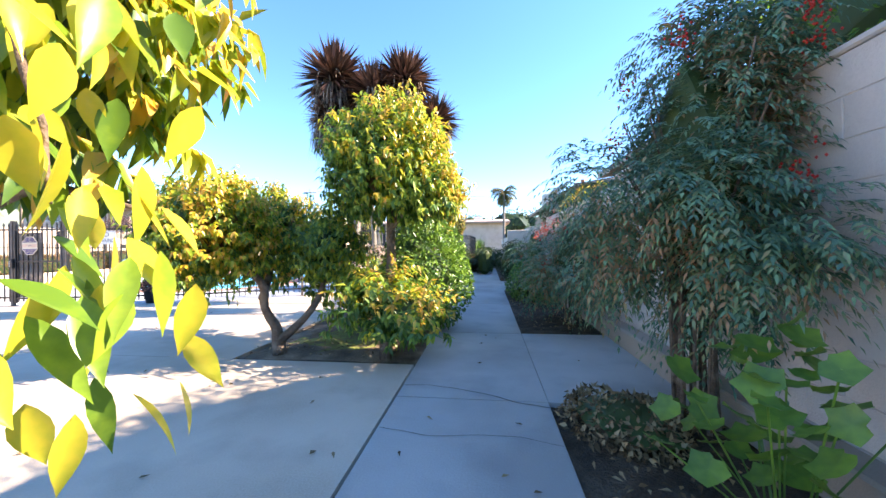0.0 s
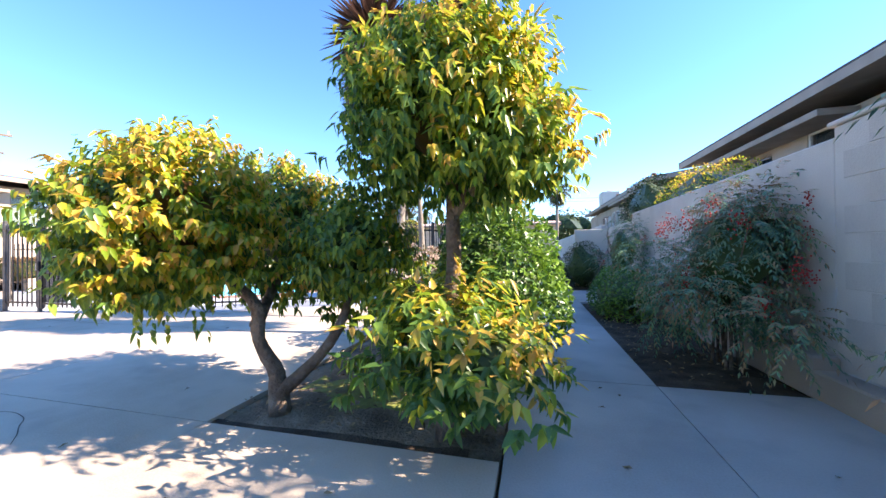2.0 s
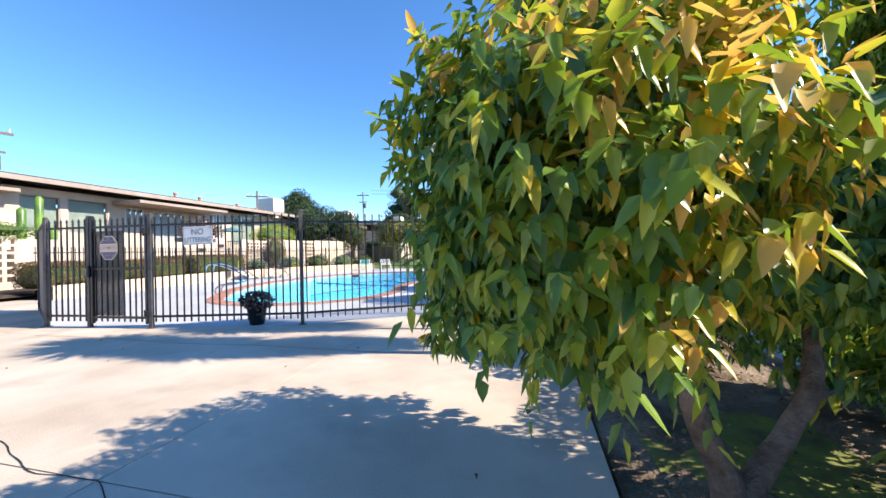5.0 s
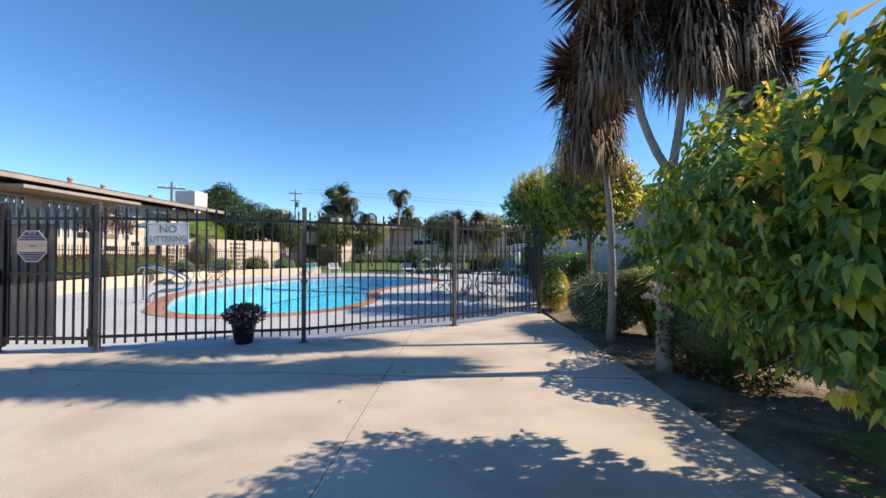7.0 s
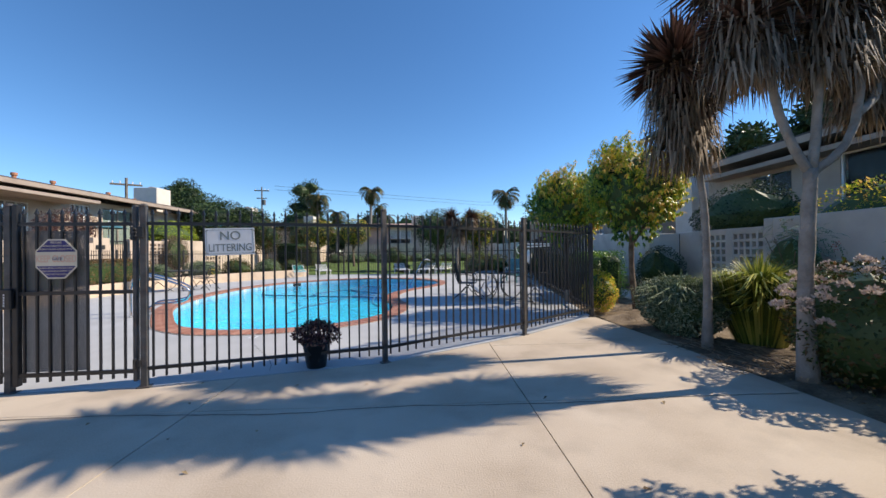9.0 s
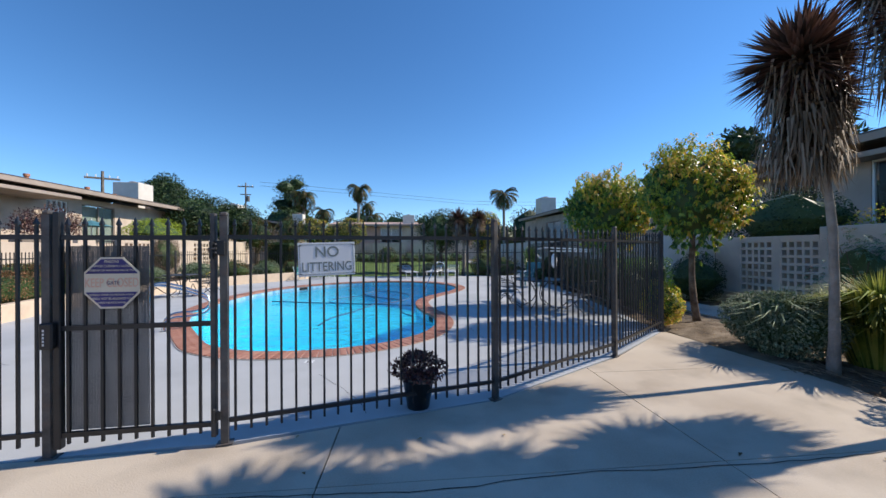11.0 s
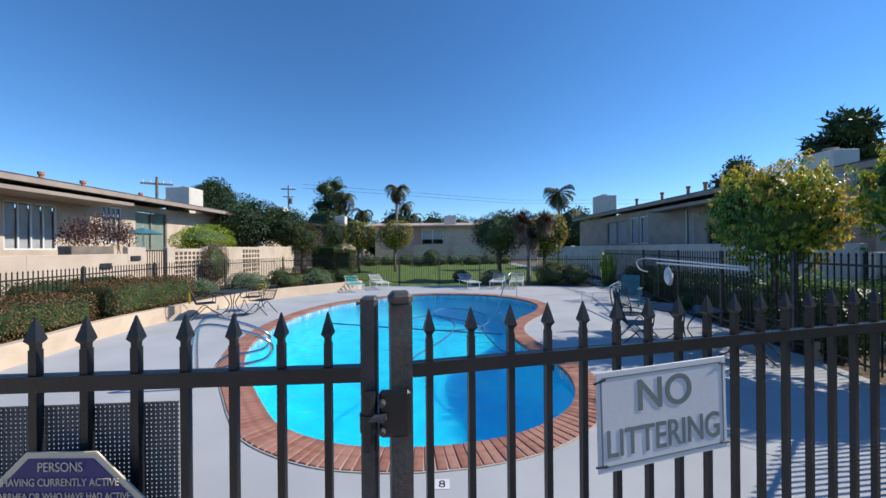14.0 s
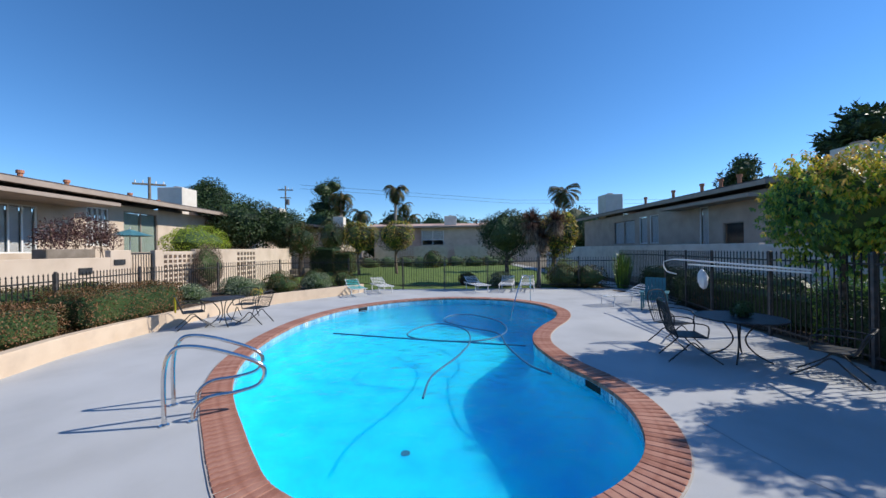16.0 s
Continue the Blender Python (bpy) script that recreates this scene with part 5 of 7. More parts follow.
# feathery shrubs of many canes
def fronds(parent, rng, lobes, n, reach, length, width, mat, pairs=6):
    """Flat sprays: leaflets in two ranks along an arching stalk."""
    P, A_, F = [], [], []
    total = sum(q[0] * q[1] + q[1] * q[2] + q[0] * q[2] for _, q in lobes)
    for c, q in lobes:
        k = int(n * (q[0] * q[1] + q[1] * q[2] + q[0] * q[2]) / total)
        p, d = crown_points(rng, k, c, tuple(v * 0.85 for v in q), 0.7, lump=0.4)
        for i in range(len(p)):
            way_ = d[i] * 0.8 + rng.normal(size=3) * 0.35 + np.array([0, 0, 0.15])
            way_ = way_ / np.linalg.norm(way_)
            side = np.cross(way_, [0.0, 0.0, 1.0])
            side = side / max(1e-6, np.linalg.norm(side))
            L = reach * rng.uniform(0.6, 1.15)
            for j in range(pairs * 2 + 1):
                t = (j // 2 + 1) / (pairs + 1) if j < pairs * 2 else 1.0
                s_ = (1 if j % 2 else -1) * (j < pairs * 2)
                P.append(p[i] + way_ * L * t - np.array([0, 0, 0.55 * L * t * t]))
                A_.append(way_ * 0.75 + side * s_ * 0.8 - np.array([0, 0, 0.45 + 0.4 * t]) + rng.normal(size=3) * 0.08)
                F.append(np.array([0, 0, 1.0]) + way_ * 0.4 + rng.normal(size=3) * 0.15)
    vs, fs = leaf_cloud(rng, np.array(P), np.array(A_), np.array(F), length, width, fold=0.12, droop=0.12)
    return cloud_mesh("foliage", vs, fs, mat, parent, kind="stuff")


def nandina(x, y, h, rx, ry, n, berries, label, canes=14):
    t = thing("nandina_shrub", label, "shrub", "feathery shrubs by the wall")
    for i in range(canes):
        a = rng.uniform(0, 6.28)
        d = rng.uniform(0.1, 0.75)
        ex, ey = x + math.cos(a) * rx * d, y + math.sin(a) * ry * d
        vs, fs = tube([(x + math.cos(a) * 0.12, y + math.sin(a) * 0.12, -0.02), ((x * 2 + ex) / 3, (y * 2 + ey) / 3, h * 0.4), (ex, ey, h * rng.uniform(0.6, 0.8))], [0.013, 0.010, 0.005], 6)
        part("cane", (vs, fs), M["bark"], t)
    lobes = [((x, y, h * 0.55), (rx * 0.6, ry * 0.6, h * 0.3))]
    for i in range(20):
        a, d, f = i * 2.4 + rng.uniform(-0.4, 0.4), rng.uniform(0.35, 0.8), 0.26 + 0.032 * i + rng.uniform(-0.04, 0.04)
        k = 0.26 + 0.1 * rng.random()
        squeeze = 1.1 if f < 0.58 else 0.4
        lobes.append(((x - (0.1 if f < 0.58 else -0.18) + math.cos(a) * rx * d * squeeze, y + math.sin(a) * ry * d * squeeze, h * f), (k, k * 1.1, k * 0.75)))
    core(t, lobes[:1], k=0.7)
    fronds(t, rng, lobes, n // 14, 0.24, 0.06, 0.017, M["nandina"])
    bs, bf = [], []
    for i in range(berries):
        a = rng.uniform(0, 6.28)
        c = np.array([x + math.cos(a) * rx * 0.75, y + math.sin(a) * ry * 0.8, h * rng.uniform(0.35, 0.85)])
        for j in range(34):
            o = c + rng.normal(size=3) * [0.035, 0.035, 0.05]
            r = 0.009
            b = len(bs)
            bs += [tuple(o + np.array(q) * r) for q in ((1, 0, 0), (-1, 0, 0), (0, 1, 0), (0, -1, 0), (0, 0, 1), (0, 0, -1))]
            bf += [tuple(b + q for q in f) for f in ((0, 2, 4), (2, 1, 4), (1, 3, 4), (3, 0, 4), (2, 0, 5), (1, 2, 5), (3, 1, 5), (0, 3, 5))]
    part("berries", (bs, bf), M["berry"], t, "red berry clusters", kind="stuff")
    return t


n1 = ab(6.15, 0.75)
nandina(n1[0] + 0.13, n1[1] + 0.05, 2.9, 0.62, 0.80, 60000, 8, "tall feathery bluish shrub with red berries against the wall", 22)
n2 = ab(5.85, 3.75)
nandina(n2[0] + 0.05, n2[1] + 0.05, 1.8, 0.66, 0.95, 32000, 20, "feathery shrub with red berries in the bed by the wall", 18)
nandina(6.25, 7.2, 1.9, 0.5, 1.0, 8000, 4, "feathery reddish shrub further along the wall", 10)
ball_shrub("yellow_shrub", "bright yellow-green shrub growing over the garden wall", (7.4, 6.4, 1.9), 0.8, "leafgold", 4200, 0.06, shape=(0.55, 1.7, 0.62))
ball_shrub("yellow_shrub", "bright yellow-green shrub overhanging the wall top", (7.8, 0.1, 2.85), 0.8, "leafyoung", 8000, 0.07, shape=(0.75, 1.8, 1.0))
ball_shrub("wall_shrub", "dark shrub with orange tips above the pierced wall", (7.5, 9.6, 2.2), 0.8, "leafdark", 4200, 0.07, shape=(0.6, 1.6, 0.75))
ball_shrub("dry_grass_tuft", "low dry grassy tuft at the corner of the bed", (5.85, 0.05, 0.07), 0.3, "litter", 1500, 0.05, shape=(0.36, 0.42, 0.08))

# broad round leaves
sq = thing("mallow_plant", "leafy plant with broad round bright green leaves beside the wall", "plant")
sx, sy = ab(6.22, -0.05)
srng = np.random.default_rng(5)
for i in range(54):
    a, d = srng.uniform(0, 6.28), srng.uniform(0.05, 0.5)
    x, y, z = sx + math.cos(a) * d * 0.9, sy + math.sin(a) * d * 1.2, srng.uniform(0.18, 0.85) * (1 - d * 0.6)
    r = srng.uniform(0.05, 0.095)
    vs, fs = [(0, 0, 0)], []
    K = 15
    for q in range(K):
        b = 2 * math.pi * q / K
        rr = r * (0.86 + 0.14 * math.cos(5 * b)) * (0.55 if q == 0 else 1)
        vs.append((rr * math.cos(b), rr * math.sin(b), 0.18 * rr + 0.006 * math.cos(5 * b)))
    fs = [(0, 1 + q, 1 + (q + 1) % K) for q in range(K)]
    part("leaf", (vs, fs), M["leafgreen"], sq, at=pose(x, y, z, srng.normal() * 24, srng.normal() * 24 - 12, srng.uniform(0, 360)), smooth=True)
    if i % 3 == 0:
        part("stalk", tube([(sx + math.cos(a) * 0.05, sy + math.sin(a) * 0.05, -0.02), (x, y, z)], 0.004, 5), M["leafgreen"], sq)


# ---- spiky heads ----
def head(rng_, c, r, n, live=True, skirt=0.0):
    """Blades that radiate from c; skirt: how far the hanging dead ones reach down."""
    cc = np.array(c)
    d = unit(rng_.normal(size=(n, 3)) + [0, 0, 0.25])
    out = []
    L = r * rng_.uniform(0.8, 1.1, n)
    w = 0.05 * r / 0.65
    s = unit(np.cross(d, [0, 0, 1.0]) + 1e-3)
    droop = np.array([0, 0, -1.0]) * (L * 0.18 * (1 - np.abs(d[:, 2])))[:, None]
    b = cc + d * 0.06
    m_ = cc + d * (L * 0.55)[:, None] + droop * 0.2
    e = cc + d * L[:, None] + droop
    u = np.cross(s, d) * w * 0.25
    vs = np.stack([b - s * w * 0.35, b + s * w * 0.35, m_ - s * w / 2, m_ + s * w / 2, m_ - u, e], 1).reshape(-1, 3)
    i = np.arange(n)[:, None] * 6
    fs = np.concatenate([i + [0, 4, 2], i + [0, 1, 4], i + [1, 3, 4], i + [2, 4, 5], i + [4, 3, 5]], 0)
    if not skirt:
        return [(vs, fs)]
    k = int(n * 1.5)
    a = rng_.uniform(0, 6.283, k)
    o = np.stack([np.cos(a), np.sin(a), np.zeros(k)], 1)
    z0 = rng_.uniform(-0.9, 0.1, k) * skirt
    rad = r * rng_.uniform(0.12, 0.5, k)
    top = cc + o * 0.07 + np.stack([0 * z0, 0 * z0, z0], 1)
    mid = top + o * rad[:, None] + [0, 0, -0.08]
    end = mid + o * 0.05 + np.stack([0 * a, 0 * a, -rng_.uniform(0.25, 0.6, k) * r], 1) + rng_.normal(size=(k, 3)) * 0.03
    s = np.cross(o, [0, 0, 1.0])
    w = 0.024
    v2 = np.stack([top - s * w * 0.5, top + s * w * 0.5, mid - s * w / 2, mid + s * w / 2, end], 1).reshape(-1, 3)
    i = np.arange(k)[:, None] * 5
    f2 = np.concatenate([i + [0, 1, 2], i + [1, 3, 2], i + [2, 3, 4]], 0)
    return [(vs, fs), (v2, f2)]


def cordyline(label, base, stem, branches, heads, blades=600, stem_r=0.075, group="dragon trees"):
    t = thing("cordyline_tree", label, "tree", group)
    trunk("trunk", t, stem, [stem_r * 1.6, stem_r * 1.1, stem_r, stem_r * 0.95], "palmbark", 12)
    for b in branches:
        trunk("limb", t, b, [stem_r * 0.75, stem_r * 0.6, stem_r * 0.5], "palmbark", 9)
    for c, r, sk in heads:
        res = head(rng, c, r, blades, True, sk)
        cloud_mesh("blade_cluster", *res[0], M["cord"], t, "bronze-purple sword leaves", "stuff")
        if len(res) > 1:
            cloud_mesh("dead_skirt", *res[1], M["dead"], t, "hanging dry dead leaves", "stuff")
    return t


ca = (2.66, 4.93)
cb = (2.70, 3.76)
cordyline("tall slender dragon tree with bare grey trunk and dry skirt", ca,
          [(ca[0], ca[1], -0.02), (ca[0] + 0.02, ca[1], 0.9), (ca[0] - 0.03, ca[1], 2.0), (ca[0] - 0.2, ca[1] + 0.1, 3.5)],
          [], [((ca[0] - 0.3, ca[1] + 0.1, 3.72), 0.70, 1.35), ((ca[0] - 0.08, ca[1] + 0.1, 3.3), 0.52, 0.9)], stem_r=0.042)
cordyline("large branching dragon tree with bronze heads and dead hanging leaves", cb,
          [(cb[0] + 0.02, cb[1], -0.02), (cb[0], cb[1], 0.7), (cb[0] + 0.04, cb[1], 1.5), (cb[0] + 0.08, cb[1], 2.05)],
          [[(cb[0] + 0.08, cb[1], 2.0), (cb[0] - 0.18, cb[1] + 0.05, 2.6), (cb[0] - 0.4, cb[1] + 0.1, 4.0)], [(cb[0] + 0.08, cb[1], 2.0), (cb[0] + 0.25, cb[1] + 0.05, 2.9), (cb[0] + 0.3, cb[1] + 0.1, 3.8)],
           [(cb[0] + 0.08, cb[1], 2.0), (cb[0] + 0.55, cb[1], 2.5), (cb[0] + 0.85, cb[1] + 0.15, 4.0)], [(cb[0] + 0.6, cb[1] + 0.02, 2.6), (cb[0] + 1.05, cb[1] + 0.2, 2.9), (cb[0] + 1.3, cb[1] + 0.45, 3.35)]],
          [((cb[0] - 0.42, cb[1] + 0.15, 4.2), 0.74, 1.2), ((cb[0] + 0.35, cb[1] + 0.1, 3.85), 0.62, 0.9), ((cb[0] + 0.85, cb[1] + 0.25, 4.1), 0.68, 1.0), ((cb[0] + 1.35, cb[1] + 0.5, 3.45), 0.58, 0.7),
           ((cb[0] - 0.45, cb[1] + 0.1, 3.5), 0.5, 0.5)], blades=520, stem_r=0.058)

# strap-leaved clump, grey shrubs, flowering shrub
def strap_clump(label, x, y, r, h, n, mat="strap", name="strap_leaved_clump", base=0.0):
    t = thing(name, label, "plant")
    a, q = rng.uniform(0, 6.283, n), rng.random(n) ** 0.7
    b = np.stack([x + np.cos(a) * q * r * 0.35, y + np.sin(a) * q * r * 0.35, np.full(n, base)], 1)
    o = np.stack([np.cos(a), np.sin(a), 0 * a], 1)
    H = h * rng.uniform(0.6, 1.1, n)
    m_ = b + o * (q * r * 0.35)[:, None] + np.stack([0 * a, 0 * a, H * 0.75], 1)
    e = b + o * (q * r)[:, None] + np.stack([0 * a, 0 * a, H * (1 - 0.35 * q)], 1)
    s = np.cross(o, [0, 0, 1.0]) * 0.011
    vs = np.stack([b - s, b + s, m_ - s, m_ + s, e], 1).reshape(-1, 3)
    i = np.arange(n)[:, None] * 5
    fs = np.concatenate([i + [0, 1, 2], i + [1, 3, 2], i + [2, 3, 4]], 0)
    cloud_mesh("blade_cluster", vs, fs, M[mat], t, kind="stuff")
    return t


st = (3.55, 5.1)
strap_clump("clump of long yellow-green strap leaves beside the grey trunks", st[0], st[1], 0.8, 1.2, 1700)
gs = ab(2.15, 6.0)
ball_shrub("lavender_shrub", "grey-green lavender-like shrub at the edge of the patio", (gs[0] + 0.12, gs[1], 0.42), 0.5, "silver", 9000, 0.045, shape=(0.5, 0.8, 0.44), lump=0.1)
strap_clump("thin grey stalks above the lavender shrub", gs[0] + 0.12, gs[1], 0.75, 0.98, 420, "silver", "lavender_stalks")
fs_ = (3.15, 3.6)
fl_ = ball_shrub("flowering_shrub", "dark leafy shrub covered with pale pinkish flower heads", (fs_[0], fs_[1], 0.5), 0.5, "hedge", 5000, 0.05, shape=(0.55, 0.7, 0.62))
for i in range(64):
    d_ = unit(rng.normal(size=(1, 3)))[0]
    d_[2] = abs(d_[2]) * 0.9 + 0.05
    c_ = np.array([fs_[0], fs_[1], 0.55]) + d_ * np.array([0.56, 0.70, 0.62]) * rng.uniform(0.92, 1.08)
    k = 38
    q_ = unit(rng.normal(size=(k, 3)))
    q_[:, 2] = np.abs(q_[:, 2])
    vs, fs = leaf_cloud(rng, c_ + q_ * 0.04, q_ + [0, 0, 0.3], rng.normal(size=(k, 3)), 0.036, 0.028)
    cloud_mesh("flower_head", vs, fs, M["flower"], fl_, "pale pinkish flower head")
ball_shrub("yellow_shrub", "yellow-leaved shrub at the corner of the fence", (2.62, 7.75, 0.42), 0.4, "leafgold", 3600, 0.05, shape=(0.3, 0.42, 0.42))
clipped_hedge("hedge", "dark clipped hedge across the walkway bed", 2.75, 3.3, 8.9, 10.2, 0.95, "leafdark", 3200, 0.05)
# dark leaves put the shade behind the fence into this hedge's colour
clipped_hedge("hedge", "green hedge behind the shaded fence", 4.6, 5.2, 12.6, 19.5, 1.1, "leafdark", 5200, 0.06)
stk = thing("dry_prunings", "loose pile of dry twigs and fallen blades on the soil", "debris")
vs_, fs2 = [], []
for i in range(90):
    x, y, a = cb[0] - 0.15 + rng.uniform(-0.35, 0.5), cb[1] + 0.7 + rng.uniform(-0.6, 0.6), rng.uniform(0, 3.14)
    L = rng.uniform(0.1, 0.3)
    p_ = tube([(x, y, 0.03), (x + L * math.cos(a), y + L * math.sin(a), rng.uniform(0.03, 0.09))], 0.004, 4)
    o = len(vs_)
    vs_ += p_[0]
    fs2 += [tuple(k + o for k in f) for f in p_[1]]
part("twigs", (vs_, fs2), M["dead"], stk, kind="stuff")

ball_tree("privet_tree", "round clipped tree with green and golden leaves beyond the fence corner", 3.5, 7.95, 2.56, (0.88, 0.90, 1.02), "leaf", 21000, 0.095, 0.06, "round trees", "leafgold")
ball_tree("privet_tree", "round clipped tree overhanging the shaded fence", 2.95, 10.2, 2.5, (0.90, 0.94, 1.02), "leaf", 22000, 0.095, 0.06, "round trees", "leafgold")

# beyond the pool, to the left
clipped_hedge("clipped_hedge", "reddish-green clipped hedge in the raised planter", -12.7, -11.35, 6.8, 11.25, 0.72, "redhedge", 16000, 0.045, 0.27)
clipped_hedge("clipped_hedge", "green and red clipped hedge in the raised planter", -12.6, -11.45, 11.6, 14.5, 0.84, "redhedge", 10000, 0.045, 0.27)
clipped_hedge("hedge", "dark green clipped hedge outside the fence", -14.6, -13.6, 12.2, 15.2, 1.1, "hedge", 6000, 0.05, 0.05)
for i, (px_, py_, r) in enumerate(((-10.7, 17.3, 0.6), (-10.0, 18.7, 0.62), (-9.1, 20.0, 0.62), (-8.3, 21.4, 0.62), (-11.8, 18.6, 0.6), (-11.0, 20.6, 0.7), (-11.9, 16.2, 0.5), (-9.9, 22.0, 0.7))):
    px_, py_ = far(px_, py_)
    ball_shrub("rounded_shrub", ("grey-green rounded shrub in the raised planter" if i % 2 == 0 else "green mounded shrub in the raised planter"), (px_, py_, 0.5), r, ("silver", "hedge")[i % 2], 3000, 0.06, "planter shrubs", shape=(r, r, r * 0.72))
ball_shrub("marigold", "small orange-flowered plant in the planter", (*far(-10.15, 16.9), 0.45), 0.18, "leafgold", 500, 0.05)
pt = thing("plum_shrub", "purple-leaved shrub in a long box behind the garden wall", "shrub")
lob = [((-15.9, 16.4, 2.75), (0.5, 0.8, 0.55)), ((-15.9, 15.5, 2.5), (0.4, 0.5, 0.5)), ((-15.9, 17.3, 2.6), (0.4, 0.5, 0.5))]
for i in range(9):
    y_ = 15.4 + i * 0.26
    part("stem", tube([(-15.8, y_, 1.5), (-15.8 + rng.normal() * 0.15, y_ + rng.normal() * 0.2, 2.7 + rng.random() * 0.3)], 0.012, 5), M["bark"], pt)
leafy("foliage", pt, rng, lob, 5200, 0.075, 0.045, M["purple"], depth=0.8, hang=0.0, lump=0.4)
tagged(part("long_planter_box", boxes((-15.75, -15.3, 14.8, 16.3, 1.5, 2.14), bevel=0.02), M["wood"]), "weathered grey long planter box on the terrace", "planter")
ball_shrub("tree_bush", "yellow-green bush over the garden wall", (-16.6, 23.3, 2.5), 1.3, "leafyoung", 5500, 0.09, shape=(1.2, 2.0, 0.9))
ball_shrub("bare_shrub", "brownish twiggy shrub against the pierced wall", (-14.5, 20.9, 1.3), 0.8, "dead", 9000, 0.05, shape=(0.5, 0.9, 1.0))
for x, y, z, r, nn, lf in ((-19.6, 33.0, 4.2, (2.7, 3.0, 2.1), 12000, 0.2), (-17.0, 34.5, 3.7, (2.0, 2.4, 1.9), 8000, 0.2), (-14.6, 32.5, 2.8, (1.3, 1.6, 1.4), 4600, 0.14), (-14.9, 42, 3.3, (1.6, 2, 1.9), 4600, 0.16), (-29.0, 44.0, 7.6, (2.6, 2.6, 2.4), 6200, 0.28)):
    ball_tree("broad_tree", "dark green broad-crowned tree behind the garden wall", x, y, z, r, "leafdark" if lf > 0.19 else "hedge", nn, lf, 0.2, "background trees")
clipped_hedge("hedge", "dark clipped block hedge by the lawn", -15.6, -13.2, 37.0, 39.4, 2.3, "leafdark", 4200, 0.1)
clipped_hedge("hedge", "green clipped block hedge by the lawn", -12.9, -11.2, 35.0, 37.0, 1.9, "hedge", 3200, 0.1)
for x, y in ((-10.3, 33.5), (-7.2, 33.5)):
    ball_tree("clipped_tree", "round clipped tree with golden tips on the lawn", x, y, 3.0, (1.35, 1.35, 1.25), "hedge", 6000, 0.12, 0.1, "round lawn trees", "leafgold")
ball_shrub("ball_shrub", "clipped green ball shrub on the lawn", (-4.3, 42.5, 0.9), 1.0, "hedge", 3000, 0.1)
bt = ball_tree("dark_tree", "dark round tree beyond the back fence", 0.15, 24.4, 2.75, (1.5, 1.4, 1.3), "leafdark", 9000, 0.12, 0.12, "round lawn trees")
ball_tree("round_tree", "round tree with sunlit golden leaves beyond the back fence", 2.75, 24.0, 2.7, (1.15, 1.2, 1.2), "hedge", 8000, 0.11, 0.12, "round lawn trees", "leafgold")
cordyline("dragon tree with purple-bronze heads behind the back fence", (1.2, 21.9), [(1.2, 21.9, -0.02), (1.25, 21.9, 1.0), (1.22, 21.9, 2.0), (1.2, 21.9, 2.6)],
          [[(1.22, 21.9, 2.2), (1.6, 21.9, 2.8), (1.9, 21.9, 3.2)]], [((0.9, 21.9, 3.3), 0.8, 0.9), ((2.1, 21.9, 3.35), 0.7, 0.6), ((1.4, 21.9, 2.5), 0.55, 0.6)], blades=260, stem_r=0.08)
strap_clump("bright green yucca-like plant behind the fence", 5.0, 21.0, 0.75, 2.0, 260, "leafgreen", "spiky_plant")
# leafdark shrubs carry their shade in the leaf colour
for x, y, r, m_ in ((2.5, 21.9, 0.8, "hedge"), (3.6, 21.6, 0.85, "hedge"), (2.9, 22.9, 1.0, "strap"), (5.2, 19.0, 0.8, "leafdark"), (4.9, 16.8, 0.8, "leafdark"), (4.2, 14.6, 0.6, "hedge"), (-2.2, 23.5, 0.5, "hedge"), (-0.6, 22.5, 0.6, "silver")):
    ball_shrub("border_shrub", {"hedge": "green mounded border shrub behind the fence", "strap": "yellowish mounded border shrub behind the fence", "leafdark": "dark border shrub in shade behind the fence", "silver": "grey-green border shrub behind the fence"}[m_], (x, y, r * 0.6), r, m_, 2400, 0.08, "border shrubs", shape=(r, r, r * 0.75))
for i in range(9):
    x = -11.5 + i * 2.0
    ball_shrub("ground_cover", "grey-green mounded ground cover beyond the lawn", (x, 45 + (i % 3) * 1.2, 0.45), 1.3, "silver" if i % 2 else "hedge", 1500, 0.12, "mounds beyond the lawn", shape=(1.4, 1.4, 0.75))


# palms and the distance
def palm(label, x, y, h, r, n, fan=False, lean=0.0, name="palm_tree"):
    t = thing(name, label, "tree", "palms")
    trunk("trunk", t, [(x, y, -0.02), (x + lean * 0.3, y, h * 0.4), (x + lean, y, h)], [r * 0.13, r * 0.09, r * 0.08], "palmbark", 8)
    vs, fs = [], []
    for i in range(n):
        a = rng.uniform(0, 6.283)
        el = rng.uniform(-0.7, 1.2)
        o = Vector((math.cos(a), math.sin(a), 0))
        prev = Vector((x + lean, y, h))
        side = Vector((-o.y, o.x, 0))
        K = 6
        for k in range(K):
            e = el - (0.25 if fan else 0.42) * k
            nxt = prev + (o * math.cos(e) + Vector((0, 0, math.sin(e)))) * (r / K)
            w = r * (0.20 if not fan else (0.06 + 0.05 * k)) * (1 - 0.7 * abs(k / K - 0.45))
            for s_ in (-1, 1):
                for q in range(3):
                    b = len(vs)
                    p_ = prev.lerp(nxt, q / 3)
                    vs += [tuple(p_), tuple(p_ + (nxt - prev) * 0.3), tuple(p_ + side * s_ * w + (nxt - prev) * 0.7 - Vector((0, 0, w * 0.6)))]
                    fs.append((b, b + 1, b + 2))
            prev = nxt
    part("fronds", (vs, fs), M["hedge"], t, "green drooping fronds", kind="stuff")
    return t


pm = (6.76, 34.8)
palm("short fan palm above the clipped trees", pm[0], pm[1], 6.7, 1.5, 60, True)
palm("tall slender palm on the skyline", -14.3, 83.5, 15.2, 3.8, 46, lean=0.5)
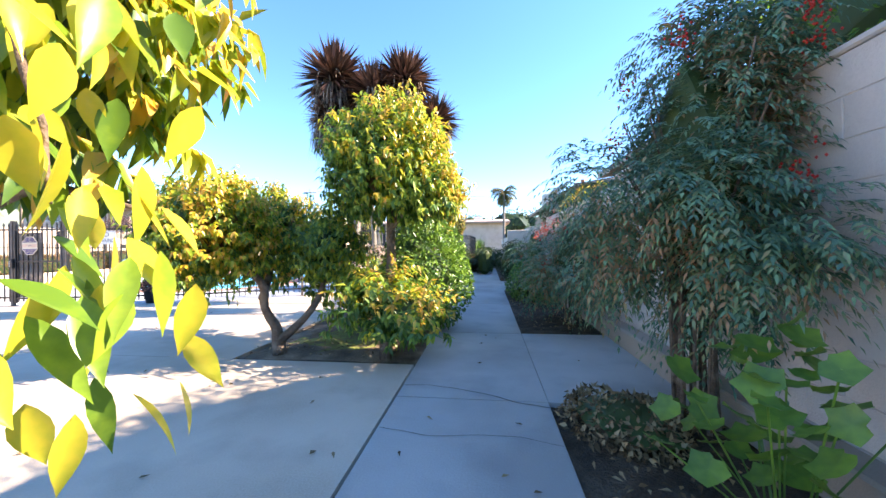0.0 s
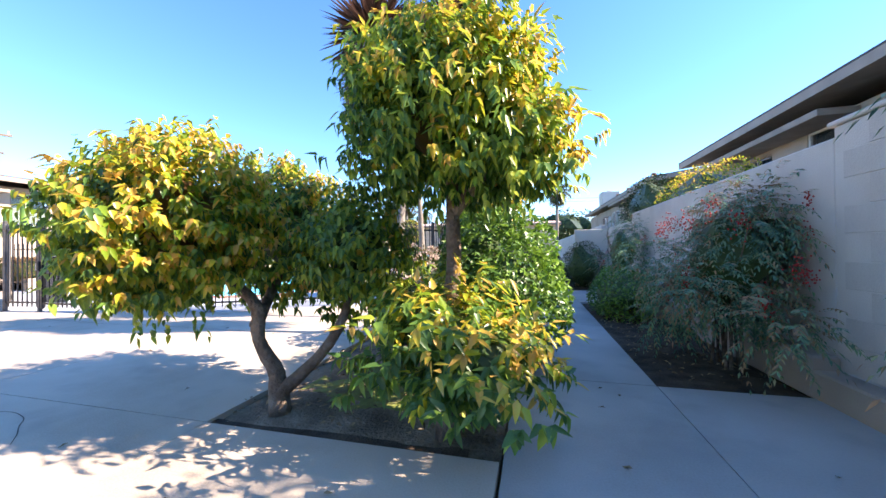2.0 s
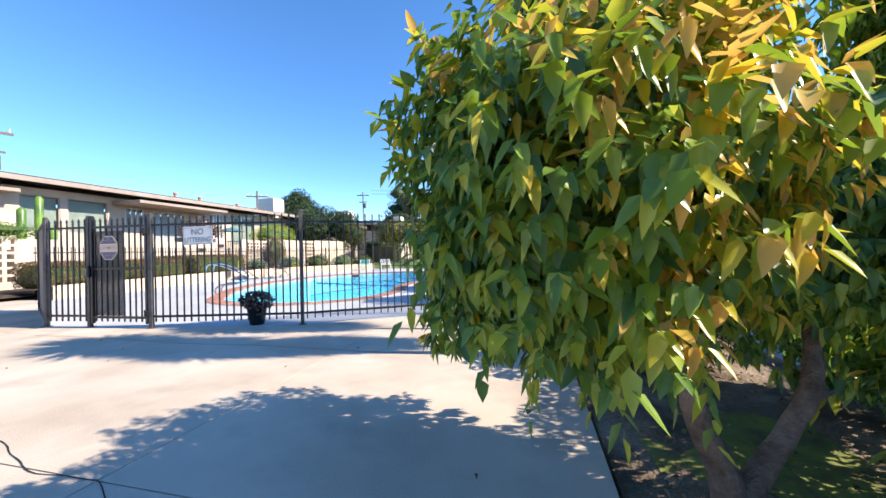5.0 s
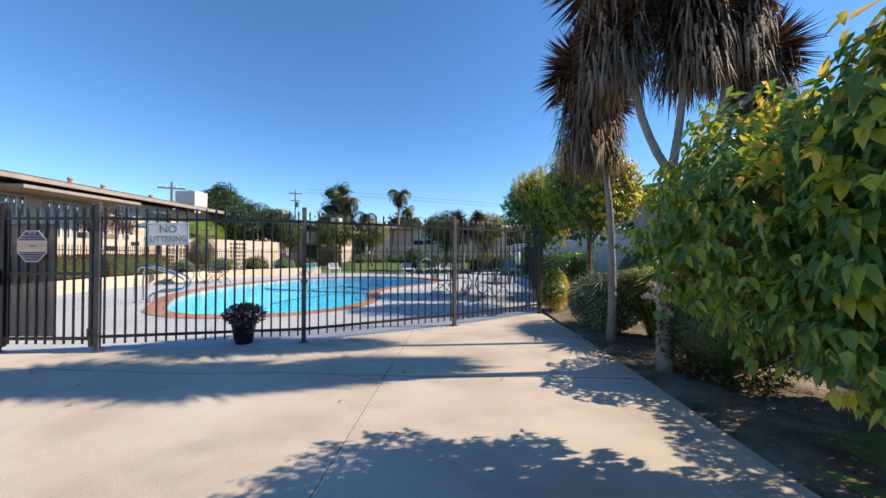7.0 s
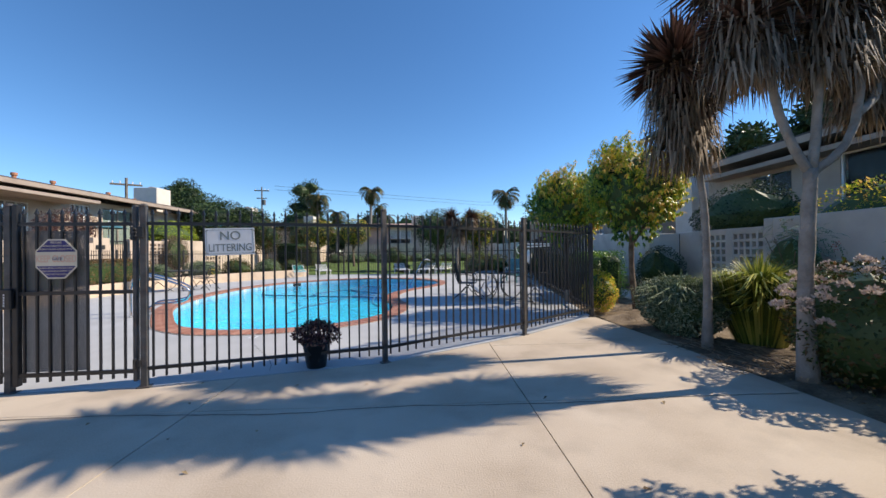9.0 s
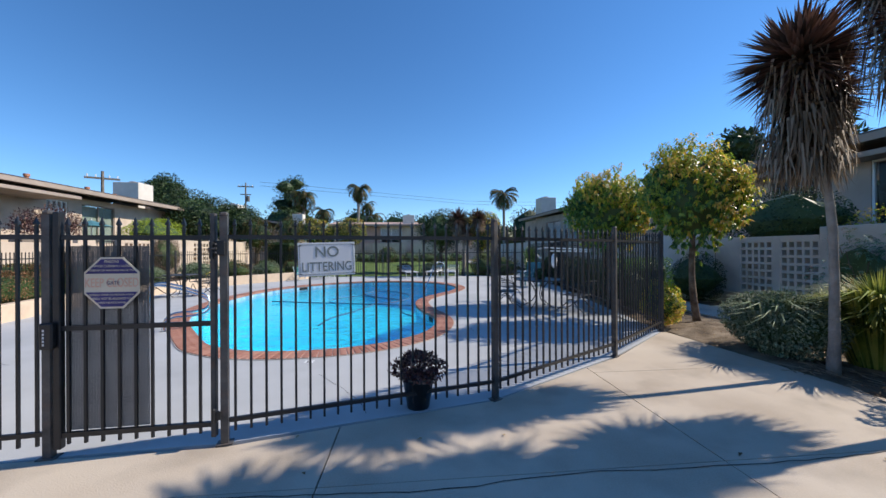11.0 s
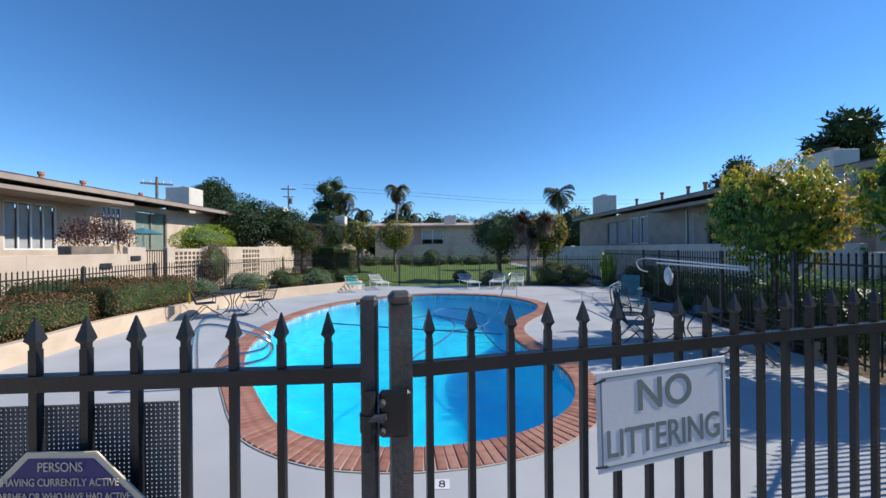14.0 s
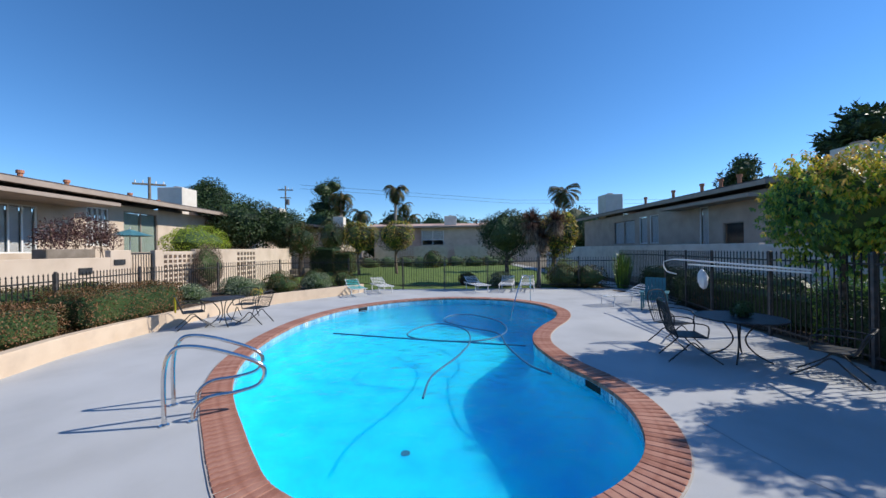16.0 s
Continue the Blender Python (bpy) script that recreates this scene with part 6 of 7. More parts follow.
palm("second slender palm on the skyline", -12.4, 86, 12.0, 3.2, 30)
palm("palm on the skyline", -10.6, 86.5, 9.4, 3.2, 26)
palm("palm among dark trees on the skyline", -25.4, 81.2, 13.2, 3.8, 50)
palm("low palm on the skyline", -21.4, 82, 10.0, 3.6, 30)


def pine(x, y, h, r, label, n=7000):
    t = thing("pine_tree", label, "tree", "background trees")
    trunk("trunk", t, [(x, y, 0), (x + 0.3, y, h * 0.5), (x, y, h * 0.95)], [0.5, 0.35, 0.1])
    lobes = []
    for i in range(9):
        k = 0.45 + 0.55 * i / 8
        a = i * 2.4
        lobes.append(((x + math.cos(a) * r * 0.45 * (1.3 - k * 0.8), y + math.sin(a) * r * 0.4, h * (k - 0.06)), (r * 0.62 * (1.45 - 0.75 * k), r * 0.6 * (1.45 - 0.75 * k), h * 0.09)))
    core(t, lobes, k=0.75)
    leafy("crown", t, rng, lobes, n, 0.5, 0.2, M["leafdark"], hang=0.0, lump=0.5, depth=0.4)


pine(-31.0, 90.0, 18.8, 5.2, "tall dark pine on the skyline")
pine(28.5, 42.2, 11.3, 2.6, "dark pine behind the shaded house", 4200)
pine(25.1, 28.5, 11.3, 2.8, "tall dark pine behind the shaded house", 6500)
pine(21.6, 19.9, 9.9, 2.4, "dark pine above the roof", 4500)
bl = thing("tree_line", "distant band of dark trees closing the end of the gardens", "trees")
lobes = [((-62 + i * 5.2, 88 + 6 * math.sin(i * 1.7), 5.0 + 1.2 * math.sin(i * 2.3)), (4.6, 4.0, 4.4 + 0.8 * math.sin(i * 3.1))) for i in range(24)]
core(bl, lobes, k=0.9)
leafy("crown", bl, rng, lobes, 26000, 0.7, 0.35, M["leafdark"], hang=0.0, lump=0.4, depth=0.25)


def pole(x, y, h, label, ang=0, second=True):
    t = thing("utility_pole", label, "utility pole", "utility poles", at=pose(x, y, 0, 0, 0, ang))
    part("mast", tube([(0, 0, 0), (0, 0, h)], [0.18, 0.12], 8), M["wood"], t)
    part("crossarm", boxes((-1.3, 1.3, -0.07, 0.07, h - 0.8, h - 0.62)), M["wood"], t)
    if second:
        part("crossarm", boxes((-0.9, 0.9, -0.07, 0.07, h - 2.2, h - 2.05)), M["wood"], t)
        part("transformer", tube([(0.4, 0, h - 3.4), (0.4, 0, h - 2.4)], 0.28, 10), M["mesh"], t)
    part("insulator", joined(*[tube([(k, 0, h - 0.62), (k, 0, h - 0.35)], 0.05, 6) for k in (-1.1, -0.5, 0.5, 1.1)]), M["white"], t)


pole(-31.9, 68.4, 13.8, "wooden utility pole behind the houses", 10)
pole(-32.4, 39.0, 9.4, "wooden utility pole with a wide crossarm", 30, False)
pole(-35.9, 16.8, 11.2, "wooden utility pole with a transformer behind the white house", 60)
wires = thing("overhead_wires", "thin overhead wires across the far gardens", "wires")
for k in (0, 1):
    part("wire", tube([(-26, 60, 11.8 + k * 0.6), (10, 72, 10.6 + k * 0.6), (60, 88, 12 + k)], 0.02, 4), M["black"], wires)
hz = thing("far_tree_belt", "dark belts of trees round the neighbourhood", "trees")
lobes = [((80 * math.cos(k) - 5, 20 + 95 * math.sin(k), 4.0), (8, 8, 4.0 + math.sin(k * 9))) for k in np.linspace(-3.0, 0.45, 34)]
core(hz, lobes, k=0.95)

# ---- poolside things ----
def chrome_rail(name, label, paths, r=0.024):
    t = thing(name, label, "handrail")
    for p in paths:
        pts = curve_through(p, 8)
        part("rail", tube(pts, r, 10), M["chrome"], t, smooth=True)
        for e in (p[0], p[-1]):
            if abs(e[2]) < 0.05:
                part("flange", tube([(e[0], e[1], -0.002), (e[0], e[1], 0.014)], 0.05, 14), M["chrome"], t)
    return t


paths = []
for f0, f1 in ((far(*ab(-7.73, 7.57)), far(*ab(-7.50, 7.69))), (far(*ab(-8.06, 8.06)), far(*ab(-7.84, 8.16)))):
    dx, dy = ab(0.86, 0.52)
    top = 0.86
    paths.append([(f0[0], f0[1], 0.0), (f0[0], f0[1], 0.55), (f0[0] + 0.06 * dx, f0[1] + 0.06 * dy, 0.80), (f0[0] + 0.2 * dx, f0[1] + 0.2 * dy, top), (f0[0] + 0.5 * dx, f0[1] + 0.5 * dy, 0.78),
                  (f0[0] + 0.88 * dx, f0[1] + 0.88 * dy, 0.60), (f0[0] + 1.0 * dx, f0[1] + 1.0 * dy, 0.46), (f0[0] + 0.93 * dx, f0[1] + 0.93 * dy, 0.30), (f0[0] + 0.7 * dx, f0[1] + 0.7 * dy, 0.25),
                  (f0[0] + 0.42 * dx, f0[1] + 0.42 * dy, 0.24), (f1[0] + 0.02 * dx, f1[1] + 0.02 * dy, 0.14), (f1[0], f1[1], 0.0)])
chrome_rail("pool_ladder", "polished steel pool ladder rails standing on the deck", paths)
h0 = far(*ab(-2.35, 16.75))
chrome_rail("pool_handrail", "thin steel handrail at the far pool steps", [[(h0[0], h0[1], 0), (h0[0], h0[1], 0.8), (h0[0] - 0.1, h0[1] - 0.1, 0.9), (h0[0] - 0.4, h0[1] - 0.4, 0.86), (h0[0] - 0.9, h0[1] - 1.2, -0.1), (h0[0] - 1.0, h0[1] - 1.4, -0.4)]], 0.02)

# hose and cleaner in the pool
h = thing("pool_hose", "dark cleaning hose floating in curves on the pool", "hose")
hp = [(-4.29, 9.07), (-4.18, 9.94), (-3.71, 10.99), (-3.38, 12.12), (-3.43, 13.25), (-4.04, 13.99), (-4.7, 13.4), (-4.82, 12.63), (-4.17, 12.17), (-3.15, 12.11), (-2.44, 12.88),
      (-2.37, 14.1), (-2.98, 15.18), (-3.68, 15.23), (-3.94, 14.38), (-3.3, 13.44), (-2.66, 12.77), (-2.64, 11.65), (-2.49, 10.43), (-2.24, 9.93)]
part("hose_line", tube([(-6.72, 13.04, -0.135), (-5.1, 12.48, -0.135), (-3.42, 11.98, -0.135), (-2.25, 11.63, -0.135)], 0.018, 6), M["hose"], h)
part("hose_line", tube(curve_through([(x, y, -0.132) for x, y in hp], 8), 0.018, 6), M["hose"], h)
lt = thing("pool_fitting", "round drain fitting on the pool floor", "fitting", "pool fittings")
part("ring", tube([(-4.58, 9.43, -1.11), (-4.58, 9.43, -1.09)], 0.07, 16), M["hose"], lt)


def at_edge(x, y, z, inset):
    """A pose on the pool's inner edge nearest to a place, its x axis along the edge."""
    k_ = min(range(N), key=lambda i: (loop[i] - Vector((x, y))).length)
    t_ = (loop[(k_ + 1) % N] - loop[k_ - 1]).normalized()
    return pose(loop[k_].x - t_.y * inset, loop[k_].y + t_.x * inset, z, 0, 0, math.degrees(math.atan2(t_.y, t_.x)))


for x, y in ((-7.53, 11.13), (-7.24, 13.82), (-1.76, 8.8), (-4.03, 17.57)):
    m_ = thing("depth_tile", "small white depth marker tile at the pool's waterline", "marker", "depth markers", at=at_edge(x, y, -0.1, 0.018))
    part("tile", boxes((-0.07, 0.07, -0.004, 0.004, -0.05, 0.07)), M["signwhite"], m_)
    o = text("lettering", "8", 0.11, "black", m_, 0, -0.035)
    o.matrix_basis = pose(0, 0.0052, -0.03, 90, 0, 180)
for x, y in ((-6.16, 16.07), (-1.86, 9.31)):
    m_ = thing("skimmer", "dark skimmer mouth in the tiled pool edge", "skimmer", "skimmers", at=at_edge(x, y, -0.1, 0.016))
    part("mouth", boxes((-0.19, 0.19, -0.004, 0.006, -0.05, 0.05)), M["black"], m_)
mk = thing("depth_marker", "white depth marker with the figure eight painted on the deck", "marker", at=pose(-3.66, 6.10, 0.001))
part("tile", boxes((-0.06, 0.06, -0.06, 0.06, 0, 0.003)), M["signwhite"], mk)
o = text("lettering", "8", 0.12, "black", mk, 0, 0)
o.matrix_basis = pose(0, -0.042, 0.0042)

# flower pot
pp = (-2.23, 4.60)
fp = thing("flower_pot", "dark glazed pot with a dark reddish-brown chrysanthemum by the fence", "potted plant", at=pose(pp[0], pp[1], 0))
prof = [(0.0, 0), (0.105, 0), (0.15, 0.27), (0.162, 0.27), (0.162, 0.31), (0.14, 0.31), (0.13, 0.27), (0, 0.27)]
vs, fs, K = [], [], 20
for r, z in prof:
    vs += [(r * math.cos(6.2832 * k / K), r * math.sin(6.2832 * k / K), z) for k in range(K)]
for i in range(len(prof) - 1):
    fs += [(i * K + k, i * K + (k + 1) % K, (i + 1) * K + (k + 1) % K, (i + 1) * K + k) for k in range(K)]
part("pot", (vs, fs), M["pot"], fp, smooth=True)
leafy("plant", fp, rng, [((0, 0, 0.38), (0.235, 0.235, 0.15))], 1500, 0.045, 0.03, M["purple"], hang=-0.2, depth=0.6)


# loungers, chairs, tables
def lounger(x, y, rz, label, strap="white"):
    t = thing("sun_lounger", label, "sun lounger", "sun loungers", at=pose(x, y, 0, 0, 0, rz))
    part("frame", joined(tube([(-0.3, 0, 0.34), (0.3, 0, 0.34), (0.3, 1.85, 0.34), (-0.3, 1.85, 0.34), (-0.3, 0, 0.34)], 0.018, 6)), M["white"], t)
    l0 = None
    for lx, ly in ((-0.29, 0.25), (0.29, 0.25), (-0.29, 1.5), (0.29, 1.5)):
        m = pose(lx, ly, 0)
        l0 = part("leg", tube([(0, 0, 0), (0, 0.04, 0.34)], 0.018, 6), M["white"], t, at=m) if l0 is None else again(l0, m)
    s0 = None
    for k in range(9):
        m = pose(0, 0.12 + k * 0.13, 0.35)
        s0 = part("strap", boxes((-0.29, 0.29, -0.025, 0.025, 0, 0.006)), M[strap], t, at=m) if s0 is None else again(s0, m)
    b = part("backrest_frame", tube([(-0.28, 1.25, 0.36), (-0.28, 1.85, 0.62), (0.28, 1.85, 0.62), (0.28, 1.25, 0.36)], 0.016, 6), M["white"], t)
    for k in range(4):
        again(s0, pose(0, 1.33 + k * 0.14, 0.395 + k * 0.06, 24, 0, 0))
    return t


for x, y, rz, st_ in ((-8.9, 17.9, 25, "cyan"), (-8.0, 18.8, 25, "white"), (-3.9, 19.0, 15, "white"), (-3.0, 19.2, -15, "white"), (-2.1, 19.2, -15, "white")):
    p = far(*ab(x, y))
    lounger(p[0], p[1], rz, "white framed sun lounger with straps on the pool deck" if st_ == "white" else "white framed sun lounger with turquoise straps", st_)
p = far(*ab(-0.3, 15.7))
lounger(p[0], p[1], -75, "white framed sun lounger in the shade by the fence")


def iron_chair(x, y, rz, label, h=0.92, mat="iron"):
    t = thing("iron_chair", label, "chair", "wrought iron chairs", at=pose(x, y, 0, 0, 0, rz))
    part("seat", boxes((-0.25, 0.25, -0.22, 0.24, 0.42, 0.435), bevel=0.004), M[mat], t)
    part("backrest", joined(tube(curve_through([(-0.25, 0.22, 0.43), (-0.26, 0.32, 0.7), (-0.2, 0.38, h), (0.2, 0.38, h), (0.26, 0.32, 0.7), (0.25, 0.22, 0.43)], 4), 0.012, 6),
                            *[tube([(-0.2 + k * 0.05, 0.235, 0.44), (-0.19 + k * 0.0475, 0.375, h - 0.02)], 0.006, 4) for k in range(9)]), M[mat], t)
    part("armrest", tube(curve_through([(-0.26, 0.3, 0.66), (-0.3, 0.0, 0.67), (-0.28, -0.2, 0.62), (-0.26, -0.2, 0.43)], 4), 0.011, 6), M[mat], t)
    part("armrest", tube(curve_through([(0.26, 0.3, 0.66), (0.3, 0.0, 0.67), (0.28, -0.2, 0.62), (0.26, -0.2, 0.43)], 4), 0.011, 6), M[mat], t)
    l0 = None
    for m in (pose(-0.24, 0, 0), pose(0.24, 0, 0)):
        l0 = part("leg", tube(curve_through([(0, 0.36, 0.012), (0, 0.16, 0.2), (0, 0.0, 0.34), (0, -0.16, 0.2), (0, -0.42, 0.012)], 5), 0.012, 6), M[mat], t, at=m) if l0 is None else again(l0, m)
    return t


def iron_table(x, y, r, label):
    t = thing("iron_table", label, "table", "wrought iron tables", at=pose(x, y, 0))
    part("tabletop", joined(tube([(0, 0, 0.705), (0, 0, 0.72)], r, 28), tube([(r * math.cos(a), r * math.sin(a), 0.712) for a in np.linspace(0, 6.2832, 29)], 0.014, 6)), M["iron"], t)
    l0 = None
    for k in range(4):
        m = pose(0, 0, 0, 0, 0, 45 + 90 * k)
        l0 = part("leg", tube(curve_through([(0.42, 0, 0.012), (0.2, 0, 0.14), (0.08, 0, 0.34), (0.18, 0, 0.56), (0.32, 0, 0.70)], 4), 0.013, 6), M["iron"], t, at=m) if l0 is None else again(l0, m)
    return t


tp = (1.0, 10.1)
iron_table(tp[0], tp[1], 0.62, "round wrought iron table in the shade by the fence")
iron_chair(tp[0] - 0.85, tp[1] + 0.05, 75, "dark wrought iron chair with a tall slatted back", 1.0)
iron_chair(tp[0] - 0.45, tp[1] + 1.0, 20, "wrought iron chair with a pale cushion back", 1.0, "iron")
iron_chair(tp[0] + 0.55, tp[1] - 0.95, 215, "dark wrought iron chair pushed back from the table", 0.75)
fpot2 = ball_shrub("table_plant", "small dark potted plant on the iron table", (tp[0] + 0.05, tp[1], 0.83), 0.14, "leafdark", 500, 0.05)
tl = (-9.8, 13.6)
iron_table(tl[0], tl[1], 0.5, "round wrought iron table beside the planter wall")
iron_chair(tl[0] - 0.55, tl[1] - 0.35, 130, "wrought iron chair with a bright yellow cloth", 0.85)
iron_chair(tl[0] + 0.75, tl[1] + 0.2, 260, "wrought iron chair beside the small table", 0.85)
iron_chair(tl[0] + 0.1, tl[1] + 0.9, 10, "wrought iron chair behind the small table", 0.85)
cl = thing("yellow_cloth", "bright yellow cloth hanging over the back of an iron chair", "cloth", at=pose(tl[0] - 0.82, tl[1] - 0.6, 0.5, 0, 0, 130))
part("cloth", boxes((-0.12, 0.12, -0.01, 0.02, -0.05, 0.34), bevel=0.008), M["leafgold"], cl)


def deck_chair(x, y, rz):
    t = thing("adirondack_chair", "teal slatted adirondack chair on the pool deck", "chair", at=pose(x, y, 0, 0, 0, rz))
    s0 = None
    for k in range(6):
        m = pose(0, -0.3 + k * 0.09, 0.36 - k * 0.02, -8, 0, 0)
        s0 = part("seat_slat", boxes((-0.26, 0.26, -0.04, 0.04, 0, 0.018)), M["teal"], t, at=m) if s0 is None else again(s0, m)
    b0 = None
    for k in range(6):
        m = pose(-0.235 + k * 0.094, 0.2, 0.26, -22, 0, 0)
        b0 = part("back_slat", boxes((-0.042, 0.042, -0.01, 0.01, 0, 0.74 - 0.0)), M["teal"], t, at=m) if b0 is None else again(b0, m)
    for s_ in (-0.32, 0.32):
        part("armrest", boxes((s_ - 0.06, s_ + 0.06, -0.38, 0.34, 0.54, 0.56), bevel=0.006), M["teal"], t)
        part("leg", boxes((s_ - 0.02, s_ + 0.02, -0.36, -0.27, 0, 0.54)), M["teal"], t)
        part("leg", boxes((s_ - 0.02, s_ + 0.02, 0.24, 0.32, 0, 0.54)), M["teal"], t)
    return t


p = far(*ab(1.0, 15.0))
deck_chair(p[0], p[1], -35)
# the line of rescue poles and ring bag hanging on the shaded fence
rp = thing("pool_poles", "pair of long white pool poles hung along the shaded fence", "pole")
q0, q1 = far(*ab(1.35, 14.6)), far(*ab(1.45, 10.6))
part("shaft", tube([(q0[0], q0[1], 1.55), (q1[0], q1[1], 1.47)], 0.02, 8), M["white"], rp)
part("shaft", tube([(q0[0], q0[1] - 0.6, 1.42), (q1[0], q1[1], 1.42)], 0.02, 8), M["white"], rp)
part("hook", tube(curve_through([(q0[0], q0[1], 1.55), (q0[0] - 0.15, q0[1] + 0.25, 1.45), (q0[0] - 0.1, q0[1] + 0.2, 1.2), (q0[0], q0[1] - 0.1, 1.12)], 5), 0.015, 6), M["white"], rp)
rb = thing("throw_bag", "pale translucent bag hanging on the fence", "bag", at=pose(q0[0] - 0.05, q0[1] - 1.2, 1.05))
part("bag", blob(rng, (0, 0, 0), (0.09, 0.13, 0.24), 3.3, 0.2, 3), M["signwhite"], rb, smooth=True)
part("cord", tube([(0, 0, 0.2), (0.02, 0, 0.42)], 0.008, 5), M["white"], rb)
um = thing("patio_umbrella", "pale turquoise open umbrella behind the garden wall", "umbrella", at=pose(-17.3, 20.0, 0))
vs = [(0, 0, 3.05)] + [(0.85 * math.cos(a), 0.85 * math.sin(a), 2.75) for a in np.linspace(0, 2 * math.pi, 9)[:-1]]
part("canopy", (vs, [(0, 1 + k, 1 + (k + 1) % 8) for k in range(8)]), M["teal"], um)
part("pole", tube([(0, 0, 0), (0, 0, 3.15)], 0.02, 6), M["white"], um)
for y in (15.3, 16.5):
    tagged(part("wall_plaque", boxes((-14.885, -14.86, y, y + 0.42, 1.35 if y < 16 else 1.6, 1.55 if y < 16 else 1.78)), M["iron"]), "small dark number plaque on the garden wall", "plaque", "plaques")
cc = thing("cactus", "tall green column cactus behind the fence", "cactus")
for x, y, z in ((-16.2, 9.6, 3.6), (-16.2, 9.1, 3.1), (-16.0, 9.9, 2.4)):
    part("column", tube([(x, y, 0), (x, y, z - 0.1), (x, y, z)], [0.13, 0.13, 0.05], 10), M["leafgreen"], cc, smooth=True)
ball_shrub("ivy", "green ivy with small yellow flowers over the top of the wall", (-15.0, 6.6, 2.15), 1.0, "leafgreen", 5200, 0.07, shape=(0.5, 2.6, 0.35))
ball_shrub("orange_shrub", "thin orange-leaved shrub above the ivy", (-16.0, 6.6, 3.1), 1.0, "leafgold", 1500, 0.07, shape=(0.5, 1.1, 0.9))

# the houses, garden walls and planting that were placed in the plan of the far side are brought into the world
PLACED = {"clipped_hedge", "planter_wall", "planter_soil", "rounded_shrub", "marigold", "far_fence", "sun_lounger", "iron_table", "iron_chair", "yellow_cloth", "walkway", "driveway",
          "wall_east", "ground", "planter_bed", "pool_deck", "pool_shell", "water", "pool_coping", "hose", "throw_bag", "camera", "sun", "palm_tree", "pine_tree", "utility_pole", "tree_line", "far_tree_belt", "overhead_wires"}
for ob in [o for o in scene.objects if o.parent is None and o.type in ("MESH", "EMPTY")]:
    if ob.name.split(".")[0] in PLACED:
        continue
    pts = [ob.matrix_basis @ q.matrix_basis @ Vector(c) for q in ob.children if q.type == "MESH" for c in q.bound_box] or [ob.matrix_basis @ Vector(c) for c in ob.bound_box]
    mid = (Vector([min(p[i] for p in pts) for i in range(3)]) + Vector([max(p[i] for p in pts) for i in range(3)])) / 2
    if mid.x < -9.5 or mid.y > 19.5:
        ob.matrix_basis = FAR_SIDE @ ob.matrix_basis

# fallen leaves and cracks
lit = thing("leaf_litter", "scattered dry fallen leaves on the soil and paving edges", "leaves")
pts = []
for (x0, x1, y0, y1), n_ in (((2.45, 4.2, 1.2, 4.5), 420), ((2.45, 4.2, 4.5, 9), 260), ((5.5, 6.45, -3, 0.35), 300), ((5.5, 6.45, 2.5, 7.2), 420), ((-2, 4.2, -2.3, 1.0), 26), ((4.3, 6.4, -1.5, 2.4), 16), ((-4, 2.2, 1.5, 5), 16)):
    pts.append(np.stack([rng.uniform(x0, x1, n_), rng.uniform(y0, y1, n_), np.full(n_, 0.012 if n_ < 30 else 0.045)], 1))
P = np.concatenate(pts)
k = len(P)
vs, fs = leaf_cloud(rng, P, rng.normal(size=(k, 3)) * [1, 1, 0.12], np.tile([0.0, 0.0, 1.0], (k, 1)) + rng.normal(size=(k, 3)) * 0.2, 0.05, 0.024)
cloud_mesh("fallen_leaves", vs, fs, M["litter"], lit, kind="stuff")


def crack(pts, w=0.006, z=0.0035):
    c = curve_through([(x, y, z) for x, y in pts], 10)
    vs, fs = [], []
    for i, p in enumerate(c):
        t = (c[min(i + 1, len(c) - 1)] - c[max(i - 1, 0)]).normalized()
        q = w * (0.5 + 0.5 * abs(noise.noise(p * 6))) 
        j = 0.02 * noise.noise(p * 5)
        for s_ in (-1, 1):
            vs.append((p.x - t.y * (s_ * q + j), p.y + t.x * (s_ * q + j), z))
    fs = [(2 * i, 2 * i + 1, 2 * i + 3, 2 * i + 2) for i in range(len(c) - 1)]
    return tagged(part("crack", (vs, fs), M["black"]), kind="structure")


crack([(4.33, 0.60), (4.6, 0.60), (4.95, 0.50), (5.2, 0.36), (5.44, 0.28)])
crack([(4.33, -0.1), (4.7, -0.16), (5.1, -0.12), (5.44, -0.2)], 0.003)
crack([(-0.1, 1.12), (0.5, 0.85), (1.0, 0.9), (1.5, 0.62)], 0.004)
crack([(-2.9, 1.3), (-2.0, 1.22), (-1.2, 1.28), (-0.6, 1.12), (-0.1, 1.12)], 0.005)
crack([(-5, 3.42), (-3.5, 3.46), (-2.2, 3.4), (-1.2, 3.47), (0.2, 3.44), (1.5, 3.49), (2.3, 3.47)], 0.006)
crack([(-1.2, 8.0), (-1.0, 6.9), (-0.4, 6.2)], 0.004)
crack([(-3.4, 5.6), (-2.9, 4.9), (-2.7, 4.5)], 0.004)
crack([(-10.2, 6.2), (-8.4, 6.6), (-7.6, 6.4)], 0.005)

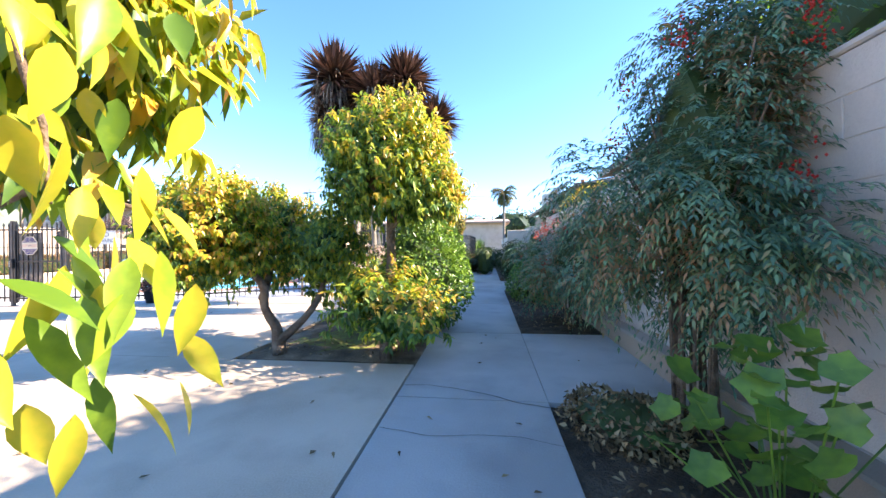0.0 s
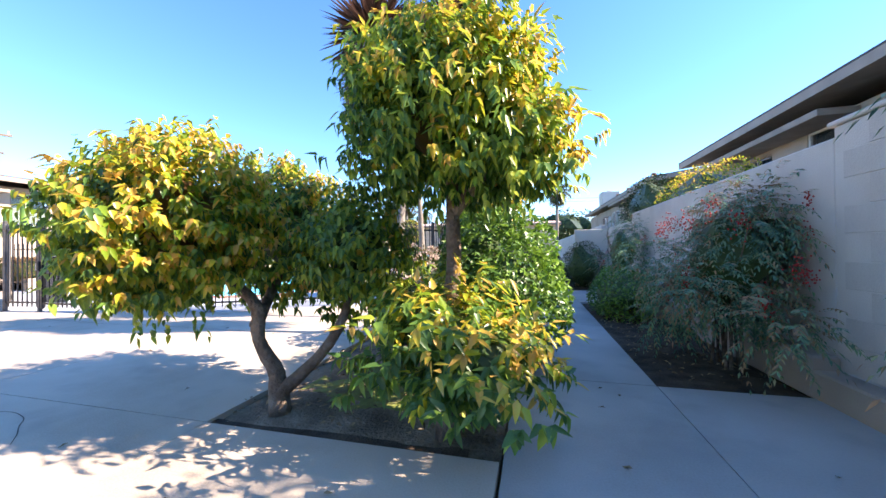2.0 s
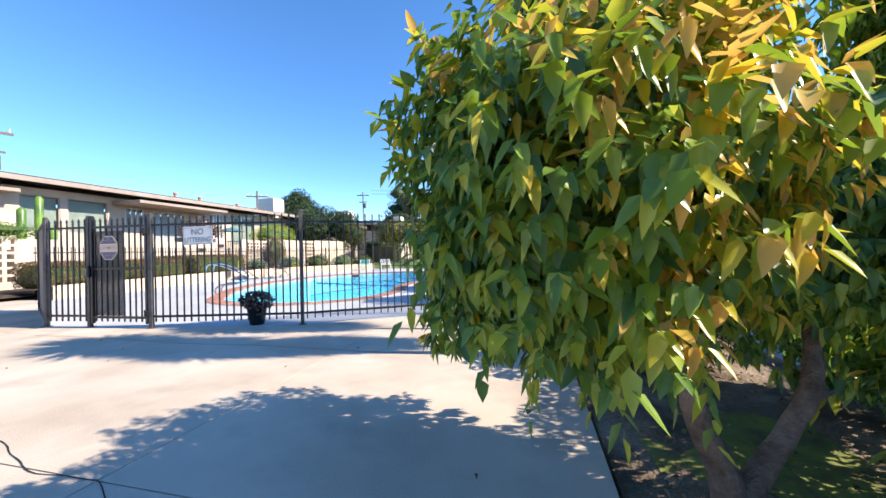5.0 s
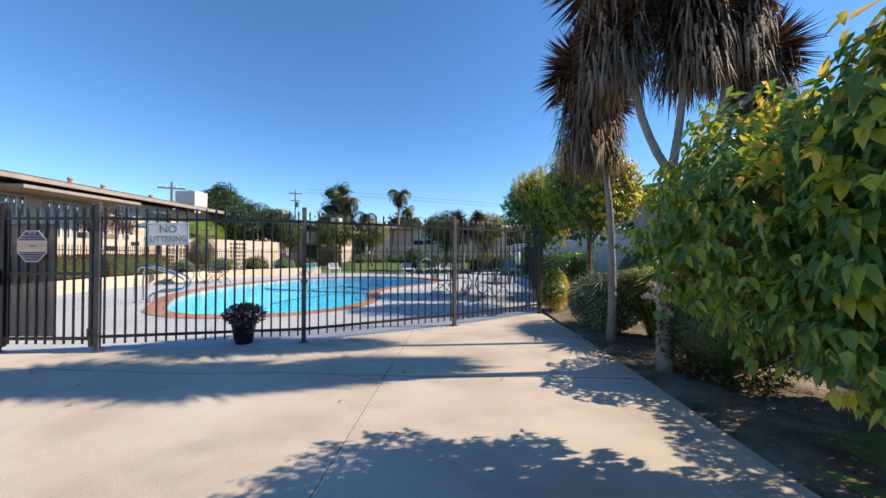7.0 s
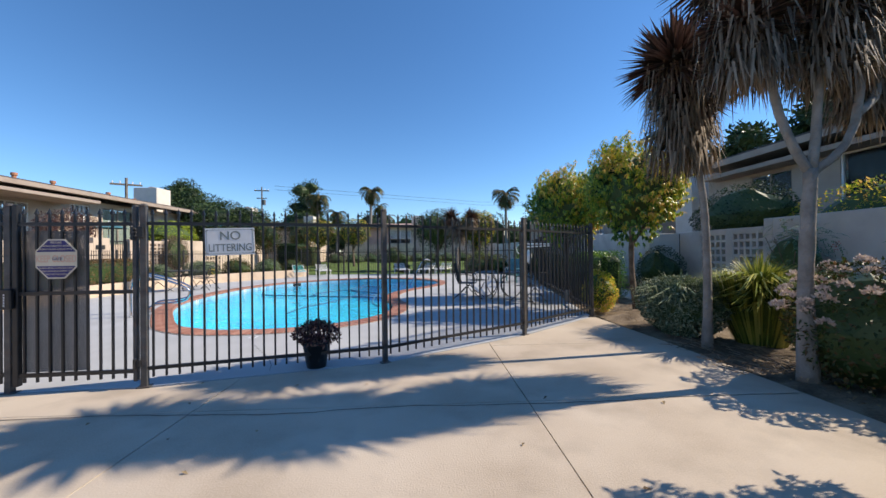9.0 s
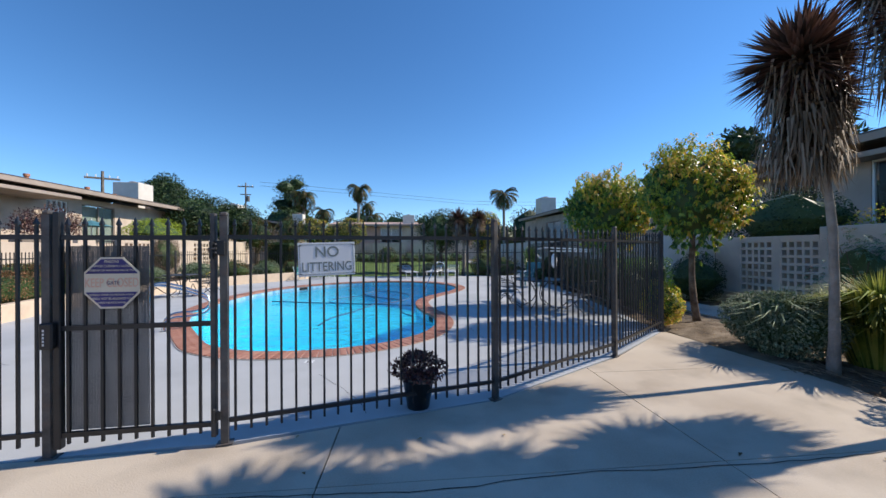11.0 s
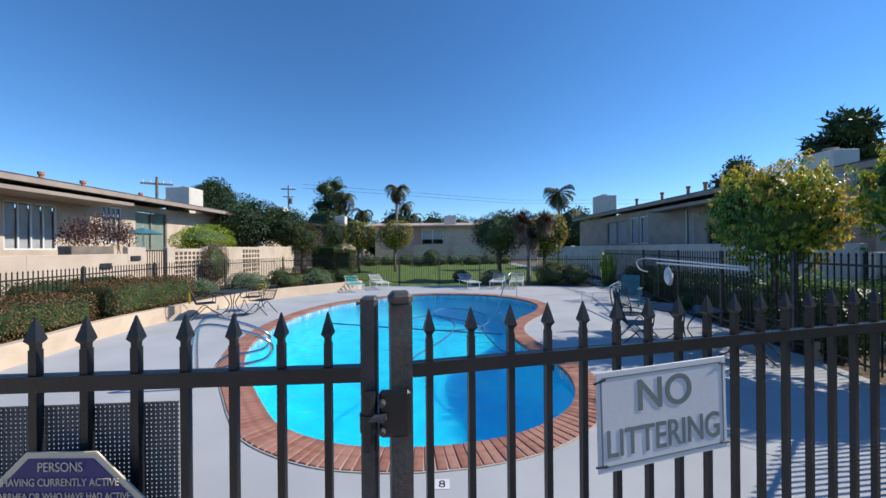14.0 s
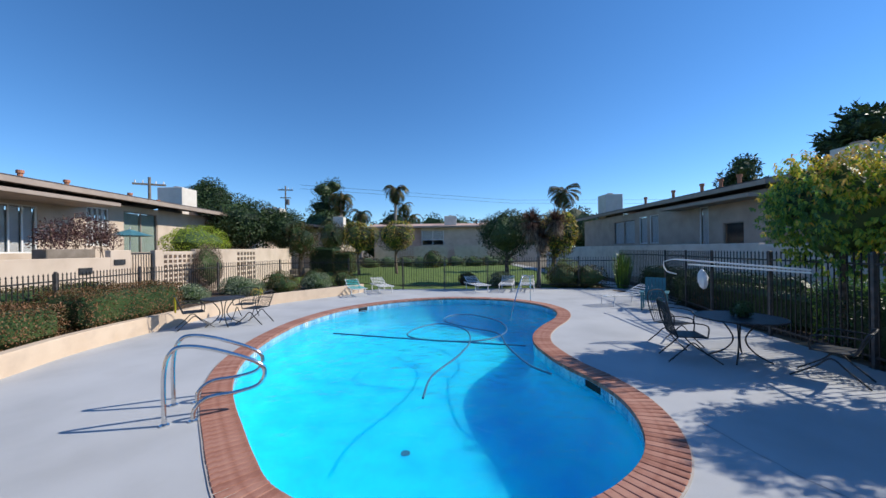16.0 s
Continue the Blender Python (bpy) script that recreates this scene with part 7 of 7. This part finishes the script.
# ---- pieces: coping bricks, waterline tiles ----
def ring_points(d, step):
    pts = offset_loop(d)
    cum = [0.0]
    for i in range(len(pts)):
        cum.append(cum[-1] + (pts[(i + 1) % len(pts)] - pts[i]).length)
    n = int(cum[-1] / step)
    out, j = [], 0
    for k in range(n):
        s = cum[-1] * k / n
        while cum[j + 1] < s:
            j += 1
        f = (s - cum[j]) / (cum[j + 1] - cum[j])
        p, q_ = pts[j % len(pts)], pts[(j + 1) % len(pts)]
        out.append((p.lerp(q_, f), math.degrees(math.atan2(q_.y - p.y, q_.x - p.x)), cum[-1] / n))
    return out


br = ring_points(0.16, 0.098)
br.sort(key=lambda e: e[0].y)
first = None
bm_rest = bmesh.new()
for i, (p, a_, w_) in enumerate(br):
    m = pose(p.x, p.y, 0.004 + rng.uniform(-0.0015, 0.0015), 0, 0, a_ + rng.uniform(-0.8, 0.8))
    if i < 300:
        if first is None:
            first = part("brick", boxes((-0.045, 0.045, -0.185, 0.185, -0.045, 0.016), bevel=0.006), M["brick"], coping, at=m)
        else:
            again(first, m)
    else:
        before = len(bm_rest.verts)
        me_tmp = first.data
        bm_rest.from_mesh(me_tmp)
        bm_rest.verts.ensure_lookup_table()
        bmesh.ops.transform(bm_rest, matrix=m, verts=bm_rest.verts[before:])
part("far_bricks", bm_rest, M["brick"], coping, kind="stuff")
tl_ = tagged(new("waterline"), kind="structure")
vs, fs = [], []
for p, a_, w_ in ring_points(-0.008, 0.15):
    m = pose(p.x, p.y, 0, 0, 0, a_)
    b = len(vs)
    hw = w_ / 2 - 0.004
    for z in (-0.20, -0.035):
        for x, y in ((-hw, -0.006), (hw, -0.006), (hw, 0.006), (-hw, 0.006)):
            vs.append(tuple(m @ Vector((x, y, z))))
    fs += [(b, b + 1, b + 5, b + 4), (b + 1, b + 2, b + 6, b + 5), (b + 2, b + 3, b + 7, b + 6), (b + 3, b, b + 4, b + 7), (b + 4, b + 5, b + 6, b + 7), (b, b + 3, b + 2, b + 1)]
part("pool_tiles", (vs, fs), M["tile"], tl_, kind="stuff")
